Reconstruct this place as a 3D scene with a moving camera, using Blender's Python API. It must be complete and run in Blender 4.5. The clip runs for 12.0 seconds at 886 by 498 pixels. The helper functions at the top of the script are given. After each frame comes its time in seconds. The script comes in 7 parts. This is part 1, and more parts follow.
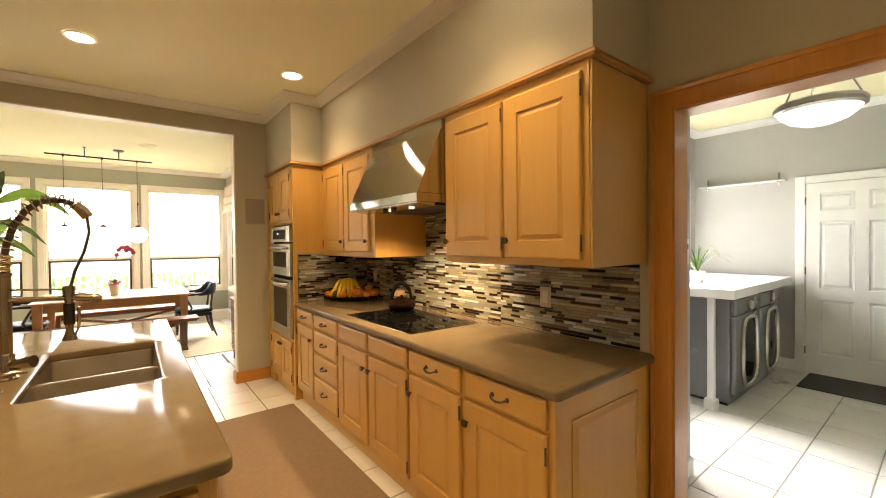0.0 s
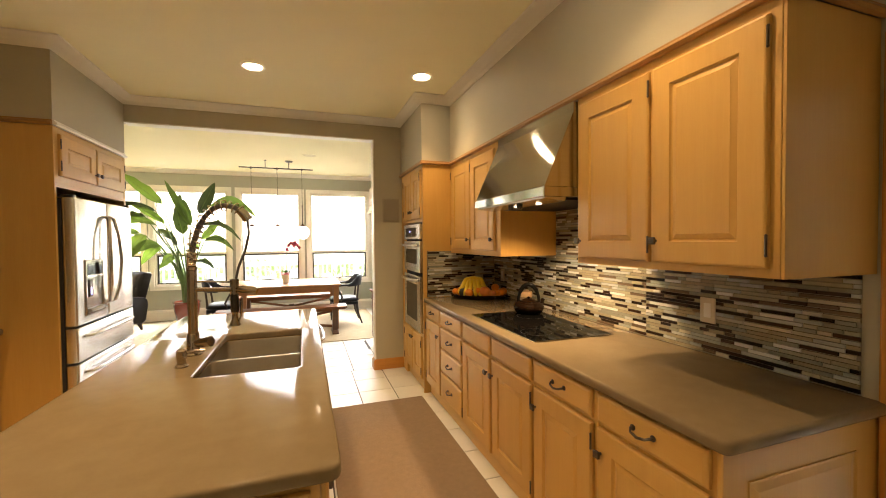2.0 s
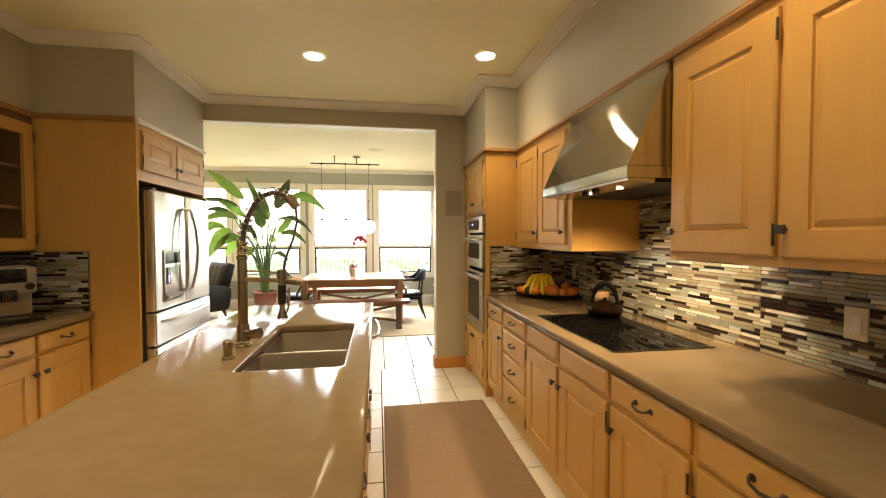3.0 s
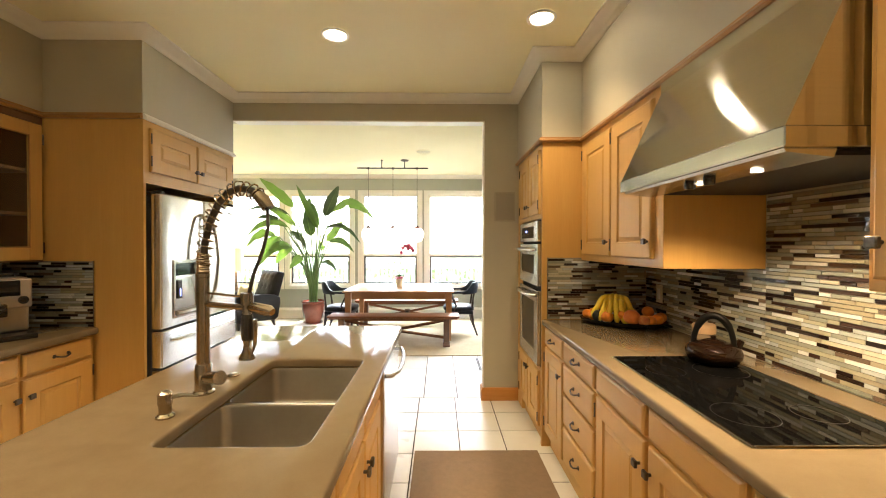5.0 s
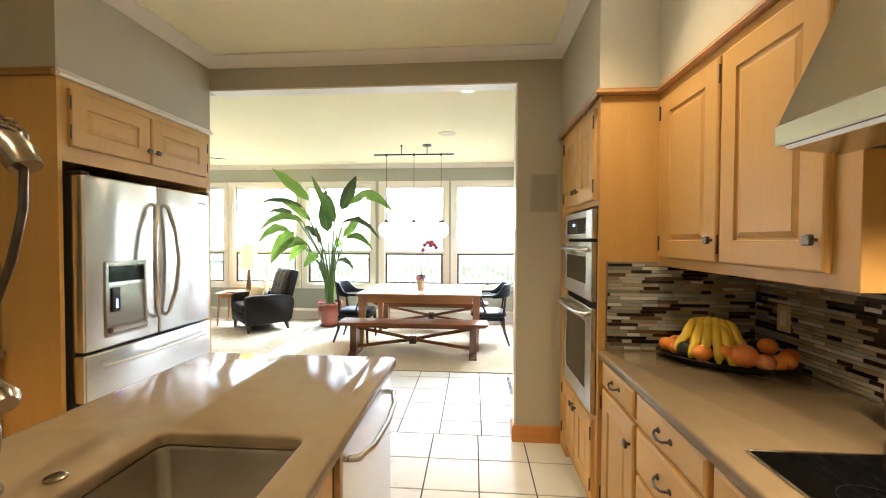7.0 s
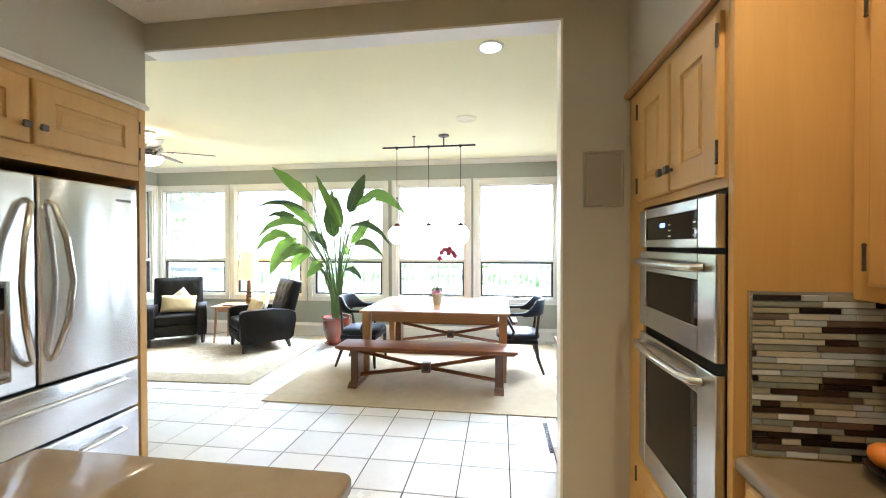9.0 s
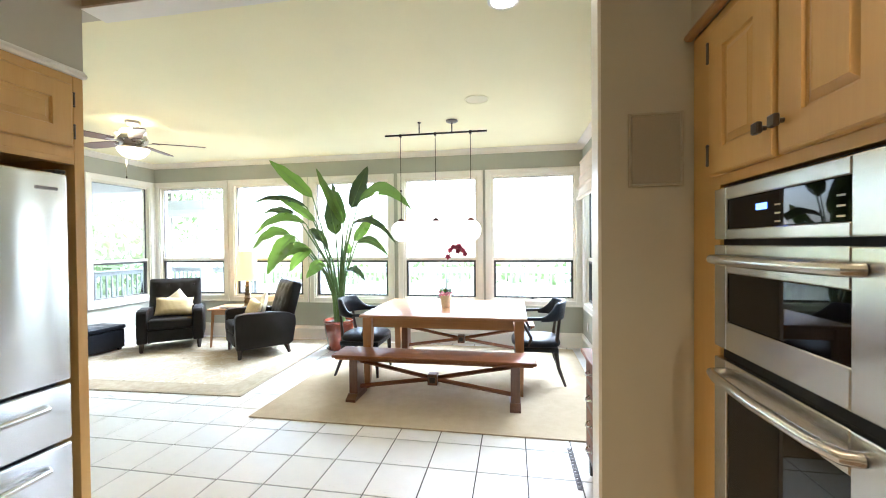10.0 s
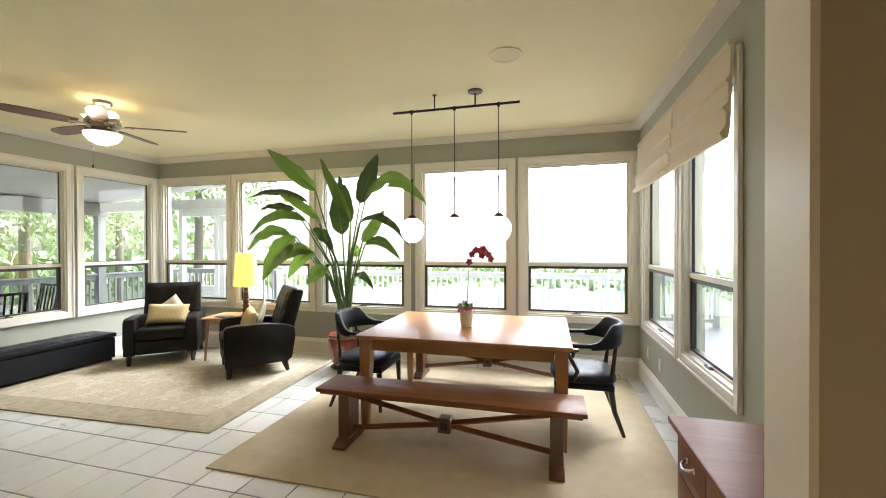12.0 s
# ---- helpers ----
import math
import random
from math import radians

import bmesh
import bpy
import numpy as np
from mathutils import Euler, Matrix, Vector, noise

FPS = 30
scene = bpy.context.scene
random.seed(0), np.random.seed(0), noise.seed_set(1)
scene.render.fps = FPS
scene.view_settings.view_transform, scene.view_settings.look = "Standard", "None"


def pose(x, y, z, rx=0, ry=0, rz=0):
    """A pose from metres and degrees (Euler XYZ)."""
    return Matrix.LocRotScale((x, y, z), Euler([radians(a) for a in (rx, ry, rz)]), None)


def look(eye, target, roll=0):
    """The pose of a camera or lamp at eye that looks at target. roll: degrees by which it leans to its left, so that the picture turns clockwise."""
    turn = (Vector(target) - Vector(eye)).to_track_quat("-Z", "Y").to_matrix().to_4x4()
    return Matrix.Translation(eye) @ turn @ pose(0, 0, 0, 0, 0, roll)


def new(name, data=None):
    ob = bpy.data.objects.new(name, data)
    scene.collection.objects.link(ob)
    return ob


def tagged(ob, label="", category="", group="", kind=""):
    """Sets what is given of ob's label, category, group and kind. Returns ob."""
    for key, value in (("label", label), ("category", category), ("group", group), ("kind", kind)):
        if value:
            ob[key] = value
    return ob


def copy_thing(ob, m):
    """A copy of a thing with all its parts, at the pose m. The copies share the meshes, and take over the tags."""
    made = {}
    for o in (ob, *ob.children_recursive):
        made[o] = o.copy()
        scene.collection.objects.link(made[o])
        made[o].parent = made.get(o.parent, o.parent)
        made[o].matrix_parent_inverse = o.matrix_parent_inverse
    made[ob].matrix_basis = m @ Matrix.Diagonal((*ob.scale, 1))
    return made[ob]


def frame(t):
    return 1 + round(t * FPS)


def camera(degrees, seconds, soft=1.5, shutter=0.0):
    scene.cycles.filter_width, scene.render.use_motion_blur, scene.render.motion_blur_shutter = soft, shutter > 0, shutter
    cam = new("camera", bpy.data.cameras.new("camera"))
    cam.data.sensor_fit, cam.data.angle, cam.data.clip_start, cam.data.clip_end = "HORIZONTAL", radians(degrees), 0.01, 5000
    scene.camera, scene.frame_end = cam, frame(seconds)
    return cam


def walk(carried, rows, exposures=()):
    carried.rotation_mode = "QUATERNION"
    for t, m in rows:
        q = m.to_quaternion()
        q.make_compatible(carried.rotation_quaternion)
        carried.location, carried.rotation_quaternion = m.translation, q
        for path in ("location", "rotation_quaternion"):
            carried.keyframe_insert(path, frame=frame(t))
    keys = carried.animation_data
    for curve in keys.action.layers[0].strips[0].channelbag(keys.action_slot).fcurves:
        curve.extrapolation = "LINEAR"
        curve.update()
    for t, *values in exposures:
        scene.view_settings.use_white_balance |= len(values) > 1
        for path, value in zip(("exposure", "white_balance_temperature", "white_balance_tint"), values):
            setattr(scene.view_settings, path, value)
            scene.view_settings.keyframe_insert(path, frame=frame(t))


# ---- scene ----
cam = camera(96.0, 12.0, soft=1.0)
PATH = [
    (0, (0.202, 0.058, 1.442), (1.432, 1.634, 1.411), -0.6),
    (0.5, (0.224, 0.069, 1.452), (1.328, 1.735, 1.409), -0.7),
    (1, (0.242, 0.081, 1.456), (1.224, 1.823, 1.414), -0.5),
    (1.5, (0.275, 0.105, 1.462), (1.09, 1.931, 1.419), -0.5),
    (2, (0.318, 0.165, 1.462), (0.971, 2.054, 1.415), -0.5),
    (2.5, (0.372, 0.282, 1.453), (0.863, 2.22, 1.385), -0.2),
    (3, (0.429, 0.374, 1.43), (0.752, 2.347, 1.369), -0.1),
    (3.5, (0.479, 0.477, 1.441), (0.673, 2.466, 1.385), 0.0),
    (5.5, (0.682, 1.14, 1.443), (0.682, 3.139, 1.427), 0.1),
    (6, (0.721, 1.331, 1.441), (0.699, 3.33, 1.424), 0.1),
    (6.5, (0.744, 1.537, 1.455), (0.676, 3.535, 1.424), -0.0),
    (7, (0.746, 1.742, 1.456), (0.594, 3.736, 1.412), 0.2),
    (9, (0.75, 2.618, 1.476), (0.469, 4.598, 1.457), -0.1),
    (9.5, (0.744, 2.845, 1.482), (0.449, 4.823, 1.46), -0.2),
    (10, (0.735, 3.076, 1.461), (0.388, 5.046, 1.434), -0.5),
    (10.5, (0.742, 3.296, 1.455), (0.346, 5.256, 1.43), -0.7),
    (11, (0.717, 3.523, 1.456), (0.316, 5.482, 1.433), -0.4),
    (11.5, (0.706, 3.754, 1.465), (0.266, 5.705, 1.443), -0.2),
    (12, (0.702, 3.98, 1.459), (0.187, 5.913, 1.444), -0.2),
]
EXPOSURE = [(0.0, 3.5, 7300, 14), (1.8, 3.4, 7250, 15), (2.5, 3.35, 6950, 12), (3.5, 3.4, 6600, 10), (5.5, 3.65, 6000, 9), (7.0, 3.6, 5650, 9), (9.0, 3.5, 5200, 9), (9.8, 3.45, 5250, 9), (10.5, 3.18, 5500, 9), (11.2, 2.78, 5800, 9), (12.0, 2.45, 6200, 10)]
walk(cam, [(t, look(eye, target, roll)) for t, eye, target, roll in PATH], EXPOSURE)

# ---------------------------------------------------------------- world and lights
world = bpy.data.worlds.new("overcast_sky")
scene.world = world
world.use_nodes = True
_n = world.node_tree.nodes
_sky = _n.new("ShaderNodeTexSky")
_sky.sky_type = "NISHITA"
_sky.sun_disc = False
_sky.sun_elevation, _sky.sun_rotation = radians(48), radians(20)
_sky.air_density, _sky.dust_density, _sky.ozone_density = 1.0, 3.0, 1.0
_hsv = _n.new("ShaderNodeHueSaturation")
_hsv.inputs["Saturation"].default_value = 0.72
world.node_tree.links.new(_sky.outputs[0], _hsv.inputs["Color"])
world.node_tree.links.new(_hsv.outputs[0], _n["Background"].inputs["Color"])
_n["Background"].inputs["Strength"].default_value = SKY = 0.15

sun_data = bpy.data.lights.new("sun", "SUN")
sun_data.energy, sun_data.angle, sun_data.color = 1.8, radians(35), (0.93, 0.97, 1.0)
sun = new("sun", sun_data)
sun.matrix_world = look((0, 0, 20), (-4.6, -12.6, 5.1))

CAN_WATTS = 12
WARM = (1.0, 0.69, 0.37)
KH = 2.81            # ceiling height


def spot(name, x, y, z, watts, color=WARM, size=0.06, angle=104, blend=0.8):
    d = bpy.data.lights.new(name, "SPOT")
    d.energy, d.color, d.shadow_soft_size = watts, color, size / 2
    d.spot_size, d.spot_blend = radians(angle), blend
    ob = new(name, d)
    ob.matrix_world = pose(x, y, z)
    return ob


def bulb(name, x, y, z, watts, color=WARM, r=0.05):
    d = bpy.data.lights.new(name, "POINT")
    d.energy, d.color, d.shadow_soft_size = watts, color, r
    ob = new(name, d)
    ob.matrix_world = pose(x, y, z)
    return ob


# The last can is out of view, added as fill for the base cabinets.
CANS = [(1.25, 3.36), (-0.04, 3.57), (1.2, 1.35), (-0.04, 1.5), (0.45, -0.7), (0.69, 5.33), (-1.28, 1.5), (-1.28, -0.6)]
for cx, cy in CANS:
    spot("can_lamp", cx, cy, KH - 0.02, 3 if cy > 5 else CAN_WATTS if cx < -1 and cy > 0 else 5.5 if cx < -1 else 3.2 if cy < 0 else 4.7 if cx > 1 else 7.8)

# Extra lamp at the laundry window, added to brighten floor and walls.
_d = bpy.data.lights.new("laundry_window_fill", "AREA")
_d.shape, _d.size, _d.size_y, _d.energy, _d.color = "RECTANGLE", 2.0, 1.05, 0.6, (0.86, 0.93, 1.0)
new("laundry_window_fill", _d).matrix_world = look((4.65, 2.10, 1.68), (4.65, 0.8, 1.15))

# ---------------------------------------------------------------- materials


def nodes_of(name):
    m = bpy.data.materials.new(name)
    m.use_nodes = True
    nt = m.node_tree
    return m, nt, nt.nodes["Principled BSDF"]


def node(nt, kind, **vals):
    n = nt.nodes.new(kind)
    for k, v in vals.items():
        n.inputs[k].default_value = v
    return n


def coords(nt, stretch=(1, 1, 1), src="Object"):
    tc = nt.nodes.new("ShaderNodeTexCoord")
    mp = nt.nodes.new("ShaderNodeMapping")
    mp.inputs["Scale"].default_value = stretch
    nt.links.new(tc.outputs[src], mp.inputs["Vector"])
    return mp.outputs[0]


def ramp(nt, fac, stops, mode="LINEAR"):
    r = nt.nodes.new("ShaderNodeValToRGB")
    r.color_ramp.interpolation = mode
    els = r.color_ramp.elements
    while len(els) < len(stops):
        els.new(0.5)
    for e, (p, c) in zip(els, stops):
        e.position, e.color = p, (*c, 1)
    nt.links.new(fac, r.inputs["Fac"])
    return r.outputs["Color"]


def surf(name, c1, c2=None, scale=6.0, rough=0.5, metal=0.0, bump=0.0, bump_scale=60.0, stretch=(1, 1, 1),
         rough_var=0.08, coat=0.0, vary=0.0, spec=0.5, fine=0.25):
    """A paint, plastic, metal, leather, cloth or stone: two noises in colour, one in gloss, fine relief."""
    m, nt, b = nodes_of(name)
    c2 = c2 or tuple(c * 0.82 for c in c1)
    v = coords(nt, stretch)
    big = node(nt, "ShaderNodeTexNoise", Scale=scale, Detail=4.0, Roughness=0.6)
    small = node(nt, "ShaderNodeTexNoise", Scale=bump_scale, Detail=3.0, Roughness=0.6)
    nt.links.new(v, big.inputs["Vector"])
    nt.links.new(v, small.inputs["Vector"])
    mixf = node(nt, "ShaderNodeMix")
    mixf.inputs[0].default_value = fine
    nt.links.new(big.outputs["Fac"], mixf.inputs[2])
    nt.links.new(small.outputs["Fac"], mixf.inputs[3])
    col = ramp(nt, mixf.outputs[0], [(0.32, c2), (0.68, c1)])
    if vary:
        oi = nt.nodes.new("ShaderNodeObjectInfo")
        hs = nt.nodes.new("ShaderNodeHueSaturation")
        mr = node(nt, "ShaderNodeMapRange")
        mr.inputs["To Min"].default_value, mr.inputs["To Max"].default_value = 1 - vary, 1 + vary
        nt.links.new(oi.outputs["Random"], mr.inputs["Value"])
        nt.links.new(mr.outputs[0], hs.inputs["Value"])
        nt.links.new(col, hs.inputs["Color"])
        col = hs.outputs[0]
    nt.links.new(col, b.inputs["Base Color"])
    rr = node(nt, "ShaderNodeMapRange")
    rr.inputs["To Min"].default_value, rr.inputs["To Max"].default_value = max(0.02, rough - rough_var), min(1, rough + rough_var)
    nt.links.new(big.outputs["Fac"], rr.inputs["Value"])
    nt.links.new(rr.outputs[0], b.inputs["Roughness"])
    b.inputs["Metallic"].default_value = metal
    b.inputs["Coat Weight"].default_value = coat
    b.inputs["Coat Roughness"].default_value = 0.08
    b.inputs["Specular IOR Level"].default_value = spec
    if bump:
        bp = node(nt, "ShaderNodeBump", Strength=bump, Distance=0.004)
        nt.links.new(small.outputs["Fac"], bp.inputs["Height"])
        nt.links.new(bp.outputs[0], b.inputs["Normal"])
    return m


def wood(name, light, dark, along="z", rough=0.38, coat=0.2, grain=1.0, vary=0.05, coat_rough=0.15):
    """Wood with grain that runs along one axis of the object."""
    m, nt, b = nodes_of(name)
    st = {"x": (0.6, 9, 9), "y": (9, 0.6, 9), "z": (9, 9, 0.6)}[along]
    v = coords(nt, st)
    tc = nt.nodes.new("ShaderNodeObjectInfo")
    add = nt.nodes.new("ShaderNodeVectorMath")
    nt.links.new(v, add.inputs[0])
    sc = node(nt, "ShaderNodeMath")
    sc.operation = "MULTIPLY"
    sc.inputs[1].default_value = 17.0
    nt.links.new(tc.outputs["Random"], sc.inputs[0])
    nt.links.new(sc.outputs[0], add.inputs[1])
    n1 = node(nt, "ShaderNodeTexNoise", Scale=1.6, Detail=5.0, Roughness=0.62, Distortion=0.6)
    n2 = node(nt, "ShaderNodeTexNoise", Scale=11.0 * grain, Detail=3.0, Roughness=0.7)
    nt.links.new(add.outputs[0], n1.inputs["Vector"])
    nt.links.new(add.outputs[0], n2.inputs["Vector"])
    mixf = node(nt, "ShaderNodeMix")
    mixf.inputs[0].default_value = 0.4
    nt.links.new(n1.outputs["Fac"], mixf.inputs[2])
    nt.links.new(n2.outputs["Fac"], mixf.inputs[3])
    col = ramp(nt, mixf.outputs[0], [(0.3, dark), (0.52, tuple((a + c) / 2 for a, c in zip(light, dark))), (0.7, light)])
    hs = nt.nodes.new("ShaderNodeHueSaturation")
    mr = node(nt, "ShaderNodeMapRange")
    mr.inputs["To Min"].default_value, mr.inputs["To Max"].default_value = 1 - vary, 1 + vary
    nt.links.new(tc.outputs["Random"], mr.inputs["Value"])
    nt.links.new(mr.outputs[0], hs.inputs["Value"])
    nt.links.new(col, hs.inputs["Color"])
    nt.links.new(hs.outputs[0], b.inputs["Base Color"])
    b.inputs["Roughness"].default_value = rough
    b.inputs["Coat Weight"].default_value = coat
    b.inputs["Coat Roughness"].default_value = coat_rough
    bp = node(nt, "ShaderNodeBump", Strength=0.12, Distance=0.002)
    nt.links.new(n2.outputs["Fac"], bp.inputs["Height"])
    nt.links.new(bp.outputs[0], b.inputs["Normal"])
    return m


def glow(name, color, strength):
    m, nt, b = nodes_of(name)
    b.inputs["Base Color"].default_value = (0.9, 0.9, 0.88, 1)
    b.inputs["Emission Color"].default_value = (*color, 1)
    b.inputs["Emission Strength"].default_value = strength
    b.inputs["Roughness"].default_value = 0.4
    return m


def clear(name, tint=(1, 1, 1), rough=0.0):
    m, nt, b = nodes_of(name)
    b.inputs["Base Color"].default_value = (*tint, 1)
    b.inputs["Transmission Weight"].default_value = 1.0
    b.inputs["Roughness"].default_value = rough
    b.inputs["IOR"].default_value = 1.45
    return m


def mosaic(name, per_object):
    """Glass and stone strip tiles: each takes one of a few colours at random."""
    m, nt, b = nodes_of(name)
    src = nt.nodes.new("ShaderNodeObjectInfo") if per_object else nt.nodes.new("ShaderNodeNewGeometry")
    out = src.outputs["Random"] if per_object else src.outputs["Random Per Island"]
    pal = [(0.0, (0.020, 0.012, 0.009)), (0.15, (0.36, 0.35, 0.26)), (0.29, (0.25, 0.265, 0.225)), (0.42, (0.50, 0.47, 0.37)), (0.50, (0.035, 0.018, 0.012)),
           (0.60, (0.42, 0.455, 0.46)), (0.70, (0.31, 0.28, 0.20)), (0.80, (0.135, 0.10, 0.07)), (0.86, (0.66, 0.68, 0.66)), (0.94, (0.33, 0.37, 0.35))]
    col = ramp(nt, out, pal, "CONSTANT")
    v = coords(nt, (3, 3, 14))
    n1 = node(nt, "ShaderNodeTexNoise", Scale=9.0, Detail=3.0)
    nt.links.new(v, n1.inputs["Vector"])
    hs = nt.nodes.new("ShaderNodeHueSaturation")
    mr = node(nt, "ShaderNodeMapRange")
    mr.inputs["To Min"].default_value, mr.inputs["To Max"].default_value = 0.82, 1.18
    nt.links.new(n1.outputs["Fac"], mr.inputs["Value"])
    nt.links.new(mr.outputs[0], hs.inputs["Value"])
    nt.links.new(col, hs.inputs["Color"])
    nt.links.new(hs.outputs[0], b.inputs["Base Color"])
    mul = node(nt, "ShaderNodeMath")
    mul.operation = "MULTIPLY"
    mul.inputs[1].default_value = 7.31
    fr = node(nt, "ShaderNodeMath")
    fr.operation = "FRACT"
    nt.links.new(out, mul.inputs[0])
    nt.links.new(mul.outputs[0], fr.inputs[0])
    rr = node(nt, "ShaderNodeMapRange")
    rr.inputs["To Min"].default_value, rr.inputs["To Max"].default_value = 0.04, 0.20
    nt.links.new(fr.outputs[0], rr.inputs["Value"])
    nt.links.new(rr.outputs[0], b.inputs["Roughness"])
    return m


M_WALL = surf("sage_wall_paint", (0.47, 0.44, 0.345), (0.44, 0.412, 0.322), scale=3, rough=0.62, bump=0.06, bump_scale=220)
M_WALL_D = surf("grey_green_wall_paint", (0.40, 0.41, 0.34), (0.375, 0.385, 0.32), scale=3, rough=0.6, bump=0.06, bump_scale=220)
M_WALL_L = surf("pale_grey_wall_paint", (0.46, 0.455, 0.435), (0.43, 0.425, 0.405), scale=3, rough=0.6, bump=0.06, bump_scale=220)
M_CEIL = surf("cream_ceiling_paint", (0.83, 0.785, 0.53), (0.80, 0.755, 0.505), scale=2, rough=0.8, bump=0.05, bump_scale=160)
M_TRIM = surf("cream_trim_paint", (0.78, 0.755, 0.68), (0.75, 0.725, 0.65), scale=5, rough=0.35, bump=0.02, bump_scale=80)
M_WHITE = surf("white_paint", (0.8, 0.8, 0.78), (0.76, 0.76, 0.74), scale=5, rough=0.35, bump=0.02, bump_scale=80)
M_MAPLE = wood("honey_maple", (0.60, 0.365, 0.105), (0.54, 0.315, 0.082), "z", rough=0.48, coat=0.22, coat_rough=0.42)
M_MAPLE_H = wood("honey_maple_across", (0.60, 0.365, 0.105), (0.54, 0.315, 0.082), "x", rough=0.48, coat=0.22, coat_rough=0.42)
M_MAPLE_Y = wood("honey_maple_length", (0.60, 0.365, 0.105), (0.54, 0.315, 0.082), "y", rough=0.48, coat=0.22, coat_rough=0.42)
M_OAKTRIM = wood("golden_oak_trim", (0.61, 0.285, 0.068), (0.47, 0.195, 0.042), "z", rough=0.3, coat=0.35)
M_OAKTRIM_Y = wood("golden_oak_trim_length", (0.61, 0.285, 0.068), (0.47, 0.195, 0.042), "y", rough=0.3, coat=0.35)
M_OAKTRIM_X = wood("golden_oak_trim_across", (0.61, 0.285, 0.068), (0.47, 0.195, 0.042), "x", rough=0.3, coat=0.35)
M_BEAD = wood("dark_gold_bead_wood", (0.42, 0.23, 0.075), (0.33, 0.165, 0.05), "y", rough=0.4, coat=0.2)
M_WALNUT = wood("red_brown_table_wood", (0.25, 0.092, 0.03), (0.145, 0.048, 0.016), "x", rough=0.42, coat=0.05, coat_rough=0.25)
M_WALNUT.node_tree.nodes["Principled BSDF"].inputs["Specular IOR Level"].default_value = 0.3
M_WALNUT_Z = wood("red_brown_leg_wood", (0.16, 0.068, 0.028), (0.085, 0.033, 0.015), "z", rough=0.3, coat=0.4)
M_TABLE = wood("amber_table_wood", (0.44, 0.225, 0.085), (0.31, 0.145, 0.05), "x", rough=0.34, coat=0.2, coat_rough=0.2)
M_TABLE_Z = wood("amber_leg_wood", (0.40, 0.20, 0.075), (0.28, 0.125, 0.045), "z", rough=0.3, coat=0.3)
M_DARKWOOD = wood("espresso_wood", (0.035, 0.02, 0.012), (0.018, 0.01, 0.007), "z", rough=0.3, coat=0.4)
M_STONE = surf("taupe_quartz", (0.215, 0.165, 0.10), (0.18, 0.136, 0.08), scale=14, rough=0.11, bump=0.0, bump_scale=380, rough_var=0.03, fine=0.5, spec=0.10)
M_STEEL = surf("brushed_steel", (0.60, 0.59, 0.56), (0.57, 0.56, 0.53), scale=3, rough=0.24, metal=1.0, stretch=(1, 1, 40), bump_scale=9, rough_var=0.03)
M_STEEL_V = surf("brushed_steel_upright", (0.72, 0.725, 0.73), (0.69, 0.695, 0.70), scale=3, rough=0.25, metal=1.0, stretch=(40, 40, 1), bump_scale=9, rough_var=0.03)
M_HOOD = surf("brushed_hood_steel", (0.56, 0.55, 0.52), (0.53, 0.52, 0.49), scale=3, rough=0.09, metal=1.0, stretch=(1, 1, 40), bump_scale=9, rough_var=0.02)
M_HOOD.node_tree.nodes["Principled BSDF"].inputs["Anisotropic Rotation"].default_value = 0.25
for _m in (M_STEEL, M_STEEL_V, M_HOOD):
    _t = _m.node_tree.nodes.new("ShaderNodeTangent")
    _t.direction_type, _t.axis = "RADIAL", "Z"
    _b = _m.node_tree.nodes["Principled BSDF"]
    _b.inputs["Anisotropic"].default_value = 0.8
    _m.node_tree.links.new(_t.outputs[0], _b.inputs["Tangent"])
for _m in (M_HOOD, M_STEEL_V):
    _m.node_tree.nodes["Principled BSDF"].inputs["Anisotropic"].default_value = 0.95
M_STEEL_V.node_tree.nodes["Principled BSDF"].inputs["Anisotropic Rotation"].default_value = 0.25
M_SINK = surf("satin_sink_steel", (0.43, 0.395, 0.34), (0.37, 0.34, 0.29), scale=6, rough=0.38, metal=1.0, bump=0.03, bump_scale=40)
M_NICKEL = surf("brushed_nickel", (0.44, 0.385, 0.31), (0.37, 0.32, 0.255), scale=8, rough=0.22, metal=1.0, bump_scale=90)
M_PEWTER = surf("dark_pewter", (0.16, 0.14, 0.12), (0.09, 0.08, 0.07), scale=30, rough=0.32, metal=1.0, bump_scale=90)
M_BLACKGLASS = surf("black_ceramic_glass", (0.008, 0.008, 0.009), (0.006, 0.006, 0.007), scale=4, rough=0.02, rough_var=0.01, spec=0.28)
M_COOKGLASS = surf("cooktop_glass", (0.004, 0.004, 0.004), (0.003, 0.003, 0.003), scale=4, rough=0.03, rough_var=0.01, spec=0.055)
M_BLACK = surf("black_enamel", (0.018, 0.016, 0.015), (0.012, 0.011, 0.01), scale=9, rough=0.25, coat=0.4)
M_BLACKIRON = surf("bronze_black_metal", (0.03, 0.022, 0.017), (0.018, 0.014, 0.011), scale=30, rough=0.4, metal=0.7)
M_DARKGAP = surf("shadow_gap_black", (0.012, 0.011, 0.01), (0.008, 0.008, 0.007), rough=0.8)
M_LEATHER = surf("dark_brown_leather", (0.015, 0.0125, 0.0105), (0.009, 0.008, 0.007), scale=5, rough=0.42, bump=0.35, bump_scale=190, rough_var=0.1, spec=0.18)
M_LEATHER_B = surf("black_leather", (0.013, 0.014, 0.018), (0.008, 0.009, 0.012), scale=5, rough=0.38, bump=0.3, bump_scale=190, rough_var=0.1, spec=0.18)
M_TILE = surf("cream_floor_tile", (0.70, 0.69, 0.655), (0.63, 0.62, 0.585), scale=4, rough=0.30, bump=0.05, bump_scale=70, vary=0.05, rough_var=0.1)
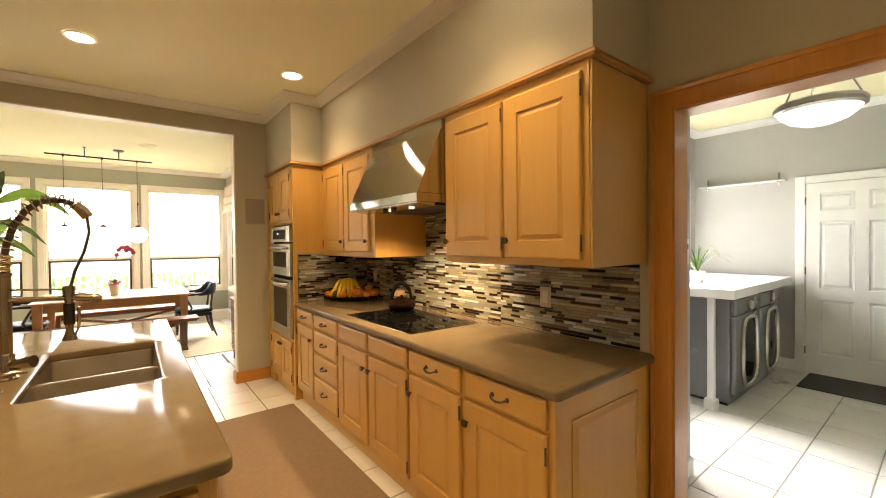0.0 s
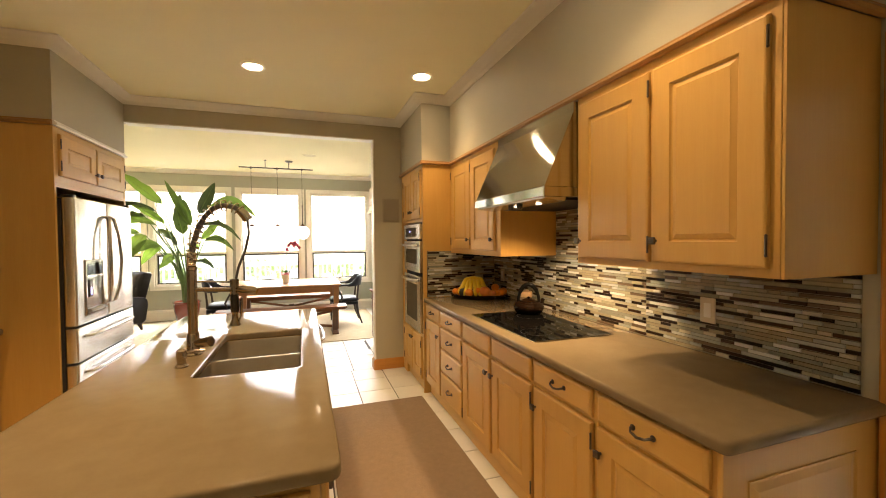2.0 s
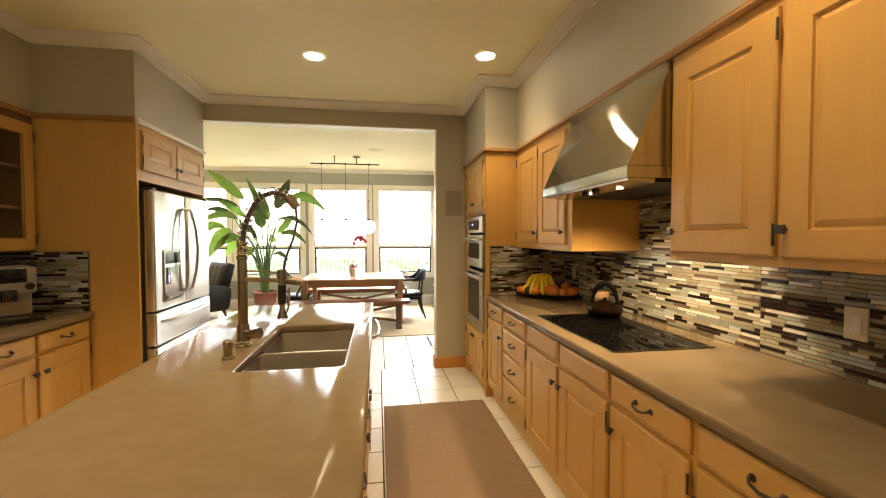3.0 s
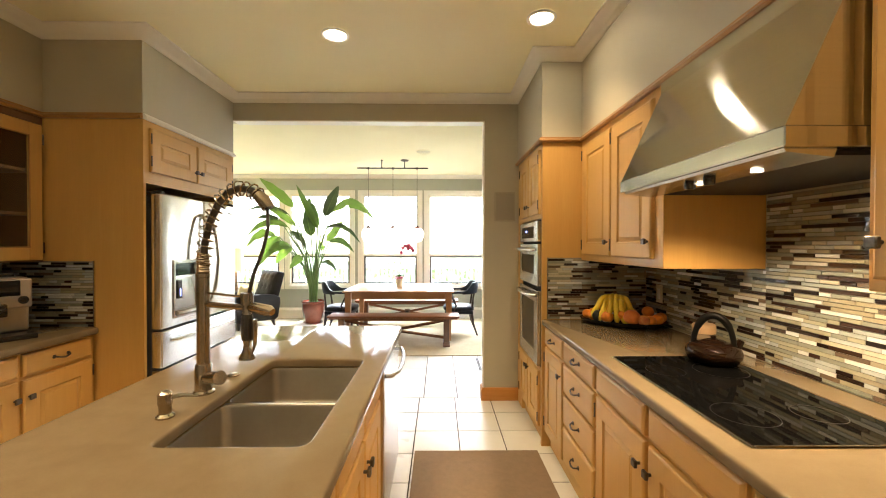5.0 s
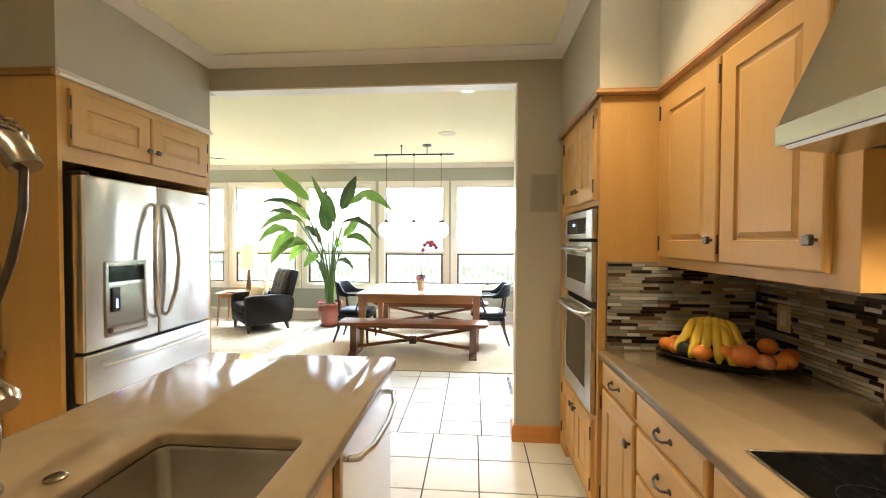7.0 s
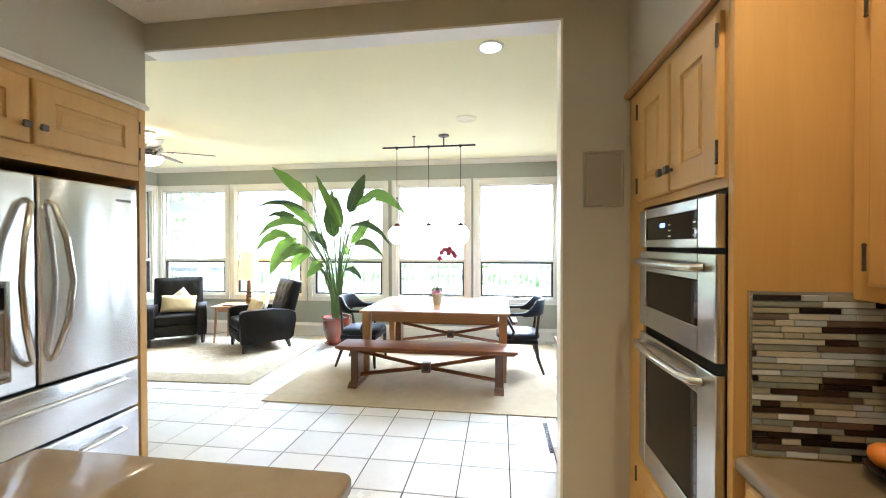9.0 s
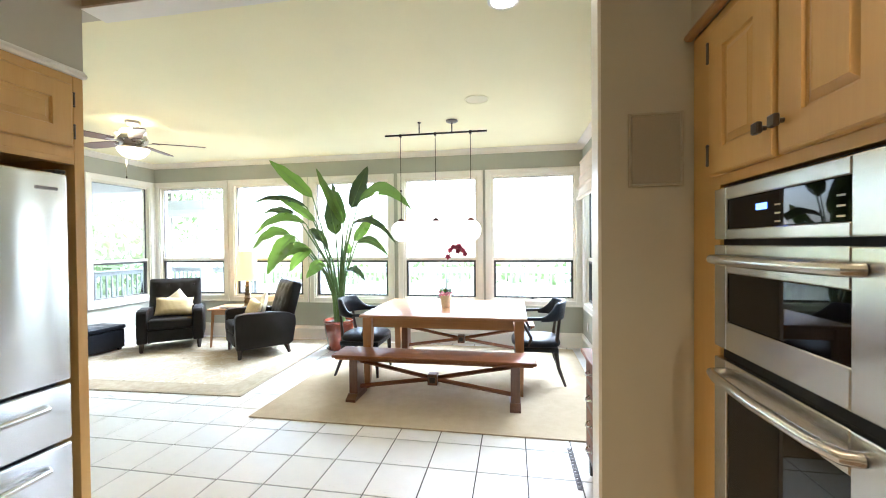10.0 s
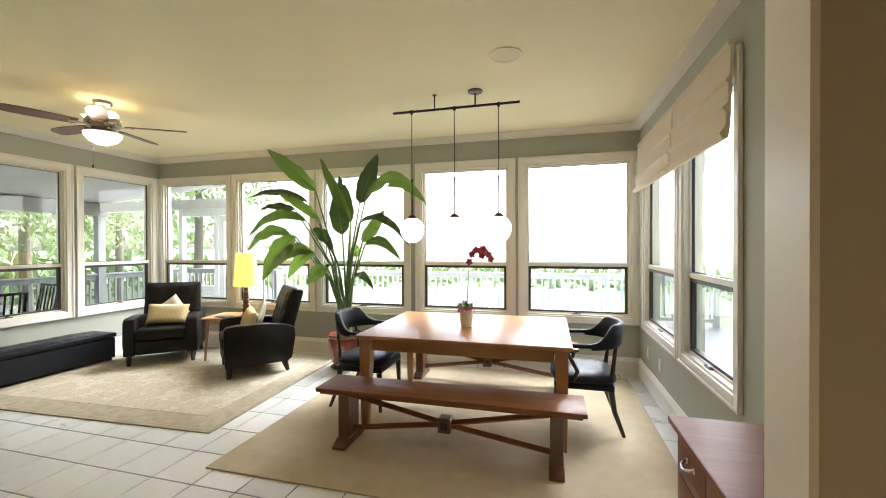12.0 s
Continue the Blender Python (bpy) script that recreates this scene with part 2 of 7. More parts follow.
M_GROUT = surf("dark_grout", (0.055, 0.05, 0.042), (0.035, 0.032, 0.027), scale=18, rough=0.9, bump=0.3, bump_scale=200)
# Lit copy of the dark grout: the laundry's brightness is in the colour.
M_GROUT_LIT = surf("lit_grout", (0.36, 0.35, 0.33), (0.30, 0.29, 0.27), scale=18, rough=0.9, bump=0.3, bump_scale=200)
M_MOSAIC = mosaic("strip_mosaic_tile", True)
M_MOSAIC_I = mosaic("strip_mosaic_tile_rest", False)
M_BSGROUT = surf("mosaic_grout", (0.27, 0.25, 0.205), (0.22, 0.205, 0.17), scale=20, rough=0.85, bump=0.2, bump_scale=200)
M_MAT = surf("brown_kitchen_mat", (0.25, 0.178, 0.115), (0.21, 0.148, 0.095), scale=30, rough=0.8, bump=0.5, bump_scale=420, spec=0.2)
M_GLASS = clear("window_glass")
M_CANGLOW = glow("can_lamp_glow", (1.0, 0.80, 0.52), 8.0)
M_BACKLIT = glow("frosted_lamp_glass", (1.0, 0.82, 0.58), 0.8)

# ---------------------------------------------------------------- mesh helpers
BASE = {}


def thing(name, label="", category="", at=(0, 0, 0), rz=0, group="", kind="", in_world=False):
    """An Empty at a thing's base. in_world: its parts are given in world coordinates."""
    ob = new(name)
    ob.empty_display_size = 0.05
    ob.matrix_world = pose(*at, 0, 0, rz)
    if in_world:
        BASE[ob.name] = Vector(at)
    return tagged(ob, label, category, group, kind)


def part(name, bm, material, parent=None, label="", smooth=None, kind=""):
    """Link a bmesh as ONE mesh object under a thing or a part."""
    top = parent
    while top is not None and top.parent is not None:
        top = top.parent
    if top is not None and top.name in BASE:
        bmesh.ops.translate(bm, verts=bm.verts, vec=-BASE[top.name])
    me = bpy.data.meshes.new(name)
    bmesh.ops.recalc_face_normals(bm, faces=bm.faces)
    bm.to_mesh(me)
    bm.free()
    if smooth is not None:
        me.shade_smooth()
        me.set_sharp_from_angle(angle=radians(smooth))
    for m in material if isinstance(material, (list, tuple)) else [material]:
        me.materials.append(m)
    ob = new(name, me)
    ob.parent = parent
    return tagged(ob, label=label, kind=kind)


def whole(name, bm, material, label, category="", kind="", group="", smooth=None):
    ob = part(name, bm, material, None, "", smooth)
    return tagged(ob, label, category, group, kind)


def box(x0, x1, y0, y1, z0, z1, bev=0.0, seg=2, bm=None):
    bm = bm or bmesh.new()
    m = Matrix.Translation(((x0 + x1) / 2, (y0 + y1) / 2, (z0 + z1) / 2)) @ Matrix.Diagonal((abs(x1 - x0), abs(y1 - y0), abs(z1 - z0), 1))
    vs = bmesh.ops.create_cube(bm, size=1, matrix=m)["verts"]
    if bev:
        es = list({e for v in vs for e in v.link_edges})
        bmesh.ops.bevel(bm, geom=es, offset=bev, segments=seg, profile=0.5, affect="EDGES")
    return bm


def frame_of(d):
    d = Vector(d).normalized()
    u = d.cross((0, 0, 1))
    if u.length < 1e-4:
        u = d.cross((1, 0, 0))
    u.normalize()
    return u, u.cross(d).normalized()


def tube(points, r, n=8, bm=None, cap=True, flat=1.0):
    """A round bar along points; r is one radius or one for each point."""
    bm = bm or bmesh.new()
    pts = [Vector(p) for p in points]
    rs = r if isinstance(r, (list, tuple)) else [r] * len(pts)
    rings, u = [], None
    for i, p in enumerate(pts):
        d = (pts[min(i + 1, len(pts) - 1)] - pts[max(i - 1, 0)]).normalized()
        if u is None:
            u, w = frame_of(d)
        u = (u - d * u.dot(d)).normalized()
        w = d.cross(u)
        rings.append([bm.verts.new(p + (u * math.cos(a) + w * flat * math.sin(a)) * rs[i]) for a in (2 * math.pi * k / n for k in range(n))])
    for a, b in zip(rings, rings[1:]):
        for k in range(n):
            bm.faces.new((a[k], a[(k + 1) % n], b[(k + 1) % n], b[k]))
    if cap:
        bm.faces.new(rings[0][::-1])
        bm.faces.new(rings[-1])
    return bm


def lathe(profile, at=(0, 0, 0), n=24, bm=None, axis="z", cap=True):
    """Turn a profile of (radius, height) about an axis."""
    bm = bm or bmesh.new()
    o = Vector(at)
    rings = []
    for r, h in profile:
        ring = []
        for k in range(n):
            a = 2 * math.pi * k / n
            c, s = r * math.cos(a), r * math.sin(a)
            v = {"z": (c, s, h), "x": (h, c, s), "y": (c, h, s)}[axis]
            ring.append(bm.verts.new(o + Vector(v)))
        rings.append(ring)
    for a, b in zip(rings, rings[1:]):
        for k in range(n):
            bm.faces.new((a[k], a[(k + 1) % n], b[(k + 1) % n], b[k]))
    for ring, p in ((rings[0], profile[0]), (rings[-1], profile[-1])):
        if p[0] > 1e-5:
            if cap:
                bm.faces.new(ring)
        else:
            bmesh.ops.remove_doubles(bm, verts=ring, dist=1e-6)
    return bm


def prism(poly, axis, a, b, bm=None):
    """Extrude a polygon of 2D points along an axis from a to b. x: (y, z); y: (x, z); z: (x, y)."""
    bm = bm or bmesh.new()
    put = {"x": lambda p, t: (t, p[0], p[1]), "y": lambda p, t: (p[0], t, p[1]), "z": lambda p, t: (p[0], p[1], t)}[axis]
    A = [bm.verts.new(put(p, a)) for p in poly]
    B = [bm.verts.new(put(p, b)) for p in poly]
    bm.faces.new(A[::-1])
    bm.faces.new(B)
    for i in range(len(poly)):
        j = (i + 1) % len(poly)
        bm.faces.new((A[i], A[j], B[j], B[i]))
    return bm


def sweep(profile, path, bm=None):
    """Run a moulding's closed profile of (out, up) along a level path (x, y, z), mitred; out is to the left of the path."""
    bm = bm or bmesh.new()
    P = [Vector(p) for p in path]
    rings = []
    for i, p in enumerate(P):
        d0 = (P[i] - P[i - 1]).normalized() if i else None
        d1 = (P[i + 1] - P[i]).normalized() if i < len(P) - 1 else None
        d0, d1 = d0 or d1, d1 or d0
        n0, n1 = Vector((-d0.y, d0.x, 0)), Vector((-d1.y, d1.x, 0))
        m = (n0 + n1).normalized()
        m = m / max(0.2, m.dot(n0))
        rings.append([bm.verts.new(p + m * o + Vector((0, 0, h))) for o, h in profile])
    k = len(profile)
    for a, b in zip(rings, rings[1:]):
        for i in range(k):
            bm.faces.new((a[i], a[(i + 1) % k], b[(i + 1) % k], b[i]))
    bm.faces.new(rings[0])
    bm.faces.new(rings[-1][::-1])
    return bm


def panel(w, h, steps, back, bm=None, x=0.0, z=0.0, y=0.0):
    """A moulded front, facing -y: rectangles set in by steps of (inset, depth behind the face)."""
    bm = bm or bmesh.new()
    loops = []
    for ins, dep in [(0.0, back)] + steps:
        loops.append([bm.verts.new((x + px, y + dep, z + pz)) for px, pz in ((ins, ins), (w - ins, ins), (w - ins, h - ins), (ins, h - ins))])
    for a, b in zip(loops, loops[1:]):
        for k in range(4):
            bm.faces.new((a[k], a[(k + 1) % 4], b[(k + 1) % 4], b[k]))
    bm.faces.new(loops[-1])
    bm.faces.new(loops[0][::-1])
    return bm


def turn(bm, m):
    bmesh.ops.transform(bm, matrix=m, verts=bm.verts)
    return bm


DOOR_STEPS = [(0.0, 0.007), (0.004, 0.002), (0.009, 0.0), (0.082, 0.0), (0.085, 0.008), (0.091, 0.010), (0.108, 0.003), (0.110, 0.0015), (0.114, 0.0015)]
DRAWER_STEPS = [(0.0, 0.008), (0.004, 0.004), (0.014, 0.0), (0.02, 0.0)]


def pull_bail(length=0.085):
    """A bail pull along x, standing out towards -y."""
    h = length / 2
    bm = tube([(-h, 0.004, 0), (-h, -0.012, 0), (-h + 0.012, -0.024, -0.006), (0, -0.027, -0.012), (h - 0.012, -0.024, -0.006), (h, -0.012, 0), (h, 0.004, 0)],
              [0.006, 0.005, 0.0045, 0.0055, 0.0045, 0.005, 0.006], 8)
    for s in (-h, h):
        lathe([(0.011, 0.002), (0.011, -0.003), (0.007, -0.006), (0.0, -0.006)], (s, 0, 0), 10, bm, "y")
    return bm


def pull_knob():
    bm = lathe([(0.006, 0.003), (0.006, -0.014), (0.0, -0.014)], (0, 0, 0), 8, None, "y")
    box(-0.0145, 0.0145, -0.028, -0.014, -0.0145, 0.0145, 0.003, 1, bm)
    return bm


def hinge():
    bm = tube([(0, -0.002, -0.026), (0, -0.002, 0.026)], 0.0042, 8)
    for z in (-0.03, 0.03):
        bmesh.ops.create_icosphere(bm, subdivisions=1, radius=0.0055, matrix=Matrix.Translation((0, -0.002, z)))
    return bm


def cab_door(unit, M, u0, u1, z0, z1, knob=None, knob_z=None, hinges=None, mat=None):
    d = part("door", turn(panel(u1 - u0, z1 - z0, DOOR_STEPS, 0.020, None, u0, z0), M), mat or M_MAPLE, unit)
    if knob is not None:
        part("knob", turn(pull_knob(), M @ pose(knob, 0, knob_z)), M_PEWTER, d, "square pewter knob", 40)
    if hinges is not None:
        for hz in (z0 + 0.07, z1 - 0.07):
            part("hinge", turn(hinge(), M @ pose(hinges, 0, hz)), M_PEWTER, d, "small dark hinge", 40)
    return d


def cab_drawer(unit, M, u0, u1, z0, z1, pull=True, mat=None):
    d = part("drawer", turn(panel(u1 - u0, z1 - z0, DRAWER_STEPS, 0.020, None, u0, z0), M), mat or M_MAPLE_H, unit)
    if pull:
        part("handle", turn(pull_bail(), M @ pose((u0 + u1) / 2, 0, (z0 + z1) / 2 + 0.004)), M_PEWTER, d, "dark pewter bail pull", 40)
    return d

# ---------------------------------------------------------------- the large structure
M_PLATE = surf("bone_plastic", (0.60, 0.55, 0.45), (0.57, 0.52, 0.42), rough=0.35)
XE, XW, YN, YS = 2.12, -2.15, 4.64, -1.6      # kitchen: east, west, north wall and the wall behind
YD, XR, XL = 8.83, 1.68, -5.17                # dining room: window wall, right and left walls
NT = 0.11                                     # thickness of the wall between


def wall(name, boxes, material, label):
    bm = bmesh.new()
    for b in boxes:
        box(*b, bm=bm)
    return whole(name, bm, material, label, "wall", "structure")


def slabs(z0, z1):
    bm = box(XL - 0.15, XR + 0.15, YN + NT, YD + 0.15, z0, z1)
    box(XW - 0.12, XE + 0.12, YS - 0.12, YN + NT, z0, z1, bm=bm)
    box(XE + 0.12, 6.07, -1.32, 2.24, z0, z1, bm=bm)
    return bm


part_floor = whole("floor", slabs(-0.12, -0.004), M_GROUT, "floor bed with dark grout between cream tiles", "floor", "structure")
whole("ceiling", slabs(KH, KH + 0.12), M_CEIL, "smooth cream painted ceiling", "ceiling", "structure")

DY0, DY1, DH = 0.0, 0.84, 2.03                # laundry doorway
wall("wall_east", [(XE, XE + 0.12, YS, DY0, 0, KH), (XE, XE + 0.12, DY1, YN + NT, 0, KH), (XE, XE + 0.12, DY0, DY1, DH, KH)], M_WALL, "sage tan painted kitchen wall with a doorway")
wall("wall_south", [(XW - 0.12, XE + 0.12, YS - 0.12, YS, 0, KH)], M_WALL, "plain sage tan painted wall")
wall("wall_west", [(XW - 0.12, XW, YS, YN, 0, KH)], M_WALL, "plain sage tan painted wall")
HB, OX = 2.584, 1.058                        # the opening: head and right edge
wall("wall_north", [(OX, XE, YN, YN + NT, 0, KH), (-1.6, OX, YN, YN + NT, HB, KH), (XW - 0.12, -1.6, YN, YN + NT, 0, KH)], M_WALL, "sage tan wall with a wide cased opening")

# soffits over the cabinets
wall("soffit_east", [(1.65, XE, 0.94, 3.785, 2.205, KH), (1.365, XE, 3.785, YN, 2.205, KH)], M_WALL, "sage tan soffit over the wall cabinets")
wall("soffit_west", [(XW, -1.25, 3.52, YN, 2.275, KH), (XW, -1.88, YS, 3.52, 2.275, KH)], M_WALL, "grey sage soffit over the refrigerator cabinet")

CROWN = [(0, 0), (0.085, 0), (0.085, -0.012), (0.072, -0.016), (0.060, -0.034), (0.036, -0.052), (0.022, -0.062), (0.016, -0.078), (0.006, -0.084), (0, -0.084)]
CROWN = [(o, h * 0.84) for o, h in CROWN]
_c = KH
whole("crown_moulding_kitchen", sweep(CROWN, [(XE, YS, _c), (XE, 0.94, _c), (1.65, 0.94, _c), (1.65, 3.785, _c), (1.365, 3.785, _c), (1.365, YN, _c), (-1.25, YN, _c),
      (-1.25, 3.52, _c), (-1.88, 3.52, _c), (-1.88, YS, _c), (XE, YS, _c)]), M_TRIM, "cream painted crown moulding", "moulding", "structure", smooth=50)
whole("crown_moulding_dining", sweep(CROWN, [(XE, YN + NT, _c), (XR, YN + NT, _c), (XR, YD, _c), (XL, YD, _c), (XL, YN + NT, _c), (XE, YN + NT, _c)]),
      M_TRIM, "cream painted crown moulding", "moulding", "structure", smooth=50)
# thin cream bead along the opening's head and side
whole("trim_opening", box(-1.25, OX, YN - 0.006, YN + NT + 0.006, HB - 0.012, HB - 0.001), M_TRIM, "thin cream edge strip of the opening", "trim", "structure")
whole("jamb_post", box(OX - 0.012, OX - 0.0005, YN - 0.004, YN + NT + 0.004, 0.12, HB - 0.012), M_TRIM, "cream painted jamb of the opening", "trim", "structure")

WOOD_BEAD = [(0, 0), (0.018, 0), (0.026, 0.010), (0.022, 0.020), (0.012, 0.026), (0.012, 0.034), (0, 0.036)]
whole("trim_cabinet_east", sweep(WOOD_BEAD, [(XE, 0.94, 2.172), (1.65, 0.94, 2.172), (1.65, 3.785, 2.172), (1.365, 3.785, 2.172), (1.365, YN, 2.172)]),
      M_BEAD, "golden wood bead along the cabinet tops", "trim", "structure", smooth=40)
# Front run of the wood bead: window light put in as cream colour.
whole("trim_cabinet_daylit", sweep(WOOD_BEAD, [(-1.25, YN, 2.243), (-1.25, 3.52, 2.243)]), M_TRIM, "wood bead over the refrigerator cupboards, coloured cream as if lit by daylight", "trim", "structure", smooth=40)
whole("trim_cabinet_west", sweep(WOOD_BEAD, [(-1.25, 3.52, 2.243), (-1.88, 3.52, 2.243), (-1.88, YS, 2.243)]),
      M_BEAD, "golden wood bead along the cabinet tops", "trim", "structure", smooth=40)

BASEBOARD = [(0, 0), (0.016, 0), (0.016, 0.098), (0.011, 0.108), (0.006, 0.118), (0, 0.118)]
whole("baseboard_kitchen", sweep(BASEBOARD, [(1.385, YN, 0), (OX - 0.012, YN, 0), (OX - 0.012, YN + NT, 0), (1.1, YN + NT, 0)][::1]), M_OAKTRIM_X, "golden oak baseboard", "baseboard", "structure", smooth=40)
BASE_D = [(0, 0), (0.018, 0), (0.018, 0.15), (0.026, 0.155), (0.02, 0.175), (0.012, 0.185), (0.008, 0.2), (0, 0.202)]
whole("baseboard_dining", sweep(BASE_D, [(XR, YN + NT, 0), (XR, YD, 0), (XL, YD, 0), (XL, YN + NT, 0)]), M_TRIM, "tall cream painted baseboard", "baseboard", "structure", smooth=40)

# door casing to the laundry
CAS = bmesh.new()
for y0, y1, z0, z1 in ((DY1 - 0.004, DY1 + 0.092, 0, DH + 0.092), (DY0 - 0.092, DY0 + 0.004, 0, DH + 0.092), (DY0 + 0.004, DY1 - 0.004, DH - 0.004, DH + 0.092)):
    box(XE - 0.018, XE - 0.001, y0, y1, z0, z1, 0.004, 2, CAS)
    box(XE + 0.121, XE + 0.138, y0, y1, z0, z1, 0.004, 2, CAS)
for y0, y1 in ((DY1 + 0.066, DY1 + 0.086), (DY0 - 0.086, DY0 - 0.066)):
    box(XE - 0.025, XE - 0.016, y0, y1, 0, DH + 0.086, 0.003, 1, CAS)
box(XE - 0.025, XE - 0.016, DY0 - 0.066, DY1 + 0.066, DH + 0.066, DH + 0.086, 0.003, 1, CAS)
box(XE - 0.01, XE + 0.13, DY1 - 0.016, DY1 - 0.0005, 0, DH, 0.002, 1, CAS)
box(XE - 0.01, XE + 0.13, DY0 + 0.0005, DY0 + 0.016, 0, DH, 0.002, 1, CAS)
box(XE - 0.01, XE + 0.13, DY0 + 0.016, DY1 - 0.016, DH - 0.016, DH - 0.0005, 0.002, 1, CAS)
whole("door_casing", CAS, M_OAKTRIM, "golden oak casing round the laundry doorway", "door frame", "structure", smooth=40)

# ---------------------------------------------------------------- dining room walls and windows
WZ0, WZ1 = 0.565, 2.51
FAR = [(-5.16, -3.79), (-3.775, -2.405), (-2.385, -1.015), (-0.955, 0.312), (0.345, 1.672)]
RIGHT = [(6.39, 7.435), (7.46, 8.70)]
LEFT = [(6.40, 7.685), (7.715, 8.81)]
IN = 0.075


def pierced(length_from, length_to, spans):
    """Boxes (a, b, z0, z1) of a wall with window holes."""
    out = [(length_from, length_to, 0, WZ0 + IN), (length_from, length_to, WZ1 - IN, KH)]
    a = length_from
    for s0, s1 in spans:
        out.append((a, s0 + IN, WZ0 + IN, WZ1 - IN))
        a = s1 - IN
    out.append((a, length_to, WZ0 + IN, WZ1 - IN))
    return out


wall("wall_windows", [(a, b, YD, YD + 0.15, z0, z1) for a, b, z0, z1 in pierced(XL - 0.15, XR + 0.15, FAR)], M_WALL_D, "grey green wall with five large windows")
wall("wall_right", [(XR, XR + 0.15, a, b, z0, z1) for a, b, z0, z1 in pierced(YN + NT, YD, RIGHT)], M_WALL_D, "grey green wall with two windows")
wall("wall_left", [(XL - 0.15, XL, a, b, z0, z1) for a, b, z0, z1 in pierced(YN + NT, YD, LEFT)], M_WALL_D, "grey green wall with two windows")
wall("wall_living_south", [(XL - 0.15, XW - 0.12, YN, YN + NT, 0, KH)], M_WALL_D, "plain grey green wall")

M_SASH = surf("dark_bronze_sash", (0.05, 0.045, 0.04), (0.035, 0.03, 0.028), scale=20, rough=0.45)
M_TINTED = clear("screened_glass", (0.58, 0.61, 0.62))
M_SCREEN = surf("cream_window_paint", (0.76, 0.72, 0.61), (0.72, 0.68, 0.575), scale=8, rough=0.35)


def rect_ring(x0, x1, z0, z1, w, y0, y1, bm=None, bev=0.003):
    bm = bm or bmesh.new()
    box(x0, x0 + w, y0, y1, z0, z1, bev, 1, bm)
    box(x1 - w, x1, y0, y1, z0, z1, bev, 1, bm)
    box(x0 + w, x1 - w, y0, y1, z0, z0 + w, bev, 1, bm)
    box(x0 + w, x1 - w, y0, y1, z1 - w, z1, bev, 1, bm)
    return bm


def window(name, width, at, rz, label, lower=None):
    """A tall window: fixed upper light, dark-framed awning sash below, cream casing. +y is outdoors."""
    t = thing(name, label, "window", at, rz, kind="structure")
    w = width
    bm = rect_ring(0, w, WZ0, WZ1, 0.078, -0.018, -0.001)
    rect_ring(0.0, w, WZ0, WZ1, 0.022, -0.026, -0.017, bm)
    part("window_frame", bm, M_TRIM, t)
    bm = rect_ring(IN, w - IN, WZ0 + IN, WZ1 - IN, 0.022, -0.004, 0.14)
    rect_ring(IN + 0.022, w - IN - 0.022, WZ0 + IN + 0.022, WZ1 - IN - 0.022, 0.018, 0.03, 0.11, bm)
    part("jamb_liner", bm, M_SCREEN, t)
    zb0, zb1 = 1.198, 1.257
    part("mid_rail", box(IN + 0.02, w - IN - 0.02, 0.028, 0.105, zb0 + 0.018, zb1, 0.004, 1), M_SCREEN, t)
    part("upper_stop", rect_ring(0.115, w - 0.115, zb1, WZ1 - 0.115, 0.006, 0.045, 0.07), M_SASH, t)
    part("awning_sash", rect_ring(0.113, w - 0.113, WZ0 + 0.105, zb0 + 0.018, 0.030, 0.035, 0.075), M_SASH, t, "dark bronze awning sash")
    g = part("pane", box(0.112, w - 0.112, 0.056, 0.062, zb1 - 0.002, WZ1 - 0.112), M_GLASS, t)
    g.visible_shadow = False
    g = part("pane", box(0.140, w - 0.140, 0.052, 0.058, WZ0 + 0.13, zb0 - 0.01), lower or M_GLASS, t)
    g.visible_shadow = False
    bm = box(w / 2 - 0.05, w / 2 + 0.05, 0.006, 0.03, WZ0 + IN + 0.022, WZ0 + IN + 0.034, 0.003, 1)
    tube([(w / 2 - 0.02, 0.012, WZ0 + IN + 0.034), (w / 2 + 0.02, 0.002, WZ0 + IN + 0.05), (w / 2 + 0.075, 0.0, WZ0 + IN + 0.046)], 0.006, 6, bm)
    part("crank", bm, M_PEWTER, t, "folded dark window crank")
    return t


for i, (a, b) in enumerate(FAR):
    window("window_%d" % (i + 1), b - a, (a, YD, 0), 0, "tall cream-framed window with a dark awning sash below")
for i, (a, b) in enumerate(RIGHT):
    window("window_%d" % (i + 6), b - a, (XR, b, 0), -90, "cream-framed window in the side wall under a roman shade", M_TINTED)
for i, (a, b) in enumerate(LEFT):
    window("window_%d" % (i + 8), b - a, (XL, a, 0), 90, "cream-framed window that looks onto the porch", M_TINTED)

# ---------------------------------------------------------------- laundry room
LX, LY1, LY0 = 5.95, 2.12, -1.2
wall("wall_laundry_far", [(LX, LX + 0.12, LY0, LY1, 0, KH)], M_WALL_L, "pale grey laundry wall")
wall("wall_laundry_return", [(XE + 0.12, 2.89, 1.05, 1.17, 0, KH), (2.77, 2.89, 1.17, LY1, 0, KH)], M_WALL_L, "pale grey laundry return wall")
wall("wall_laundry_window", [(2.77, 3.6, LY1, LY1 + 0.12, 0, KH), (5.7, LX + 0.12, LY1, LY1 + 0.12, 0, KH), (3.6, 5.7, LY1, LY1 + 0.12, 0, 1.1), (3.6, 5.7, LY1, LY1 + 0.12, 2.25, KH)],
     M_WALL_L, "pale grey laundry wall with a wide window")
wall("wall_laundry_south", [(XE + 0.12, LX + 0.12, LY0 - 0.12, LY0, 0, KH)], M_WALL_L, "plain pale grey laundry wall")
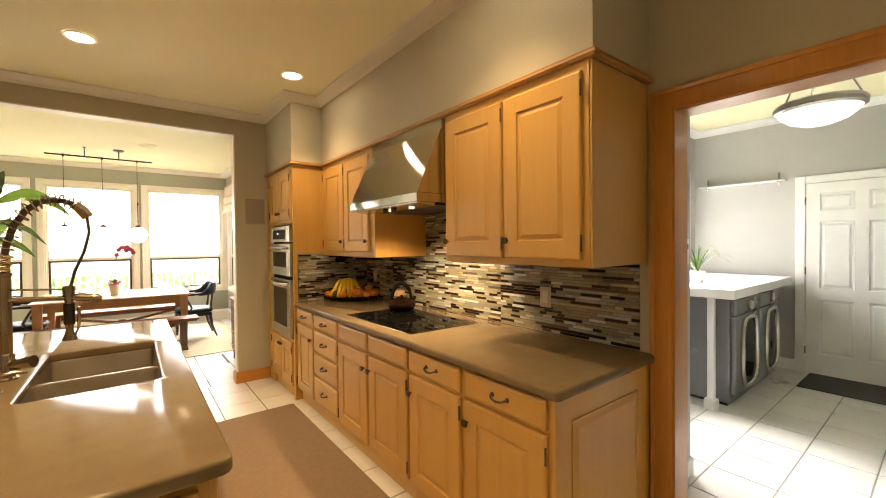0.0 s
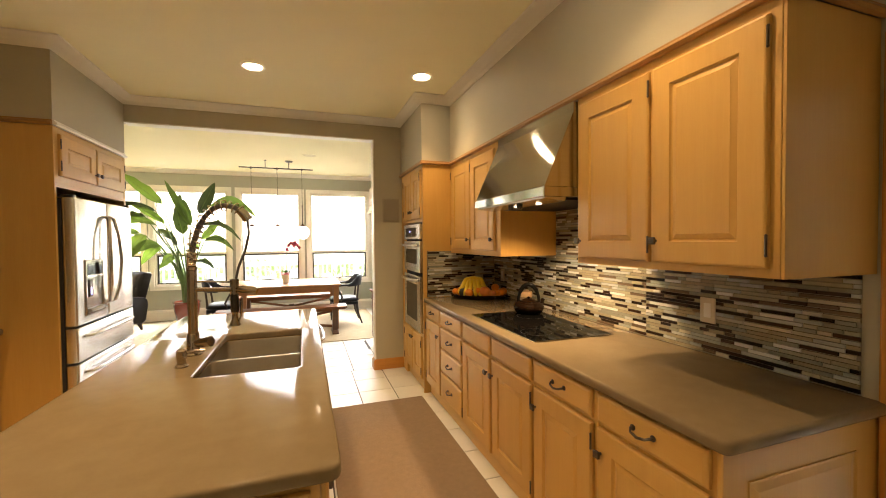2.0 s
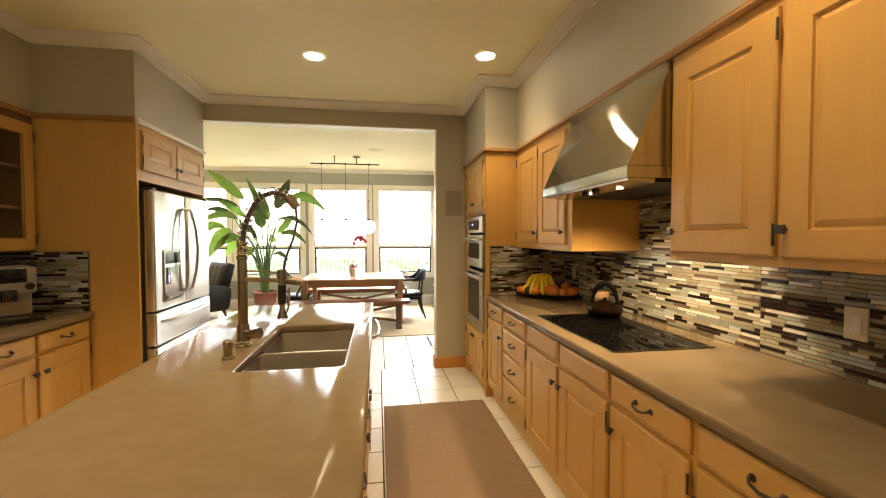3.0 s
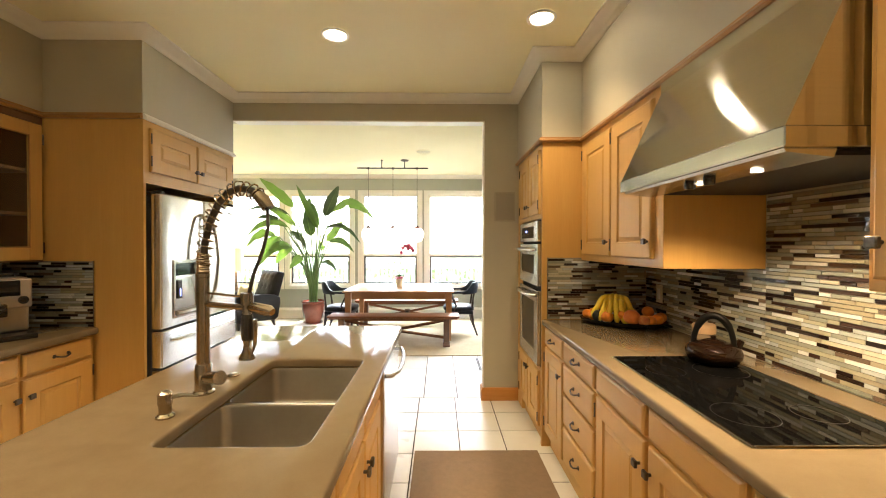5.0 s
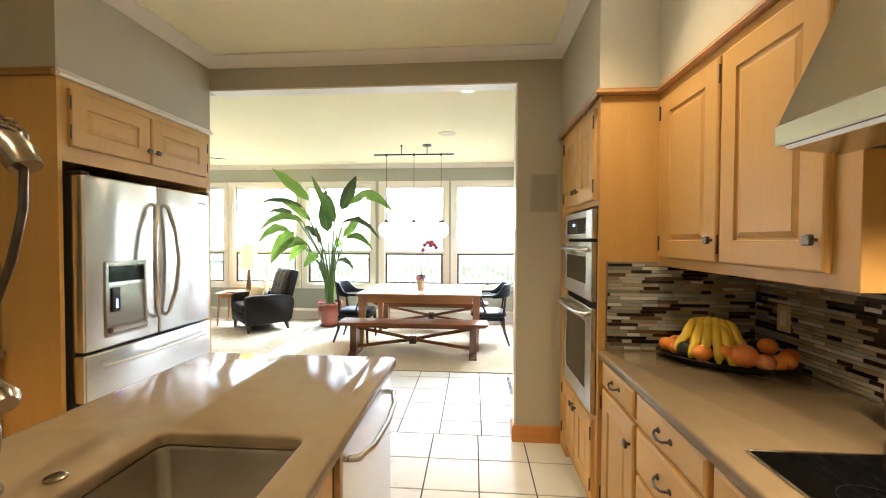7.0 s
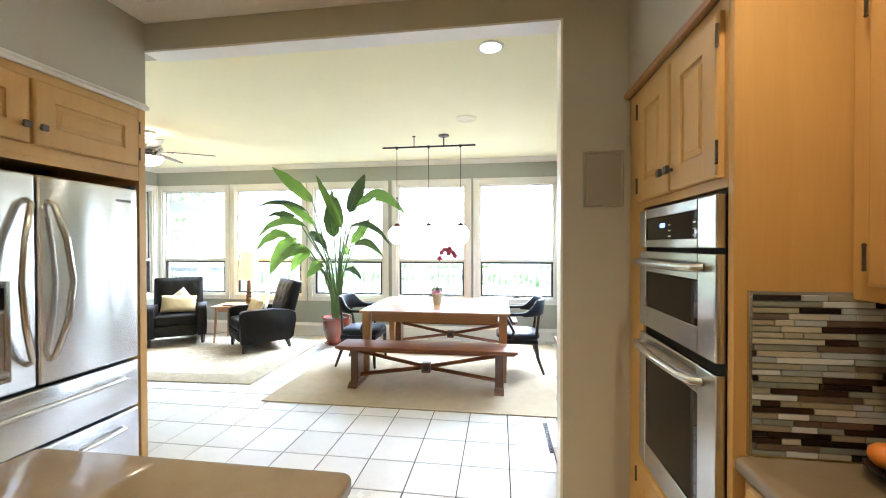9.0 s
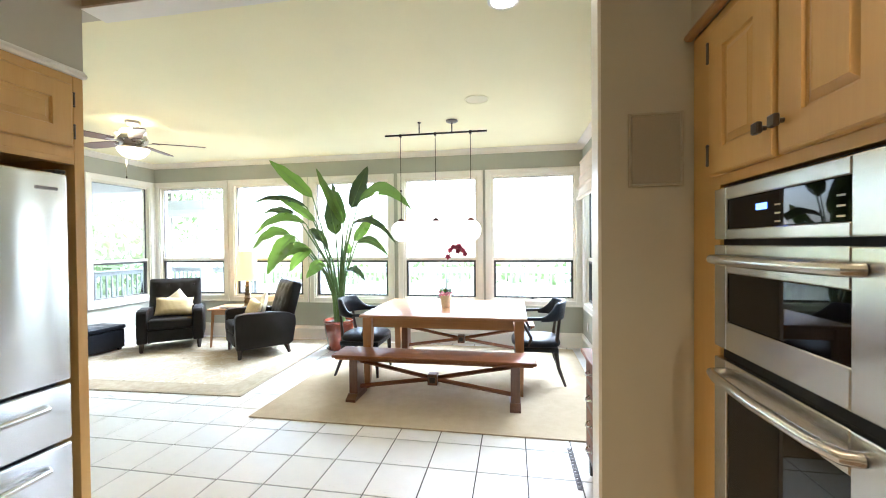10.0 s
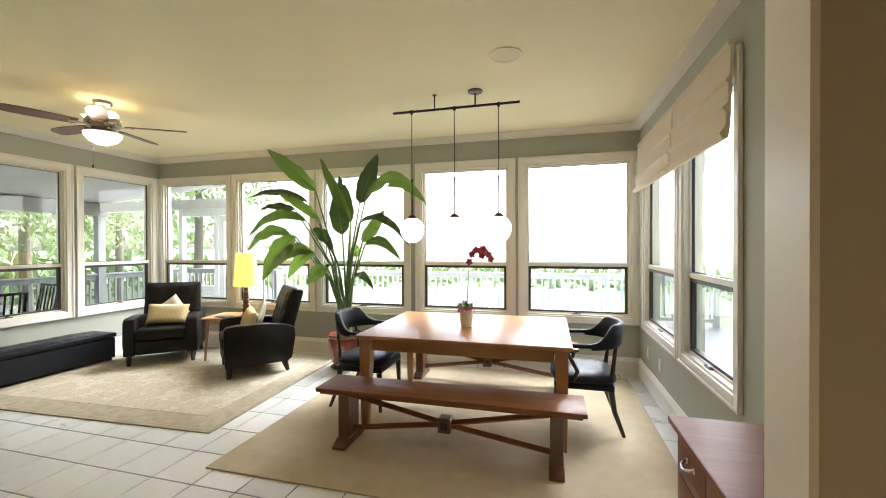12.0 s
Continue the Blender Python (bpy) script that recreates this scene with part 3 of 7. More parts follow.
whole("crown_moulding_laundry", sweep(CROWN, [(XE + 0.12, 1.05, _c), (XE + 0.12, LY0, _c), (LX, LY0, _c), (LX, LY1, _c), (2.89, LY1, _c), (2.89, 1.05, _c), (XE + 0.12, 1.05, _c)]), M_WHITE,
      "white crown moulding", "moulding", "structure", smooth=50)
whole("baseboard_laundry", sweep([(0, 0), (0.014, 0), (0.014, 0.1), (0.004, 0.115), (0, 0.115)], [(LX, LY0, 0), (LX, 0.1, 0)]), M_WHITE, "white baseboard", "baseboard", "structure")
whole("baseboard_laundry_b", sweep([(0, 0), (0.014, 0), (0.014, 0.1), (0.004, 0.115), (0, 0.115)], [(LX, 1.13, 0), (LX, LY1, 0), (2.89, LY1, 0), (2.89, 1.05, 0), (XE + 0.13, 1.05, 0)]), M_WHITE, "white baseboard", "baseboard", "structure")
wt = thing("window_10", "white-framed laundry window", "window", (3.6, LY1, 0), 0, kind="structure")
part("window_frame", rect_ring(-0.06, 2.16, 1.04, 2.31, 0.075, -0.018, -0.001), M_WHITE, wt)
part("sash", rect_ring(0.0, 2.1, 1.1, 2.25, 0.045, 0.03, 0.08), M_WHITE, wt)
g = part("pane", box(0.04, 2.06, 0.05, 0.056, 1.14, 2.21), M_GLASS, wt)
g.visible_shadow = False

# white six-panel door in the far wall
dr = thing("door_1", "closed white six-panel laundry door", "door", (LX - 0.03, 1.04, 0), -90, kind="structure")
bm = bmesh.new()
DW = 0.84
for r, (z0, z1) in enumerate(((0.22, 0.80), (0.92, 1.62), (1.74, 1.92))):
    for x0 in (0.11, 0.47):
        panel(0.26, z1 - z0, [(0.0, 0.001), (0.006, 0.010), (0.022, 0.012), (0.04, 0.004)], 0.014, bm, x0, z0)
for x0, x1, z0, z1 in ((0, 0.11, 0, 2.03), (0.73, 0.84, 0, 2.03), (0.37, 0.47, 0.22, 1.92), (0.11, 0.73, 0, 0.22), (0.11, 0.73, 1.92, 2.03)):
    box(x0, x1, 0, 0.028, z0, z1, 0, 1, bm)
for x0, x1 in ((0.11, 0.37), (0.47, 0.73)):
    box(x0, x1, 0, 0.028, 0.80, 0.92, 0, 1, bm)
    box(x0, x1, 0, 0.028, 1.62, 1.74, 0, 1, bm)
part("door_leaf", bm, M_WHITE, dr)
bm = bmesh.new()
for x0, x1, z0, z1 in ((-0.09, -0.006, 0, 2.115), (0.846, 0.93, 0, 2.115), (-0.006, 0.846, 2.036, 2.115)):
    box(x0, x1, 0.0, 0.0285, z0, z1, 0.004, 1, bm)
part("door_frame", bm, M_WHITE, dr)
for hz in (0.25, 1.1, 1.85):
    part("hinge", tube([(-0.003, -0.004, hz - 0.04), (-0.003, -0.004, hz + 0.04)], 0.006, 8), M_NICKEL, dr)

# ---------------------------------------------------------------- kitchen: east run
EAST = pose(1.385, 0, 0, 0, 0, -90)     # fronts that face -x; u runs towards -y, so u = -y


def east(y):
    return -y


def carcass(name, label, x0, x1, y0, y1, z0, z1, toe=True):
    t = thing(name, label, "cabinet", ((x0 + x1) / 2, (y0 + y1) / 2, 0 if toe else z0), in_world=True, group="kitchen cabinets")
    part("body", box(x0, x1, y0 + 0.001, y1 - 0.001, z0, z1, 0.0015, 1), M_MAPLE, t)
    if toe:
        part("toe_kick", box(x0 + 0.03, x1, y0 + 0.001, y1 - 0.001, 0, z0 - 0.001), M_MAPLE_Y, t)
    return t


TZ, BZ = 0.872, 0.105
LOW = "honey maple base cabinet with raised-panel door under the counter"


def base_unit(y0, y1, plan):
    t = carcass("base_cabinet", LOW, 1.406, XE - 0.002, y0, y1, BZ, TZ)
    plan(t)
    return t


a = base_unit(3.365, 3.783, lambda t: (cab_drawer(t, EAST, -3.765, -3.375, 0.742, 0.858, True, M_MAPLE_Y),
                                       cab_door(t, EAST, -3.765, -3.375, 0.125, 0.722, -3.40, 0.63, -3.768)))


def drawers(t):
    z = 0.858
    for h in (0.116, 0.17, 0.17, 0.20):
        cab_drawer(t, EAST, -3.350, -2.875, z - h, z, True, M_MAPLE_Y)
        z -= h + 0.02


b = base_unit(2.862, 3.365, drawers)
tagged(b, "honey maple cabinet with a stack of four drawers")
c = base_unit(1.905, 2.862, lambda t: (cab_drawer(t, EAST, -2.848, -2.40, 0.742, 0.858, False, M_MAPLE_Y), cab_drawer(t, EAST, -2.372, -1.92, 0.742, 0.858, False, M_MAPLE_Y),
                                       cab_door(t, EAST, -2.848, -2.40, 0.125, 0.722, -2.425, 0.63, -2.851), cab_door(t, EAST, -2.372, -1.92, 0.125, 0.722, -2.347, 0.63, -1.917)))
tagged(c, "honey maple two-door cabinet under the cooktop")
for y0, y1 in ((1.445, 1.905), (0.955, 1.445)):
    base_unit(y0, y1, lambda t: (cab_drawer(t, EAST, -y1 + 0.012, -y0 - 0.022, 0.742, 0.858, True, M_MAPLE_Y),
                                 cab_door(t, EAST, -y1 + 0.012, -y0 - 0.022, 0.125, 0.722, -y1 + 0.037, 0.63, -y0 - 0.019)))
ep = thing("end_panel", "honey maple raised end panel of the counter run", "cabinet panel", (1.75, 0.945, 0), in_world=True)
part("frame", box(1.392, XE - 0.002, 0.936, 0.953, 0.0, TZ, 0.002, 1), M_MAPLE, ep)
part("raised_panel", turn(panel(0.50, 0.60, [(0, 0.001), (0.006, 0.006), (0.012, 0.006), (0.035, 0.0), (0.04, 0.0)], 0.008), pose(1.49, 0.929, 0.17)), M_MAPLE, ep)


def slab(x0, x1, y0, y1, z0, z1, hole=None, bev=0.012, round_corner=0.025):
    bm = bmesh.new()
    if hole:
        xs, ys = [x0, hole[0], hole[1], x1], [y0, hole[2], hole[3], y1]
    else:
        xs, ys = [x0, x1], [y0, y1]
    V = {}
    for i, x in enumerate(xs):
        for j, y in enumerate(ys):
            V[i, j] = bm.verts.new((x, y, z1))
    for i in range(len(xs) - 1):
        for j in range(len(ys) - 1):
            if hole and i == 1 and j == 1:
                continue
            bm.faces.new((V[i, j], V[i + 1, j], V[i + 1, j + 1], V[i, j + 1]))
    ext = bmesh.ops.extrude_face_region(bm, geom=list(bm.faces))
    bmesh.ops.translate(bm, verts=[e for e in ext["geom"] if isinstance(e, bmesh.types.BMVert)], vec=(0, 0, z0 - z1))
    bmesh.ops.recalc_face_normals(bm, faces=bm.faces)

    def outer(e):
        m = (e.verts[0].co + e.verts[1].co) / 2
        return min(abs(m.x - x0), abs(m.x - x1)) < 1e-4 or min(abs(m.y - y0), abs(m.y - y1)) < 1e-4
    up = [e for e in bm.edges if abs(e.verts[0].co.z - e.verts[1].co.z) > 0.01]
    bmesh.ops.bevel(bm, geom=up, offset=round_corner, segments=4, affect="EDGES", profile=0.5)
    rim = [e for e in bm.edges if len(e.link_faces) == 2 and abs(e.verts[0].co.z - e.verts[1].co.z) < 1e-4
           and abs(abs(e.link_faces[0].normal.z) - abs(e.link_faces[1].normal.z)) > 0.5]
    bmesh.ops.bevel(bm, geom=rim, offset=bev, segments=3, affect="EDGES", profile=0.5, clamp_overlap=True)
    return bm


whole("worktop", slab(1.365, XE - 0.003, 0.905, 3.783, 0.874, 0.915), M_STONE, "polished taupe stone worktop with rounded edge", "worktop", smooth=35)

UP = pose(1.63, 0, 0, 0, 0, -90)
u = carcass("wall_cabinet", "honey maple wall cabinet with two raised-panel doors", 1.65, XE - 0.002, 0.955, 1.885, 1.335, 2.172, False)
cab_door(u, UP, -1.862, -1.425, 1.365, 2.13, -1.84, 1.45, -1.422)
cab_door(u, UP, -1.405, -0.985, 1.365, 2.13, -1.383, 1.45, -0.982)
part("end_panel", box(1.652, XE - 0.004, 0.945, 0.955, 1.335, 2.172, 0.001, 1), M_MAPLE, u)
u = carcass("wall_cabinet", "honey maple wall cabinet beside the hood", 1.65, XE - 0.002, 2.745, 3.783, 1.335, 2.172, False)
cab_door(u, UP, -3.72, -3.275, 1.375, 2.13, -3.30, 1.46, -3.723)
cab_door(u, UP, -3.26, -2.82, 1.375, 2.13, -2.845, 1.46, -3.263)

# tall oven cabinet
OV = pose(1.352, 0, 0, 0, 0, -90)
t = thing("oven_cabinet", "tall honey maple cabinet round a built-in double oven", "cabinet", (1.74, 4.21, 0), in_world=True, group="kitchen cabinets")
bm = box(1.372, XE - 0.002, 3.787, 3.815, 0.0, 2.172, 0.0015, 1)
part("side_panel", bm, M_MAPLE, t)
part("side_panel", box(1.372, XE - 0.002, 4.455, YN - 0.002, 0.0, 2.172, 0.0015, 1), M_MAPLE, t)
part("upper_box", box(1.372, XE - 0.002, 3.815, 4.455, 1.635, 2.172, 0.001, 1), M_MAPLE, t)
part("lower_box", box(1.372, XE - 0.002, 3.815, 4.455, 0.1, 0.55, 0.001, 1), M_MAPLE, t)
part("toe_kick", box(1.40, XE - 0.002, 3.815, 4.455, 0.0, 0.1), M_MAPLE_Y, t)
for z0, z1, kz in ((1.665, 2.13, 1.74), (0.125, 0.53, 0.47)):
    cab_door(t, OV, -4.485, -4.165, z0, z1, -4.19, kz, -4.488)
    cab_door(t, OV, -4.15, -3.835, z0, z1, -4.125, kz, -3.832)
o = thing("double_oven", "stainless steel built-in microwave and oven with black glass", "oven", (1.6, 4.175, 0.555), in_world=True)
part("body", box(1.375, 1.95, 3.822, 4.44, 0.556, 1.628, 0.002, 1), M_DARKGAP, o)
OVM = pose(1.345, 0, 0, 0, 0, -90)


def oven_front(name, z0, z1, g0, g1, label=""):
    bm = bmesh.new()
    box(-4.432, -4.363, 0, 0.028, z0, z1, 0.004, 2, bm)
    box(-3.927, -3.822, 0, 0.028, z0, z1, 0.004, 2, bm)
    box(-4.363, -3.927, 0, 0.028, z0, g0, 0.003, 1, bm)
    box(-4.363, -3.927, 0, 0.028, g1, z1, 0.003, 1, bm)
    d = part(name, turn(bm, OVM), M_STEEL, o, label)
    part("glass", turn(box(-4.361, -3.929, 0.005, 0.02, g0 + 0.001, g1 - 0.001, 0.001, 1), OVM), M_BLACKGLASS, d, "black oven glass")
    return d


cp = oven_front("control_panel", 1.466, 1.618, 1.496, 1.582)
part("display", turn(box(-4.225, -4.18, 0.0035, 0.0045, 1.540, 1.556), OVM), glow("blue_display", (0.1, 0.25, 1.0), 0.5), cp, "small blue lit clock")
for k in range(2):
    for q in range(3):
        part("button_mark", turn(box(-4.15 + k * 0.185, -4.13 + k * 0.185, 0.0035, 0.0045, 1.505 + q * 0.02, 1.509 + q * 0.02), OVM), M_PLATE, cp)
for nm, z0, z1, g0, g1 in (("microwave_door", 1.143, 1.450, 1.225, 1.368), ("oven_door", 0.565, 1.110, 0.66, 1.022)):
    d = oven_front(nm, z0, z1, g0, g1)
    hz = z1 - 0.042
    pts = [(-4.392, 0.0, hz), (-4.388, -0.026, hz), (-4.33, -0.040, hz), (-4.14, -0.048, hz), (-3.96, -0.040, hz), (-3.905, -0.026, hz), (-3.90, 0.0, hz)]
    part("handle", turn(tube(pts, 0.0145, 10), OVM), M_STEEL, d, "bowed steel handle", 50)

# range hood
h = thing("range_hood", "brushed steel canopy range hood with a vertical lip", "range hood", (1.8, 2.315, 1.675), in_world=True)
HY0, HY1 = 1.892, 2.738
bm = prism([(1.455, 1.728), (1.63, 2.115), (1.63, 2.165), (XE - 0.01, 2.165), (XE - 0.01, 1.728)], "y", HY0, HY1)
part("canopy", bm, M_HOOD, h)
part("lip", box(1.450, XE - 0.01, HY0 - 0.004, HY1 + 0.004, 1.677, 1.727, 0.003, 1), M_HOOD, h)
part("control_ledge", prism([(1.462, 1.6765), (1.468, 1.668), (1.585, 1.655), (1.592, 1.6765)], "y", HY0 + 0.012, HY1 - 0.012), M_STEEL, h, "steel ledge with the controls")
part("underside", box(1.595, XE - 0.05, HY0 + 0.03, HY1 - 0.03, 1.664, 1.676), surf("dark_filter_mesh", (0.035, 0.032, 0.03), (0.02, 0.018, 0.017), scale=40, rough=0.5, metal=0.4, bump=0.4, bump_scale=300), h, "dark filter plate")
for ky in (2.36, 2.26):
    part("knob", lathe([(0.018, 0.006), (0.018, -0.012), (0.013, -0.018), (0.0, -0.018)], (1.525, ky, 1.657), 14), M_BLACK, h, "black control knob", 40)
for ky in (2.10, 2.34):
    part("lamp_lens", lathe([(0.016, 0.0), (0.016, -0.002), (0.0, -0.003)], (1.555, ky, 1.6565), 16), M_BACKLIT, h, "small lit lamp lens")
    spot("hood_lamp", 1.68, ky, 1.652, 3.6, WARM, 0.03, 140, 0.8)

# cooktop
t = thing("cooktop", "black glass electric cooktop set in the worktop", "cooktop", (1.69, 2.37, 0.915), in_world=True)
part("frame", turn(rect_ring(0, 0.518, 0, 0.846, 0.010, -0.006, 0.0), Matrix(((1, 0, 0, 1.446), (0, 0, 1, 1.972), (0, -1, 0, 0.9155), (0, 0, 0, 1)))), M_NICKEL, t, "thin metal rim")
part("glass", box(1.456, 1.954, 1.982, 2.808, 0.9155, 0.9205, 0.001, 1), M_COOKGLASS, t)
for bx, by, br in ((1.58, 2.17, 0.09), (1.81, 2.17, 0.07), (1.58, 2.60, 0.075), (1.81, 2.60, 0.1)):
    part("burner_ring", lathe([(br, 0.0), (br, 0.0005), (br - 0.002, 0.0005), (br - 0.002, 0.0)], (bx, by, 0.9207), 40, cap=False), M_PEWTER, t, "faint grey burner ring")

# ---------------------------------------------------------------- kitchen: west side
WEST = pose(-1.232, 0, 0, 0, 0, 90)     # fronts that face +x; u runs along +y
t = thing("refrigerator_cabinet", "honey maple enclosure with cupboards over the refrigerator", "cabinet", (-1.7, 4.08, 0), in_world=True, group="kitchen cabinets")
part("side_panel", box(XW + 0.002, -1.25, 3.522, 3.545, 0.0, 2.243, 0.0015, 1), M_MAPLE, t)
part("side_panel", box(XW + 0.002, -1.25, 4.595, YN - 0.002, 0.0, 2.243, 0.0015, 1), M_MAPLE, t)
part("upper_box", box(XW + 0.002, -1.252, 3.545, 4.595, 1.865, 2.243, 0.001, 1), M_MAPLE, t)
part("rail", box(-1.29, -1.251, 3.545, 4.595, 1.838, 1.865, 0.001, 1), M_MAPLE_Y, t)
cab_door(t, WEST, 3.575, 4.06, 1.915, 2.20, 4.035, 1.99, 3.572)
cab_door(t, WEST, 4.075, 4.58, 1.915, 2.20, 4.10, 1.99, 4.583)

f = thing("refrigerator", "stainless steel french-door refrigerator with ice dispenser and two freezer drawers", "refrigerator", (-1.6, 4.04, 0), in_world=True)
part("body", box(-2.0, -1.245, 3.58, 4.50, 0.05, 1.77, 0.004, 1), surf("grey_case_paint", (0.10, 0.10, 0.10), rough=0.45), f, "dark grey case")
part("grille", box(-1.95, -1.26, 3.6, 4.48, 0.0, 0.05), M_DARKGAP, f)


def fridge_door(y0, y1, z0, z1):
    bm = box(-1.24, -1.165, y0, y1, z0, z1, 0.012, 3)
    return part("door", bm, M_STEEL_V, f, "", 40)


fd1 = fridge_door(3.562, 4.028, 0.885, 1.775)
fd2 = fridge_door(4.036, 4.502, 0.885, 1.775)
dw1 = fridge_door(3.562, 4.502, 0.63, 0.872)
dw2 = fridge_door(3.562, 4.502, 0.10, 0.618)
dw1.name = dw2.name = "freezer_drawer"
for d, yb, s in ((fd1, 3.99, -1), (fd2, 4.074, 1)):
    pts = [(-1.166, yb, 0.99), (-1.135, yb + s * 0.0, 1.005), (-1.116, yb + s * 0.036, 1.15), (-1.108, yb + s * 0.054, 1.325), (-1.116, yb + s * 0.036, 1.50), (-1.135, yb, 1.65), (-1.166, yb, 1.665)]
    part("handle", tube(pts, 0.0125, 10), M_STEEL, d, "bowed steel handle", 50)
for d, hz in ((dw1, 0.80), (dw2, 0.545)):
    pts = [(-1.166, 3.66, hz), (-1.13, 3.675, hz), (-1.115, 3.80, hz + 0.004), (-1.112, 4.03, hz + 0.006), (-1.115, 4.26, hz + 0.004), (-1.13, 4.385, hz), (-1.166, 4.40, hz)]
    part("handle", tube(pts, 0.0125, 10), M_STEEL, d, "bowed steel handle", 50)
dp = part("dispenser", turn(rect_ring(0, 0.265, 0, 0.40, 0.02, 0, 0.012), pose(-1.155, 3.668, 0.938, 0, 0, 90)), M_STEEL, fd1, "ice and water dispenser")
part("dispenser_recess", turn(box(0.018, 0.247, -0.002, 0.004, 0.018, 0.382), pose(-1.163, 3.668, 0.938, 0, 0, 90)), M_STEEL, fd1, "grey dispenser recess")
part("dispenser_screen", turn(box(0.022, 0.243, -0.006, 0.001, 0.29, 0.375, 0.002, 1), pose(-1.161, 3.668, 0.938, 0, 0, 90)), M_BLACKGLASS, fd1, "black control screen")
part("paddle", turn(box(0.035, 0.085, -0.010, 0.001, 0.13, 0.26, 0.004, 1), pose(-1.161, 3.668, 0.938, 0, 0, 90)), M_BLACK, fd1, "black dispenser paddle")
part("indicator_light", turn(box(0.055, 0.068, -0.0105, -0.0085, 0.15, 0.20, 0.001, 1), pose(-1.161, 3.668, 0.938, 0, 0, 90)), glow("blue_indicator", (0.08, 0.15, 1.0), 0.8), fd1, "blue indicator light")
part("dispenser_tray", turn(prism([(0.0, 0.02), (-0.022, 0.03), (-0.022, 0.045), (0.0, 0.052)], "x", 0.022, 0.243), pose(-1.158, 3.668, 0.938, 0, 0, 90)), M_SINK, fd1, "steel drip tray")
part("dispenser_bar", turn(box(0.018, 0.247, -0.006, 0.004, 0.272, 0.288, 0.002, 1), pose(-1.161, 3.668, 0.938, 0, 0, 90)), M_STEEL_V, fd1)
part("badge", box(-1.166, -1.163, 4.38, 4.46, 1.70, 1.712), M_PEWTER, fd2, "small plain badge")
for hy in (3.585, 4.48):
    part("hinge_cover", box(-1.26, -1.17, hy - 0.02, hy + 0.02, 1.776, 1.792, 0.004, 1), M_BLACK, f)

WB = pose(-1.55, 0, 0, 0, 0, 90)
for k, (y0, y1) in enumerate(((2.62, 3.5), (1.74, 2.62), (0.86, 1.74), (-0.02, 0.86))):
    t = carcass("base_cabinet", LOW, XW + 0.002, -1.57, y0, y1 + (0.02 if k == 0 else 0), BZ, TZ)
    mid = (y0 + y1) / 2
    for a0, a1, kn, hg in ((y0 + 0.012, mid - 0.012, mid - 0.037, y0 + 0.009), (mid + 0.012, y1 - 0.012, mid + 0.037, y1 - 0.009)):
        cab_drawer(t, WB, a0, a1, 0.742, 0.858, True, M_MAPLE_Y)
        cab_door(t, WB, a0, a1, 0.125, 0.722, kn, 0.63, hg)
whole("worktop", slab(XW + 0.003, -1.525, -0.05, 3.52, 0.874, 0.915), M_STONE, "polished taupe stone worktop with rounded edge", "worktop", smooth=35)

# glazed wall cabinets with shelves
WU = pose(-1.862, 0, 0, 0, 0, 90)
# Maple inside darkened: the shade behind the glass is in the colour.
M_CABIN = surf("shaded_cabinet_inside", (0.20, 0.11, 0.045), (0.16, 0.085, 0.035), rough=0.5)
for y0, y1 in ((2.96, 3.52), (2.40, 2.96), (1.84, 2.40), (1.28, 1.84)):
    t = thing("wall_cabinet", "honey maple wall cabinet with glazed doors over shelves", "cabinet", (-2.0, (y0 + y1) / 2, 1.335), in_world=True, group="glazed cabinets")
    bm = box(XW + 0.002, XW + 0.016, y0, y1, 1.335, 2.243)
    box(XW + 0.016, -1.884, y0 + 0.001, y0 + 0.018, 1.335, 2.243, bm=bm)
    box(XW + 0.016, -1.884, y1 - 0.019, y1 - 0.001, 1.335, 2.243, bm=bm)
    box(XW + 0.016, -1.884, y0 + 0.018, y1 - 0.019, 1.335, 1.355, bm=bm)
    box(XW + 0.016, -1.884, y0 + 0.018, y1 - 0.019, 2.20, 2.243, bm=bm)
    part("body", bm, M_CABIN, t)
    for sz in (1.62, 1.89):
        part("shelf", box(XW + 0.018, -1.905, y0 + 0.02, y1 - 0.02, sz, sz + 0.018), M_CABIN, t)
    a0, a1 = y0 + 0.012, y1 - 0.022
    d = part("door", turn(rect_ring(a0, a1, 1.345, 2.19, 0.082, 0.0, 0.02), WU), M_MAPLE, t, "glazed door frame")
    gl = part("pane", turn(box(a0 + 0.080, a1 - 0.080, 0.008, 0.012, 1.425, 2.11), WU), M_GLASS, d)
    gl.visible_shadow = False
    part("glazing_bead", turn(rect_ring(a0 + 0.076, a1 - 0.076, 1.421, 2.114, 0.008, -0.003, 0.006, None, 0.002), WU), M_BEAD, d)
    part("knob", turn(pull_knob(), WU @ pose(a0 + 0.04, 0, 1.455)), M_PEWTER, d, "square pewter knob", 40)
    for hz in (1.42, 2.10):
        part("hinge", turn(hinge(), WU @ pose(a1 + 0.003, 0, hz)), M_PEWTER, d, "small dark hinge", 40)

# ---------------------------------------------------------------- island
IX0, IX1, IY0, IY1 = -0.53, 0.395, 1.155, 3.56
SX0, SX1, SY0, SY1 = -0.125, 0.288, 2.0, 2.79
t = thing("kitchen_island", "honey maple island with cupboards, drawers and a panelled end", "kitchen island", (-0.07, 2.36, 0), in_world=True)
part("body", box(IX0 + 0.04, 0.345, IY0 + 0.05, IY1 - 0.05, BZ, 0.70, 0.002, 1), M_MAPLE, t)
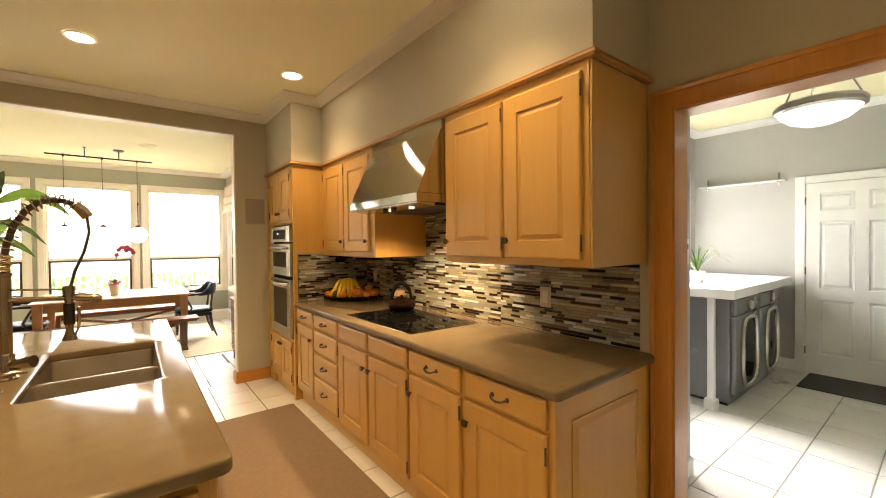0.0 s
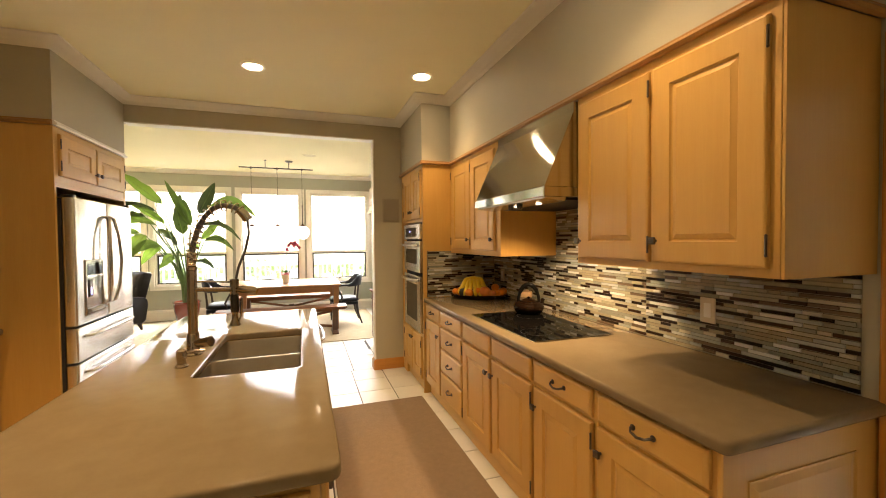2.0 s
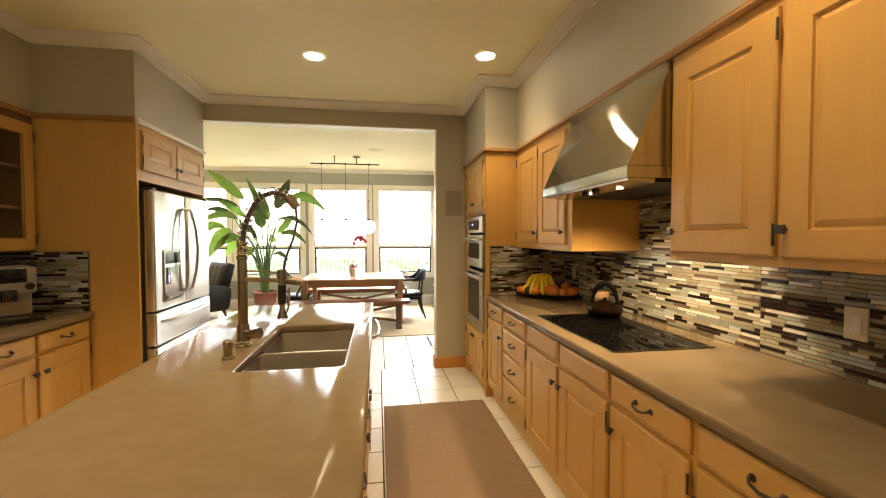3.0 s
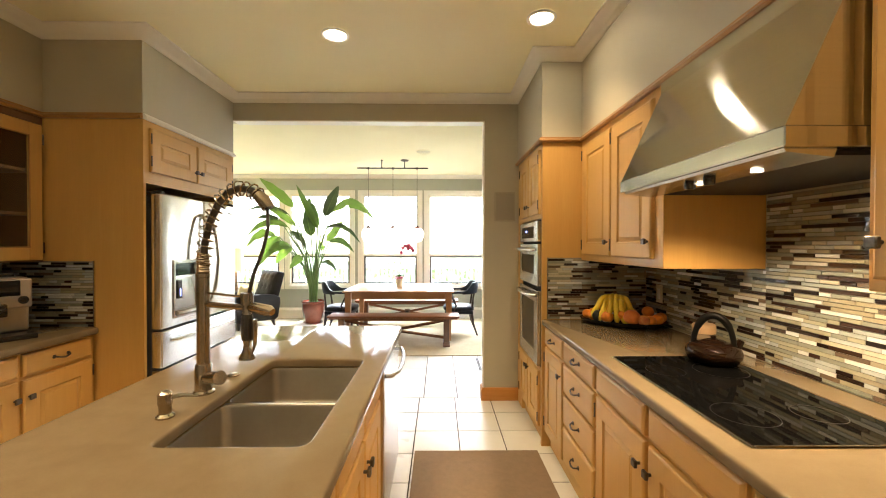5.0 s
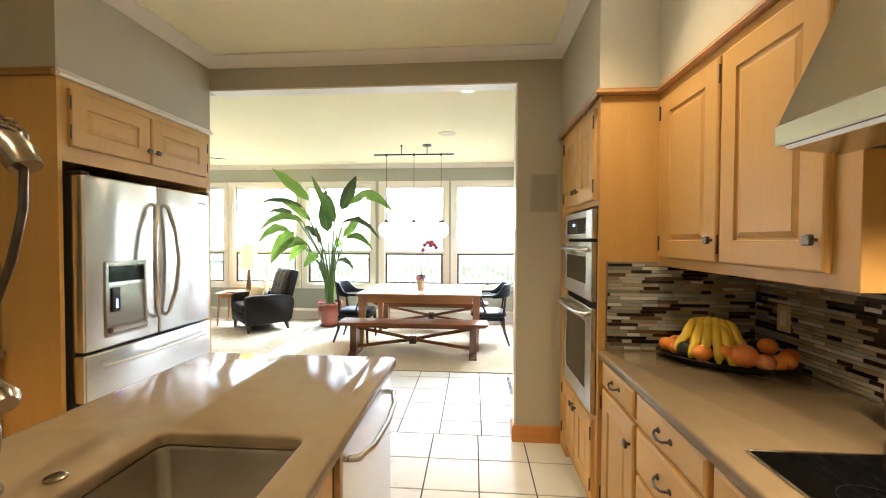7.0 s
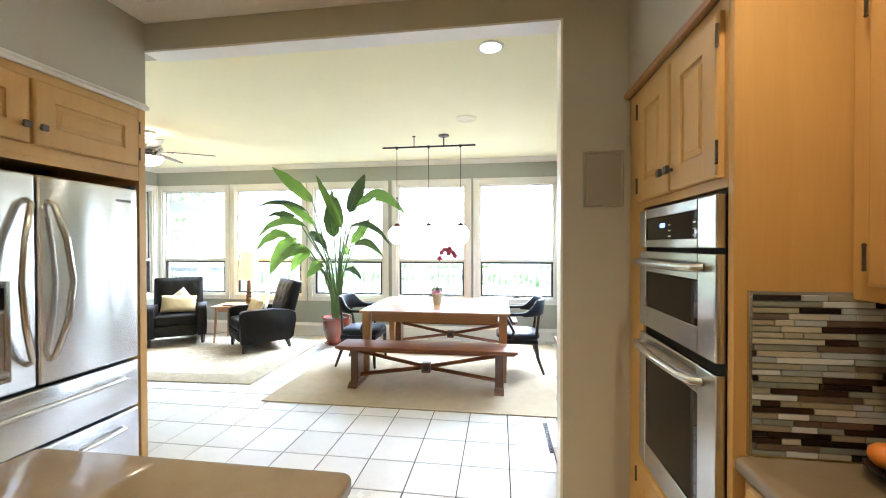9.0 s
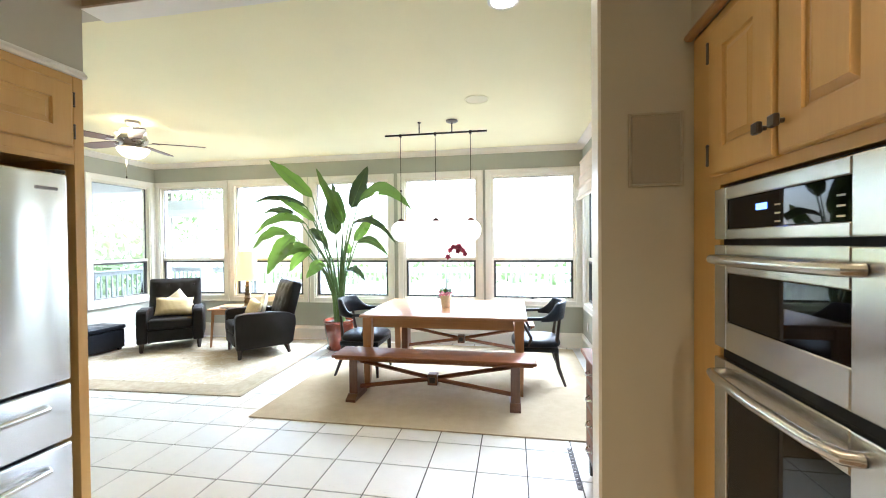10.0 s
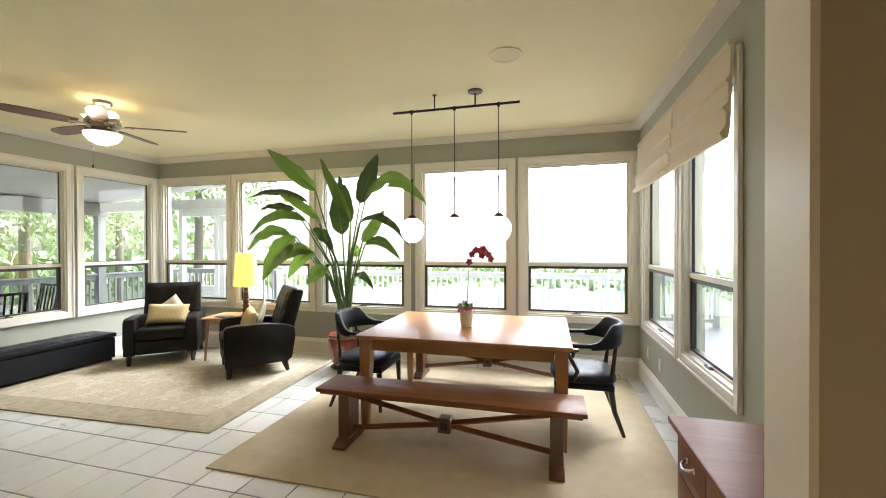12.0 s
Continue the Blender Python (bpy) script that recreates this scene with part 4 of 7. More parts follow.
for bx in ((IX0 + 0.04, IX0 + 0.06, IY0 + 0.05, IY1 - 0.05), (0.325, 0.345, IY0 + 0.05, 2.83), (IX0 + 0.06, 0.325, IY0 + 0.05, IY0 + 0.07), (IX0 + 0.06, 0.325, IY1 - 0.07, IY1 - 0.05)):
    part("upper_rail", box(*bx, 0.701, TZ), M_MAPLE_Y, t)
part("toe_kick", box(IX0 + 0.10, 0.30, IY0 + 0.10, IY1 - 0.10, 0, BZ - 0.001), M_MAPLE_Y, t)
IE = pose(0.367, 0, 0, 0, 0, 90)
for a0, a1 in ((1.215, 1.60), (1.615, 2.0)):
    cab_drawer(t, IE, a0, a1, 0.742, 0.858, True, M_MAPLE_Y)
    cab_door(t, IE, a0, a1, 0.125, 0.722, a1 - 0.03, 0.63, a0 - 0.003)
for a0, a1, kn in ((2.015, 2.40, 2.375), (2.415, 2.80, 2.44)):
    cab_drawer(t, IE, a0, a1, 0.742, 0.858, False, M_MAPLE_Y)
    cab_door(t, IE, a0, a1, 0.125, 0.722, kn, 0.63)
part("end_panel", turn(panel(0.78, 0.70, [(0, 0.003), (0.003, 0.0), (0.07, 0.0), (0.076, 0.008), (0.09, 0.008), (0.115, 0.001), (0.12, 0.001)], 0.018), pose(IX0 + 0.07, IY0 + 0.03, 0.14)), M_MAPLE, t)
whole("island_worktop", slab(IX0, IX1, IY0, IY1, 0.874, 0.915, (SX0, SX1, SY0, SY1), 0.010, 0.03), M_STONE, "polished taupe stone island top with a sink cut-out", "worktop", smooth=35)
d = thing("dishwasher", "white and steel dishwasher with a bowed handle in the island", "dishwasher", (0.3, 3.18, 0.1), in_world=True)
part("door", box(0.348, 0.378, 2.835, 3.50, 0.105, 0.865, 0.006, 2), M_STEEL_V, d)
part("handle", tube([(0.378, 2.90, 0.80), (0.405, 2.905, 0.80), (0.428, 3.0, 0.79), (0.436, 3.17, 0.786), (0.428, 3.33, 0.79), (0.405, 3.43, 0.80), (0.378, 3.435, 0.80)], 0.011, 10), M_STEEL, d, "", 50)

# double-bowl sink
sk = thing("sink", "stainless steel double-bowl undermount sink", "sink", (0.08, 2.395, 0.705), in_world=True)


def bowl(x0, x1, y0, y1, z0, z1):
    bm = bmesh.new()
    n = 4
    loops = []
    for ins, z in ((0.0, z1), (0.004, z1 - 0.01), (0.008, z0 + 0.03), (0.016, z0 + 0.008), (0.04, z0)):
        r = 0.03
        loop = []
        for cx, cy, a0 in ((x1 - ins - r, y1 - ins - r, 0), (x0 + ins + r, y1 - ins - r, 90), (x0 + ins + r, y0 + ins + r, 180), (x1 - ins - r, y0 + ins + r, 270)):
            for k in range(n + 1):
                a = radians(a0 + 90 * k / n)
                loop.append(bm.verts.new((cx + r * math.cos(a), cy + r * math.sin(a), z)))
        loops.append(loop)
    for p, q in zip(loops, loops[1:]):
        for k in range(len(p)):
            bm.faces.new((p[k], p[(k + 1) % len(p)], q[(k + 1) % len(p)], q[k]))
    bm.faces.new(loops[-1])
    return bm


for y0, y1 in ((SY0 - 0.004, 2.368), (2.392, SY1 + 0.004)):
    part("bowl", bowl(SX0 - 0.004, SX1 + 0.004, y0, y1, 0.705, 0.873), M_SINK, sk, "", 60)
    part("drain", lathe([(0.042, 0.0), (0.042, 0.004), (0.03, 0.004), (0.026, -0.0), (0.0, -0.0)], ((SX0 + SX1) / 2 - 0.02, (y0 + y1) / 2, 0.7065), 20), M_NICKEL, sk, "", 40)
part("divider", box(SX0 - 0.004, SX1 + 0.004, 2.368, 2.392, 0.855, 0.8735, 0.004, 2), M_SINK, sk, "", 50)

# ---------------------------------------------------------------- kitchen: small things on the counters
def ring_path(c, r, a0, a1, n, plane="xz"):
    out = []
    for k in range(n + 1):
        a = radians(a0 + (a1 - a0) * k / n)
        out.append((c[0] + r * math.cos(a), c[1], c[2] + r * math.sin(a)) if plane == "xz" else (c[0] + r * math.cos(a), c[1] + r * math.sin(a), c[2]))
    return out


t = thing("kitchen_faucet", "tall brushed nickel spring faucet with a pull-down spray on the island", "faucet", (-0.2, 2.375, 0.915), in_world=True)
FX, FY = -0.2, 2.375
part("base", lathe([(0.036, 0.0), (0.036, 0.006), (0.029, 0.012), (0.027, 0.10), (0.024, 0.105)], (FX, FY, 0.9155), 20), M_NICKEL, t, "", 40)
part("post", lathe([(0.0215, 0.10), (0.0215, 0.41), (0.025, 0.412), (0.025, 0.425), (0.016, 0.43)], (FX, FY, 0.915), 18), M_NICKEL, t, "", 40)
lv = [(FX, FY, 0.975), (FX + 0.03, FY - 0.02, 0.975), (FX + 0.085, FY - 0.05, 0.985)]
part("lever", tube(lv, [0.016, 0.021, 0.025], 14), M_NICKEL, t, "", 40)
arc = [(FX, FY, 1.37), (FX + 0.008, FY - 0.004, 1.44), (FX + 0.03, FY - 0.01, 1.52), (FX + 0.066, FY - 0.02, 1.585), (FX + 0.105, FY - 0.03, 1.622), (FX + 0.15, FY - 0.04, 1.636),
       (FX + 0.195, FY - 0.055, 1.628), (FX + 0.23, FY - 0.068, 1.607)]
part("inner_hose", tube(arc, 0.0125, 8), M_PEWTER, t, "", 50)
coil = []
P = [Vector(p) for p in arc]
LEN = [0.0]
for p, q in zip(P, P[1:]):
    LEN.append(LEN[-1] + (q - p).length)


def along(s):
    for k in range(len(P) - 1):
        if s <= LEN[k + 1] or k == len(P) - 2:
            f = (s - LEN[k]) / max(1e-6, LEN[k + 1] - LEN[k])
            return P[k].lerp(P[k + 1], f), (P[k + 1] - P[k]).normalized()


turns = 15
for k in range(turns * 10 + 1):
    s = LEN[-1] * k / (turns * 10)
    p, d = along(s)
    side = Vector((0, 1, 0))
    up = side.cross(d).normalized()
    a = 2 * math.pi * k / 10
    coil.append(p + (side * math.cos(a) + up * math.sin(a)) * 0.026)
part("spring", tube(coil, 0.0030, 5, cap=False), M_NICKEL, t, "open steel spring", 60)
part("tight_coil", lathe([(0.0195 + 0.0022 * (k % 2), 0.335 + 0.0045 * k) for k in range(20)], (FX, FY, 0.99), 16), M_NICKEL, t, "", 30)
E_ = P[-1]
part("hose_collar", tube([E_ + Vector((-0.014, 0, 0.012)), E_ + Vector((0.014, 0, -0.016)), E_ + Vector((0.03, 0, -0.042))], [0.018, 0.023, 0.021], 14), M_NICKEL, t, "", 40)
hose = [E_ + Vector((0.026, 0, -0.04)), (0.062, 2.30, 1.50), (0.045, 2.296, 1.42), (0.015, 2.292, 1.34), (-0.002, 2.288, 1.26)]
part("hose", tube([Vector(q) for q in hose], 0.006, 8), M_PEWTER, t, "grey pull-down hose", 50)
part("spray_wand", lathe([(0.010, 0.20), (0.0145, 0.17), (0.016, 0.07), (0.012, 0.05), (0.015, 0.03), (0.025, 0.006), (0.025, 0.0), (0.0, 0.0)], (-0.004, 2.288, 1.06), 16), M_NICKEL, t, "nickel spray wand with flared head", 40)
part("grip", lathe([(0.0175, 0.0), (0.0185, 0.01), (0.0185, 0.075), (0.0175, 0.085)], (-0.004, 2.288, 1.125), 16, cap=False), M_BLACK, t, "black rubber grip", 40)
part("trigger", tube([(0.012, 2.284, 1.075), (0.024, 2.282, 1.11), (0.027, 2.281, 1.16), (0.026, 2.281, 1.195)], [0.006, 0.009, 0.012, 0.009], 10, flat=0.5), M_NICKEL, t, "nickel spray lever", 40)
part("holder_arm", tube([(FX, FY, 1.232), (-0.004, 2.288, 1.232), (0.05, 2.266, 1.232)], 0.0105, 10), M_NICKEL, t, "", 40)
part("valve_end", tube([(0.012, 2.282, 1.234), (0.03, 2.274, 1.234), (0.085, 2.252, 1.228), (0.098, 2.247, 1.224)], [0.013, 0.018, 0.019, 0.012], 12), M_NICKEL, t, "", 40)
part("tie_rod", tube([(FX, FY, 1.272), (-0.004, 2.288, 1.268)], 0.004, 8), M_NICKEL, t, "", 40)
part("wand_ring", lathe([(0.020, -0.02), (0.020, 0.02), (0.0165, 0.02), (0.0165, -0.02), (0.020, -0.02)], (-0.004, 2.288, 1.262), 16, cap=False), M_NICKEL, t, "", 40)

t = thing("soap_dispenser", "brushed nickel soap dispenser beside the sink", "soap dispenser", (-0.2, 2.175, 0.915), in_world=True)
part("body", lathe([(0.026, 0.0), (0.026, 0.005), (0.017, 0.012), (0.017, 0.035), (0.020, 0.04), (0.020, 0.072), (0.012, 0.08), (0.0, 0.08)], (-0.2, 2.175, 0.9155), 18), M_NICKEL, t, "", 40)
part("spout", tube([(-0.2, 2.175, 0.974), (-0.15, 2.19, 0.978), (-0.115, 2.20, 0.972)], [0.008, 0.006, 0.005], 8), M_NICKEL, t, "", 40)
whole("air_switch", lathe([(0.022, 0.0), (0.022, 0.005), (0.015, 0.009), (0.0, 0.009)], (-0.19, 2.56, 0.9155), 18), M_NICKEL, "small round nickel button on the island", "button", smooth=40)

t = thing("kettle", "dark brown enamel kettle with a black loop handle on the cooktop", "kettle", (1.86, 2.715, 0.921), in_world=True)
M_ENAMEL = surf("dark_brown_enamel", (0.011, 0.005, 0.003), (0.008, 0.004, 0.002), scale=6, rough=0.05, rough_var=0.02, spec=0.3)
part("body", lathe([(0.075, 0.0), (0.094, 0.008), (0.108, 0.032), (0.110, 0.05), (0.102, 0.07), (0.075, 0.088), (0.05, 0.093), (0.046, 0.095)], (1.86, 2.715, 0.921), 32), M_ENAMEL, t, "", 50)
part("lid", lathe([(0.05, 0.09), (0.045, 0.098), (0.02, 0.104), (0.008, 0.106), (0.012, 0.116), (0.0, 0.12)], (1.86, 2.715, 0.921), 24), M_ENAMEL, t, "", 50)
part("handle", tube([(1.86 + 0.06 * math.cos(radians(a)), 2.715 - 0.045 * math.cos(radians(a)), 0.995 + 0.135 * math.sin(radians(a))) for a in range(0, 181, 15)],
                    [0.012] * 3 + [0.0165] * 7 + [0.012] * 3, 10), surf("black_handle", (0.004, 0.004, 0.004), rough=0.35, spec=0.15), t, "thick black loop handle", 50)
part("spout", tube([(1.935, 2.70, 0.975), (1.96, 2.70, 0.995), (1.975, 2.70, 1.02)], [0.022, 0.017, 0.013], 12), M_ENAMEL, t, "", 50)

t = thing("jar", "glass jar with a pale wooden lid behind the kettle", "jar", (1.975, 2.95, 0.915), in_world=True)
part("glass", lathe([(0.048, 0.0), (0.05, 0.004), (0.05, 0.075), (0.044, 0.085)], (1.975, 2.95, 0.916), 24), surf("smoky_jar", (0.25, 0.19, 0.12), rough=0.1, coat=0.5), t, "", 50)
part("lid", lathe([(0.052, 0.086), (0.052, 0.125), (0.048, 0.13), (0.0, 0.13)], (1.975, 2.95, 0.916), 24), surf("pale_wood_lid", (0.50, 0.33, 0.18), rough=0.5), t, "pale wooden lid", 50)

# fruit tray
TRAY = pose(1.85, 3.575, 0.916, 0, 0, -28)
bm = bmesh.new()
rings = []
for s, z in ((0.55, 0.0), (0.8, 0.008), (1.0, 0.035), (0.985, 0.037), (0.78, 0.013), (0.5, 0.007)):
    rings.append([bm.verts.new((0.27 * s * math.cos(2 * math.pi * k / 36), 0.165 * s * math.sin(2 * math.pi * k / 36), z)) for k in range(36)])
for p, q in zip(rings, rings[1:]):
    for k in range(36):
        bm.faces.new((p[k], p[(k + 1) % 36], q[(k + 1) % 36], q[k]))
bm.faces.new(rings[0])
bm.faces.new(rings[-1])
ft = whole("fruit_tray", bm, M_BLACK, "oval black tray heaped with fruit", "tray", smooth=40)
ft.matrix_world = TRAY
M_ORANGE = surf("orange_peel", (0.85, 0.30, 0.03), (0.75, 0.22, 0.02), scale=12, rough=0.42, bump=0.4, bump_scale=260, vary=0.08)
M_APPLE = surf("red_apple_skin", (0.60, 0.16, 0.08), (0.72, 0.42, 0.14), scale=16, rough=0.25, bump_scale=60)
M_ORANGE_RED = surf("blush_orange_peel", (0.80, 0.30, 0.07), (0.66, 0.16, 0.05), scale=9, rough=0.35, bump=0.2, bump_scale=200)
M_AVOCADO = surf("avocado_skin", (0.03, 0.032, 0.02), (0.015, 0.016, 0.012), scale=30, rough=0.45, bump=0.6, bump_scale=160)
M_BANANA = surf("banana_peel", (0.88, 0.68, 0.06), (0.80, 0.58, 0.05), scale=9, rough=0.4, bump_scale=70)
M_STEM = surf("brown_stem", (0.12, 0.07, 0.03), rough=0.7)


def fruit(name, label, cat, mat, x, y, z, r, squash=0.92):
    bm = bmesh.new()
    bmesh.ops.create_uvsphere(bm, u_segments=16, v_segments=10, radius=r, matrix=Matrix.Diagonal((1, 1, squash, 1)))
    for v in bm.verts:
        d = math.hypot(v.co.x, v.co.y)
        v.co.z -= math.copysign(max(0, (0.35 * r - d)) * 0.25, v.co.z)
    ob = part(name, bm, mat, None, "", 60)
    tagged(ob, label, cat, "fruit on the tray")
    ob.matrix_world = TRAY @ pose(x, y, z + r * squash)
    return ob


for x, y, z, r in ((-0.225, 0.03, 0.022, 0.033), (-0.185, 0.065, 0.024, 0.036), (-0.185, -0.015, 0.020, 0.031), (0.205, -0.03, 0.022, 0.037), (0.165, -0.085, 0.020, 0.035), (0.15, 0.025, 0.060, 0.037),
                   (0.225, 0.035, 0.028, 0.035), (-0.085, -0.095, 0.022, 0.040), (0.05, 0.075, 0.03, 0.038), (0.02, -0.01, 0.014, 0.038), (0.0, -0.085, 0.045, 0.034)):
    fruit("orange", "ripe orange on the black tray", "orange", M_ORANGE, x, y, z, r)
fruit("pomegranate", "red and yellow pomegranate on the black tray", "fruit", M_ORANGE_RED, 0.06, -0.10, 0.022, 0.052)
fruit("apple", "red apple on the black tray", "apple", M_APPLE, 0.128, -0.112, 0.022, 0.037)
for x, y, z in ((-0.145, -0.072, 0.020), (0.115, 0.085, 0.03)):
    fruit("avocado", "dark avocado on the black tray", "avocado", M_AVOCADO, x, y, z, 0.035, 1.1)
bb = thing("banana_bunch", "bunch of ripe yellow bananas on the fruit", "bananas", (0, 0, 0))
bb.matrix_world = TRAY @ pose(-0.05, 0.02, 0.108) @ Matrix.Scale(0.96, 4)
brnd = random.Random(8)
for tier, count in ((0, 6), (1, 4)):
    for k in range(count):
        e = k - (count - 1) / 2
        drop, fwd = 0.085 + 0.04 * brnd.random(), 0.095 + 0.025 * tier + 0.02 * brnd.random()
        pts, rs = [], []
        for q in range(11):
            s = q / 10
            pts.append((e * 0.046 * (0.25 + 0.95 * s ** 0.8) + 0.006 * brnd.uniform(-1, 1) * s * (1 - s), 0.03 - 0.03 * tier - fwd * math.sin(s * math.pi * 0.56),
                        0.055 - 0.024 * tier - 0.010 * abs(e) * s + 0.035 * math.sin(min(1, s * 1.7) * math.pi) * (1 - 0.1 * abs(e)) - drop * s ** 2.2))
            rs.append(0.0195 * min(1, 0.40 + 3.4 * min(s, 1 - s) ** 0.8))
        part("banana", tube(pts, rs, 8), M_BANANA, bb, "", 60)
part("stem", tube([(0, 0.0, 0.075), (0, 0.014, 0.098), (0.002, 0.02, 0.112)], [0.018, 0.013, 0.009], 8), M_STEM, bb, "brown stem", 60)

# espresso machine on the west counter
M_SILVER = surf("silver_plastic", (0.42, 0.40, 0.37), (0.37, 0.35, 0.32), scale=5, rough=0.3, metal=0.6)
t = thing("coffee_machine", "silver espresso machine on the counter", "coffee machine", (-1.88, 3.21, 0.916), 58)
part("body", box(-0.14, 0.14, -0.09, 0.22, 0.03, 0.34, 0.018, 3), M_SILVER, t, "", 40)
part("head", box(-0.14, 0.14, -0.15, -0.088, 0.17, 0.335, 0.014, 3), M_SILVER, t, "", 40)
part("control_panel", box(-0.05, 0.09, -0.155, -0.149, 0.24, 0.325, 0.003, 1), M_BLACKGLASS, t, "black control panel")
part("spout", box(-0.035, 0.035, -0.185, -0.148, 0.13, 0.20, 0.008, 2), M_BLACK, t, "black coffee spout", 40)
part("bean_hopper", box(-0.10, 0.10, 0.0, 0.19, 0.339, 0.362, 0.008, 2), M_BLACK, t, "black bean hopper lid", 40)
part("water_tank", box(-0.152, -0.141, -0.05, 0.20, 0.05, 0.30, 0.004, 1), M_BLACKGLASS, t, "dark water tank", 40)
part("dial", lathe([(0.022, 0.0), (0.022, -0.014), (0.017, -0.018), (0.0, -0.018)], (0.10, -0.15, 0.215), 16, None, "y"), M_BLACK, t, "", 40)
part("drip_tray", box(-0.145, 0.145, -0.22, 0.0, 0.0, 0.03, 0.006, 2), M_BLACK, t, "black drip tray", 40)
part("steam_wand", tube([(-0.10, -0.15, 0.22), (-0.11, -0.185, 0.18), (-0.11, -0.19, 0.08)], 0.006, 8), M_STEEL, t, "", 50)

# dishes and books behind the glass
for k in range(4):
    bm = lathe([(0.04, 0.0), (0.075, 0.02), (0.085, 0.036), (0.08, 0.036), (0.07, 0.022), (0.0, 0.008)], (-2.02, 3.28, 1.639 + 0.016 * k), 22)
    whole("bowl", bm, M_WHITE, "white bowl stacked on a cabinet shelf", "bowl", group="stacked bowls", smooth=50)
rnd = random.Random(4)
yy = 3.12
for k, col in enumerate(((0.5, 0.42, 0.2), (0.35, 0.08, 0.05), (0.55, 0.5, 0.4), (0.2, 0.16, 0.1), (0.45, 0.36, 0.12), (0.12, 0.1, 0.09))):
    w = 0.022 + 0.014 * rnd.random()
    whole("book", box(-2.10, -1.93, yy, yy + w, 1.909, 1.909 + 0.19 + 0.05 * rnd.random(), 0.002, 1), surf("book_cover", col, rough=0.6), "upright cookbook on a cabinet shelf", "book", group="cookbooks")
    yy += w + 0.003

# outlets, grille, recessed lights


def wall_plate(name, label, m, w=0.075, h=0.118, rocker=True):
    t = thing(name, label, "outlet")
    t.matrix_world = m
    part("plate", turn(panel(w, h, [(0, 0.002), (0.003, 0.0), (0.006, 0.0)], 0.005), pose(-w / 2, -0.0055, -h / 2)), M_PLATE, t)
    part("insert", box(-0.017, 0.017, -0.0085, -0.005, -0.034, 0.034, 0.001, 1), M_WHITE, t)
    return t


for y in (1.53, 3.60):
    wall_plate("outlet", "bone plastic outlet set in the mosaic backsplash", pose(XE - 0.008, y, 1.118, 0, 0, -90))
for y, z in ((8.45, 0.36), (8.0, 0.36)):
    wall_plate("outlet", "white outlet low on the green wall", pose(XR - 0.001, y, z, 0, 0, -90))
wall_plate("light_switch", "white light switch on the laundry wall", pose(2.76, 1.049, 1.19))
t = thing("thermostat", "white thermostat box on the laundry wall", "thermostat", (2.74, 1.047, 1.30))
part("case", box(-0.055, 0.055, -0.03, 0.001, 0, 0.15, 0.006, 2), M_WHITE, t)
part("display", box(-0.02, 0.035, -0.0315, -0.0295, 0.09, 0.12), M_PEWTER, t)
t = thing("wall_register", "white louvred register low on the laundry wall", "vent", (2.70, 1.047, 0.16))
part("frame", rect_ring(-0.06, 0.06, 0, 0.2, 0.015, -0.008, 0.0), M_WHITE, t)
for k in range(5):
    part("slat", box(-0.043 + k * 0.018, -0.035 + k * 0.018, -0.006, 0.0, 0.016, 0.184), M_WHITE, t)

t = thing("wall_speaker", "square tan speaker grille flush in the wall", "speaker grille", (1.245, YN - 0.001, 1.66))
part("frame", rect_ring(-0.095, 0.095, 0, 0.27, 0.012, -0.006, 0.0), surf("tan_grille_paint", (0.42, 0.38, 0.29), rough=0.6), t)
part("mesh", box(-0.082, 0.082, -0.004, -0.001, 0.013, 0.257), surf("tan_perforated_metal", (0.36, 0.325, 0.25), (0.30, 0.27, 0.21), scale=300, rough=0.6, bump=0.4, bump_scale=700), t, "perforated grille cloth")

# A fixture for every can, the added unseen one included.
for cx, cy in CANS:
    t = thing("recessed_light", "round recessed ceiling light, lit warm", "ceiling light", (cx, cy, KH - 0.012), group="recessed lights")
    part("trim_ring", lathe([(0.088, 0.011), (0.088, 0.004), (0.081, 0.0), (0.068, 0.003), (0.064, 0.011)], (0, 0, 0), 32, cap=False), M_WHITE, t, "", 40)
    part("lens", lathe([(0.065, 0.0113), (0.05, 0.0085), (0.0, 0.0075)], (0, 0, 0), 32), M_CANGLOW, t, "glowing lamp lens", 60)
t = thing("ceiling_speaker", "round flush cream ceiling speaker", "speaker", (0.405, 6.83, KH - 0.008))
part("ring", lathe([(0.115, 0.007), (0.115, 0.002), (0.108, 0.0), (0.102, 0.003), (0.102, 0.007)], (0, 0, 0), 32, cap=False), M_CEIL, t, "", 40)
part("mesh", lathe([(0.102, 0.0072), (0.102, 0.004), (0.0, 0.003)], (0, 0, 0), 32), surf("cream_speaker_mesh", (0.74, 0.69, 0.48), (0.66, 0.61, 0.43), scale=240, rough=0.7, bump=0.3, bump_scale=500), t)

whole("kitchen_mat", box(0.47, 1.325, 1.2, 3.715, 0.0005, 0.012, 0.004, 2), M_MAT, "long brown woven mat along the counter", "mat")
whole("door_mat", box(-2.95, -2.15, 4.9, 5.27, 0.0005, 0.010, 0.003, 1), M_MAT, "small brown mat on the tiles", "mat")

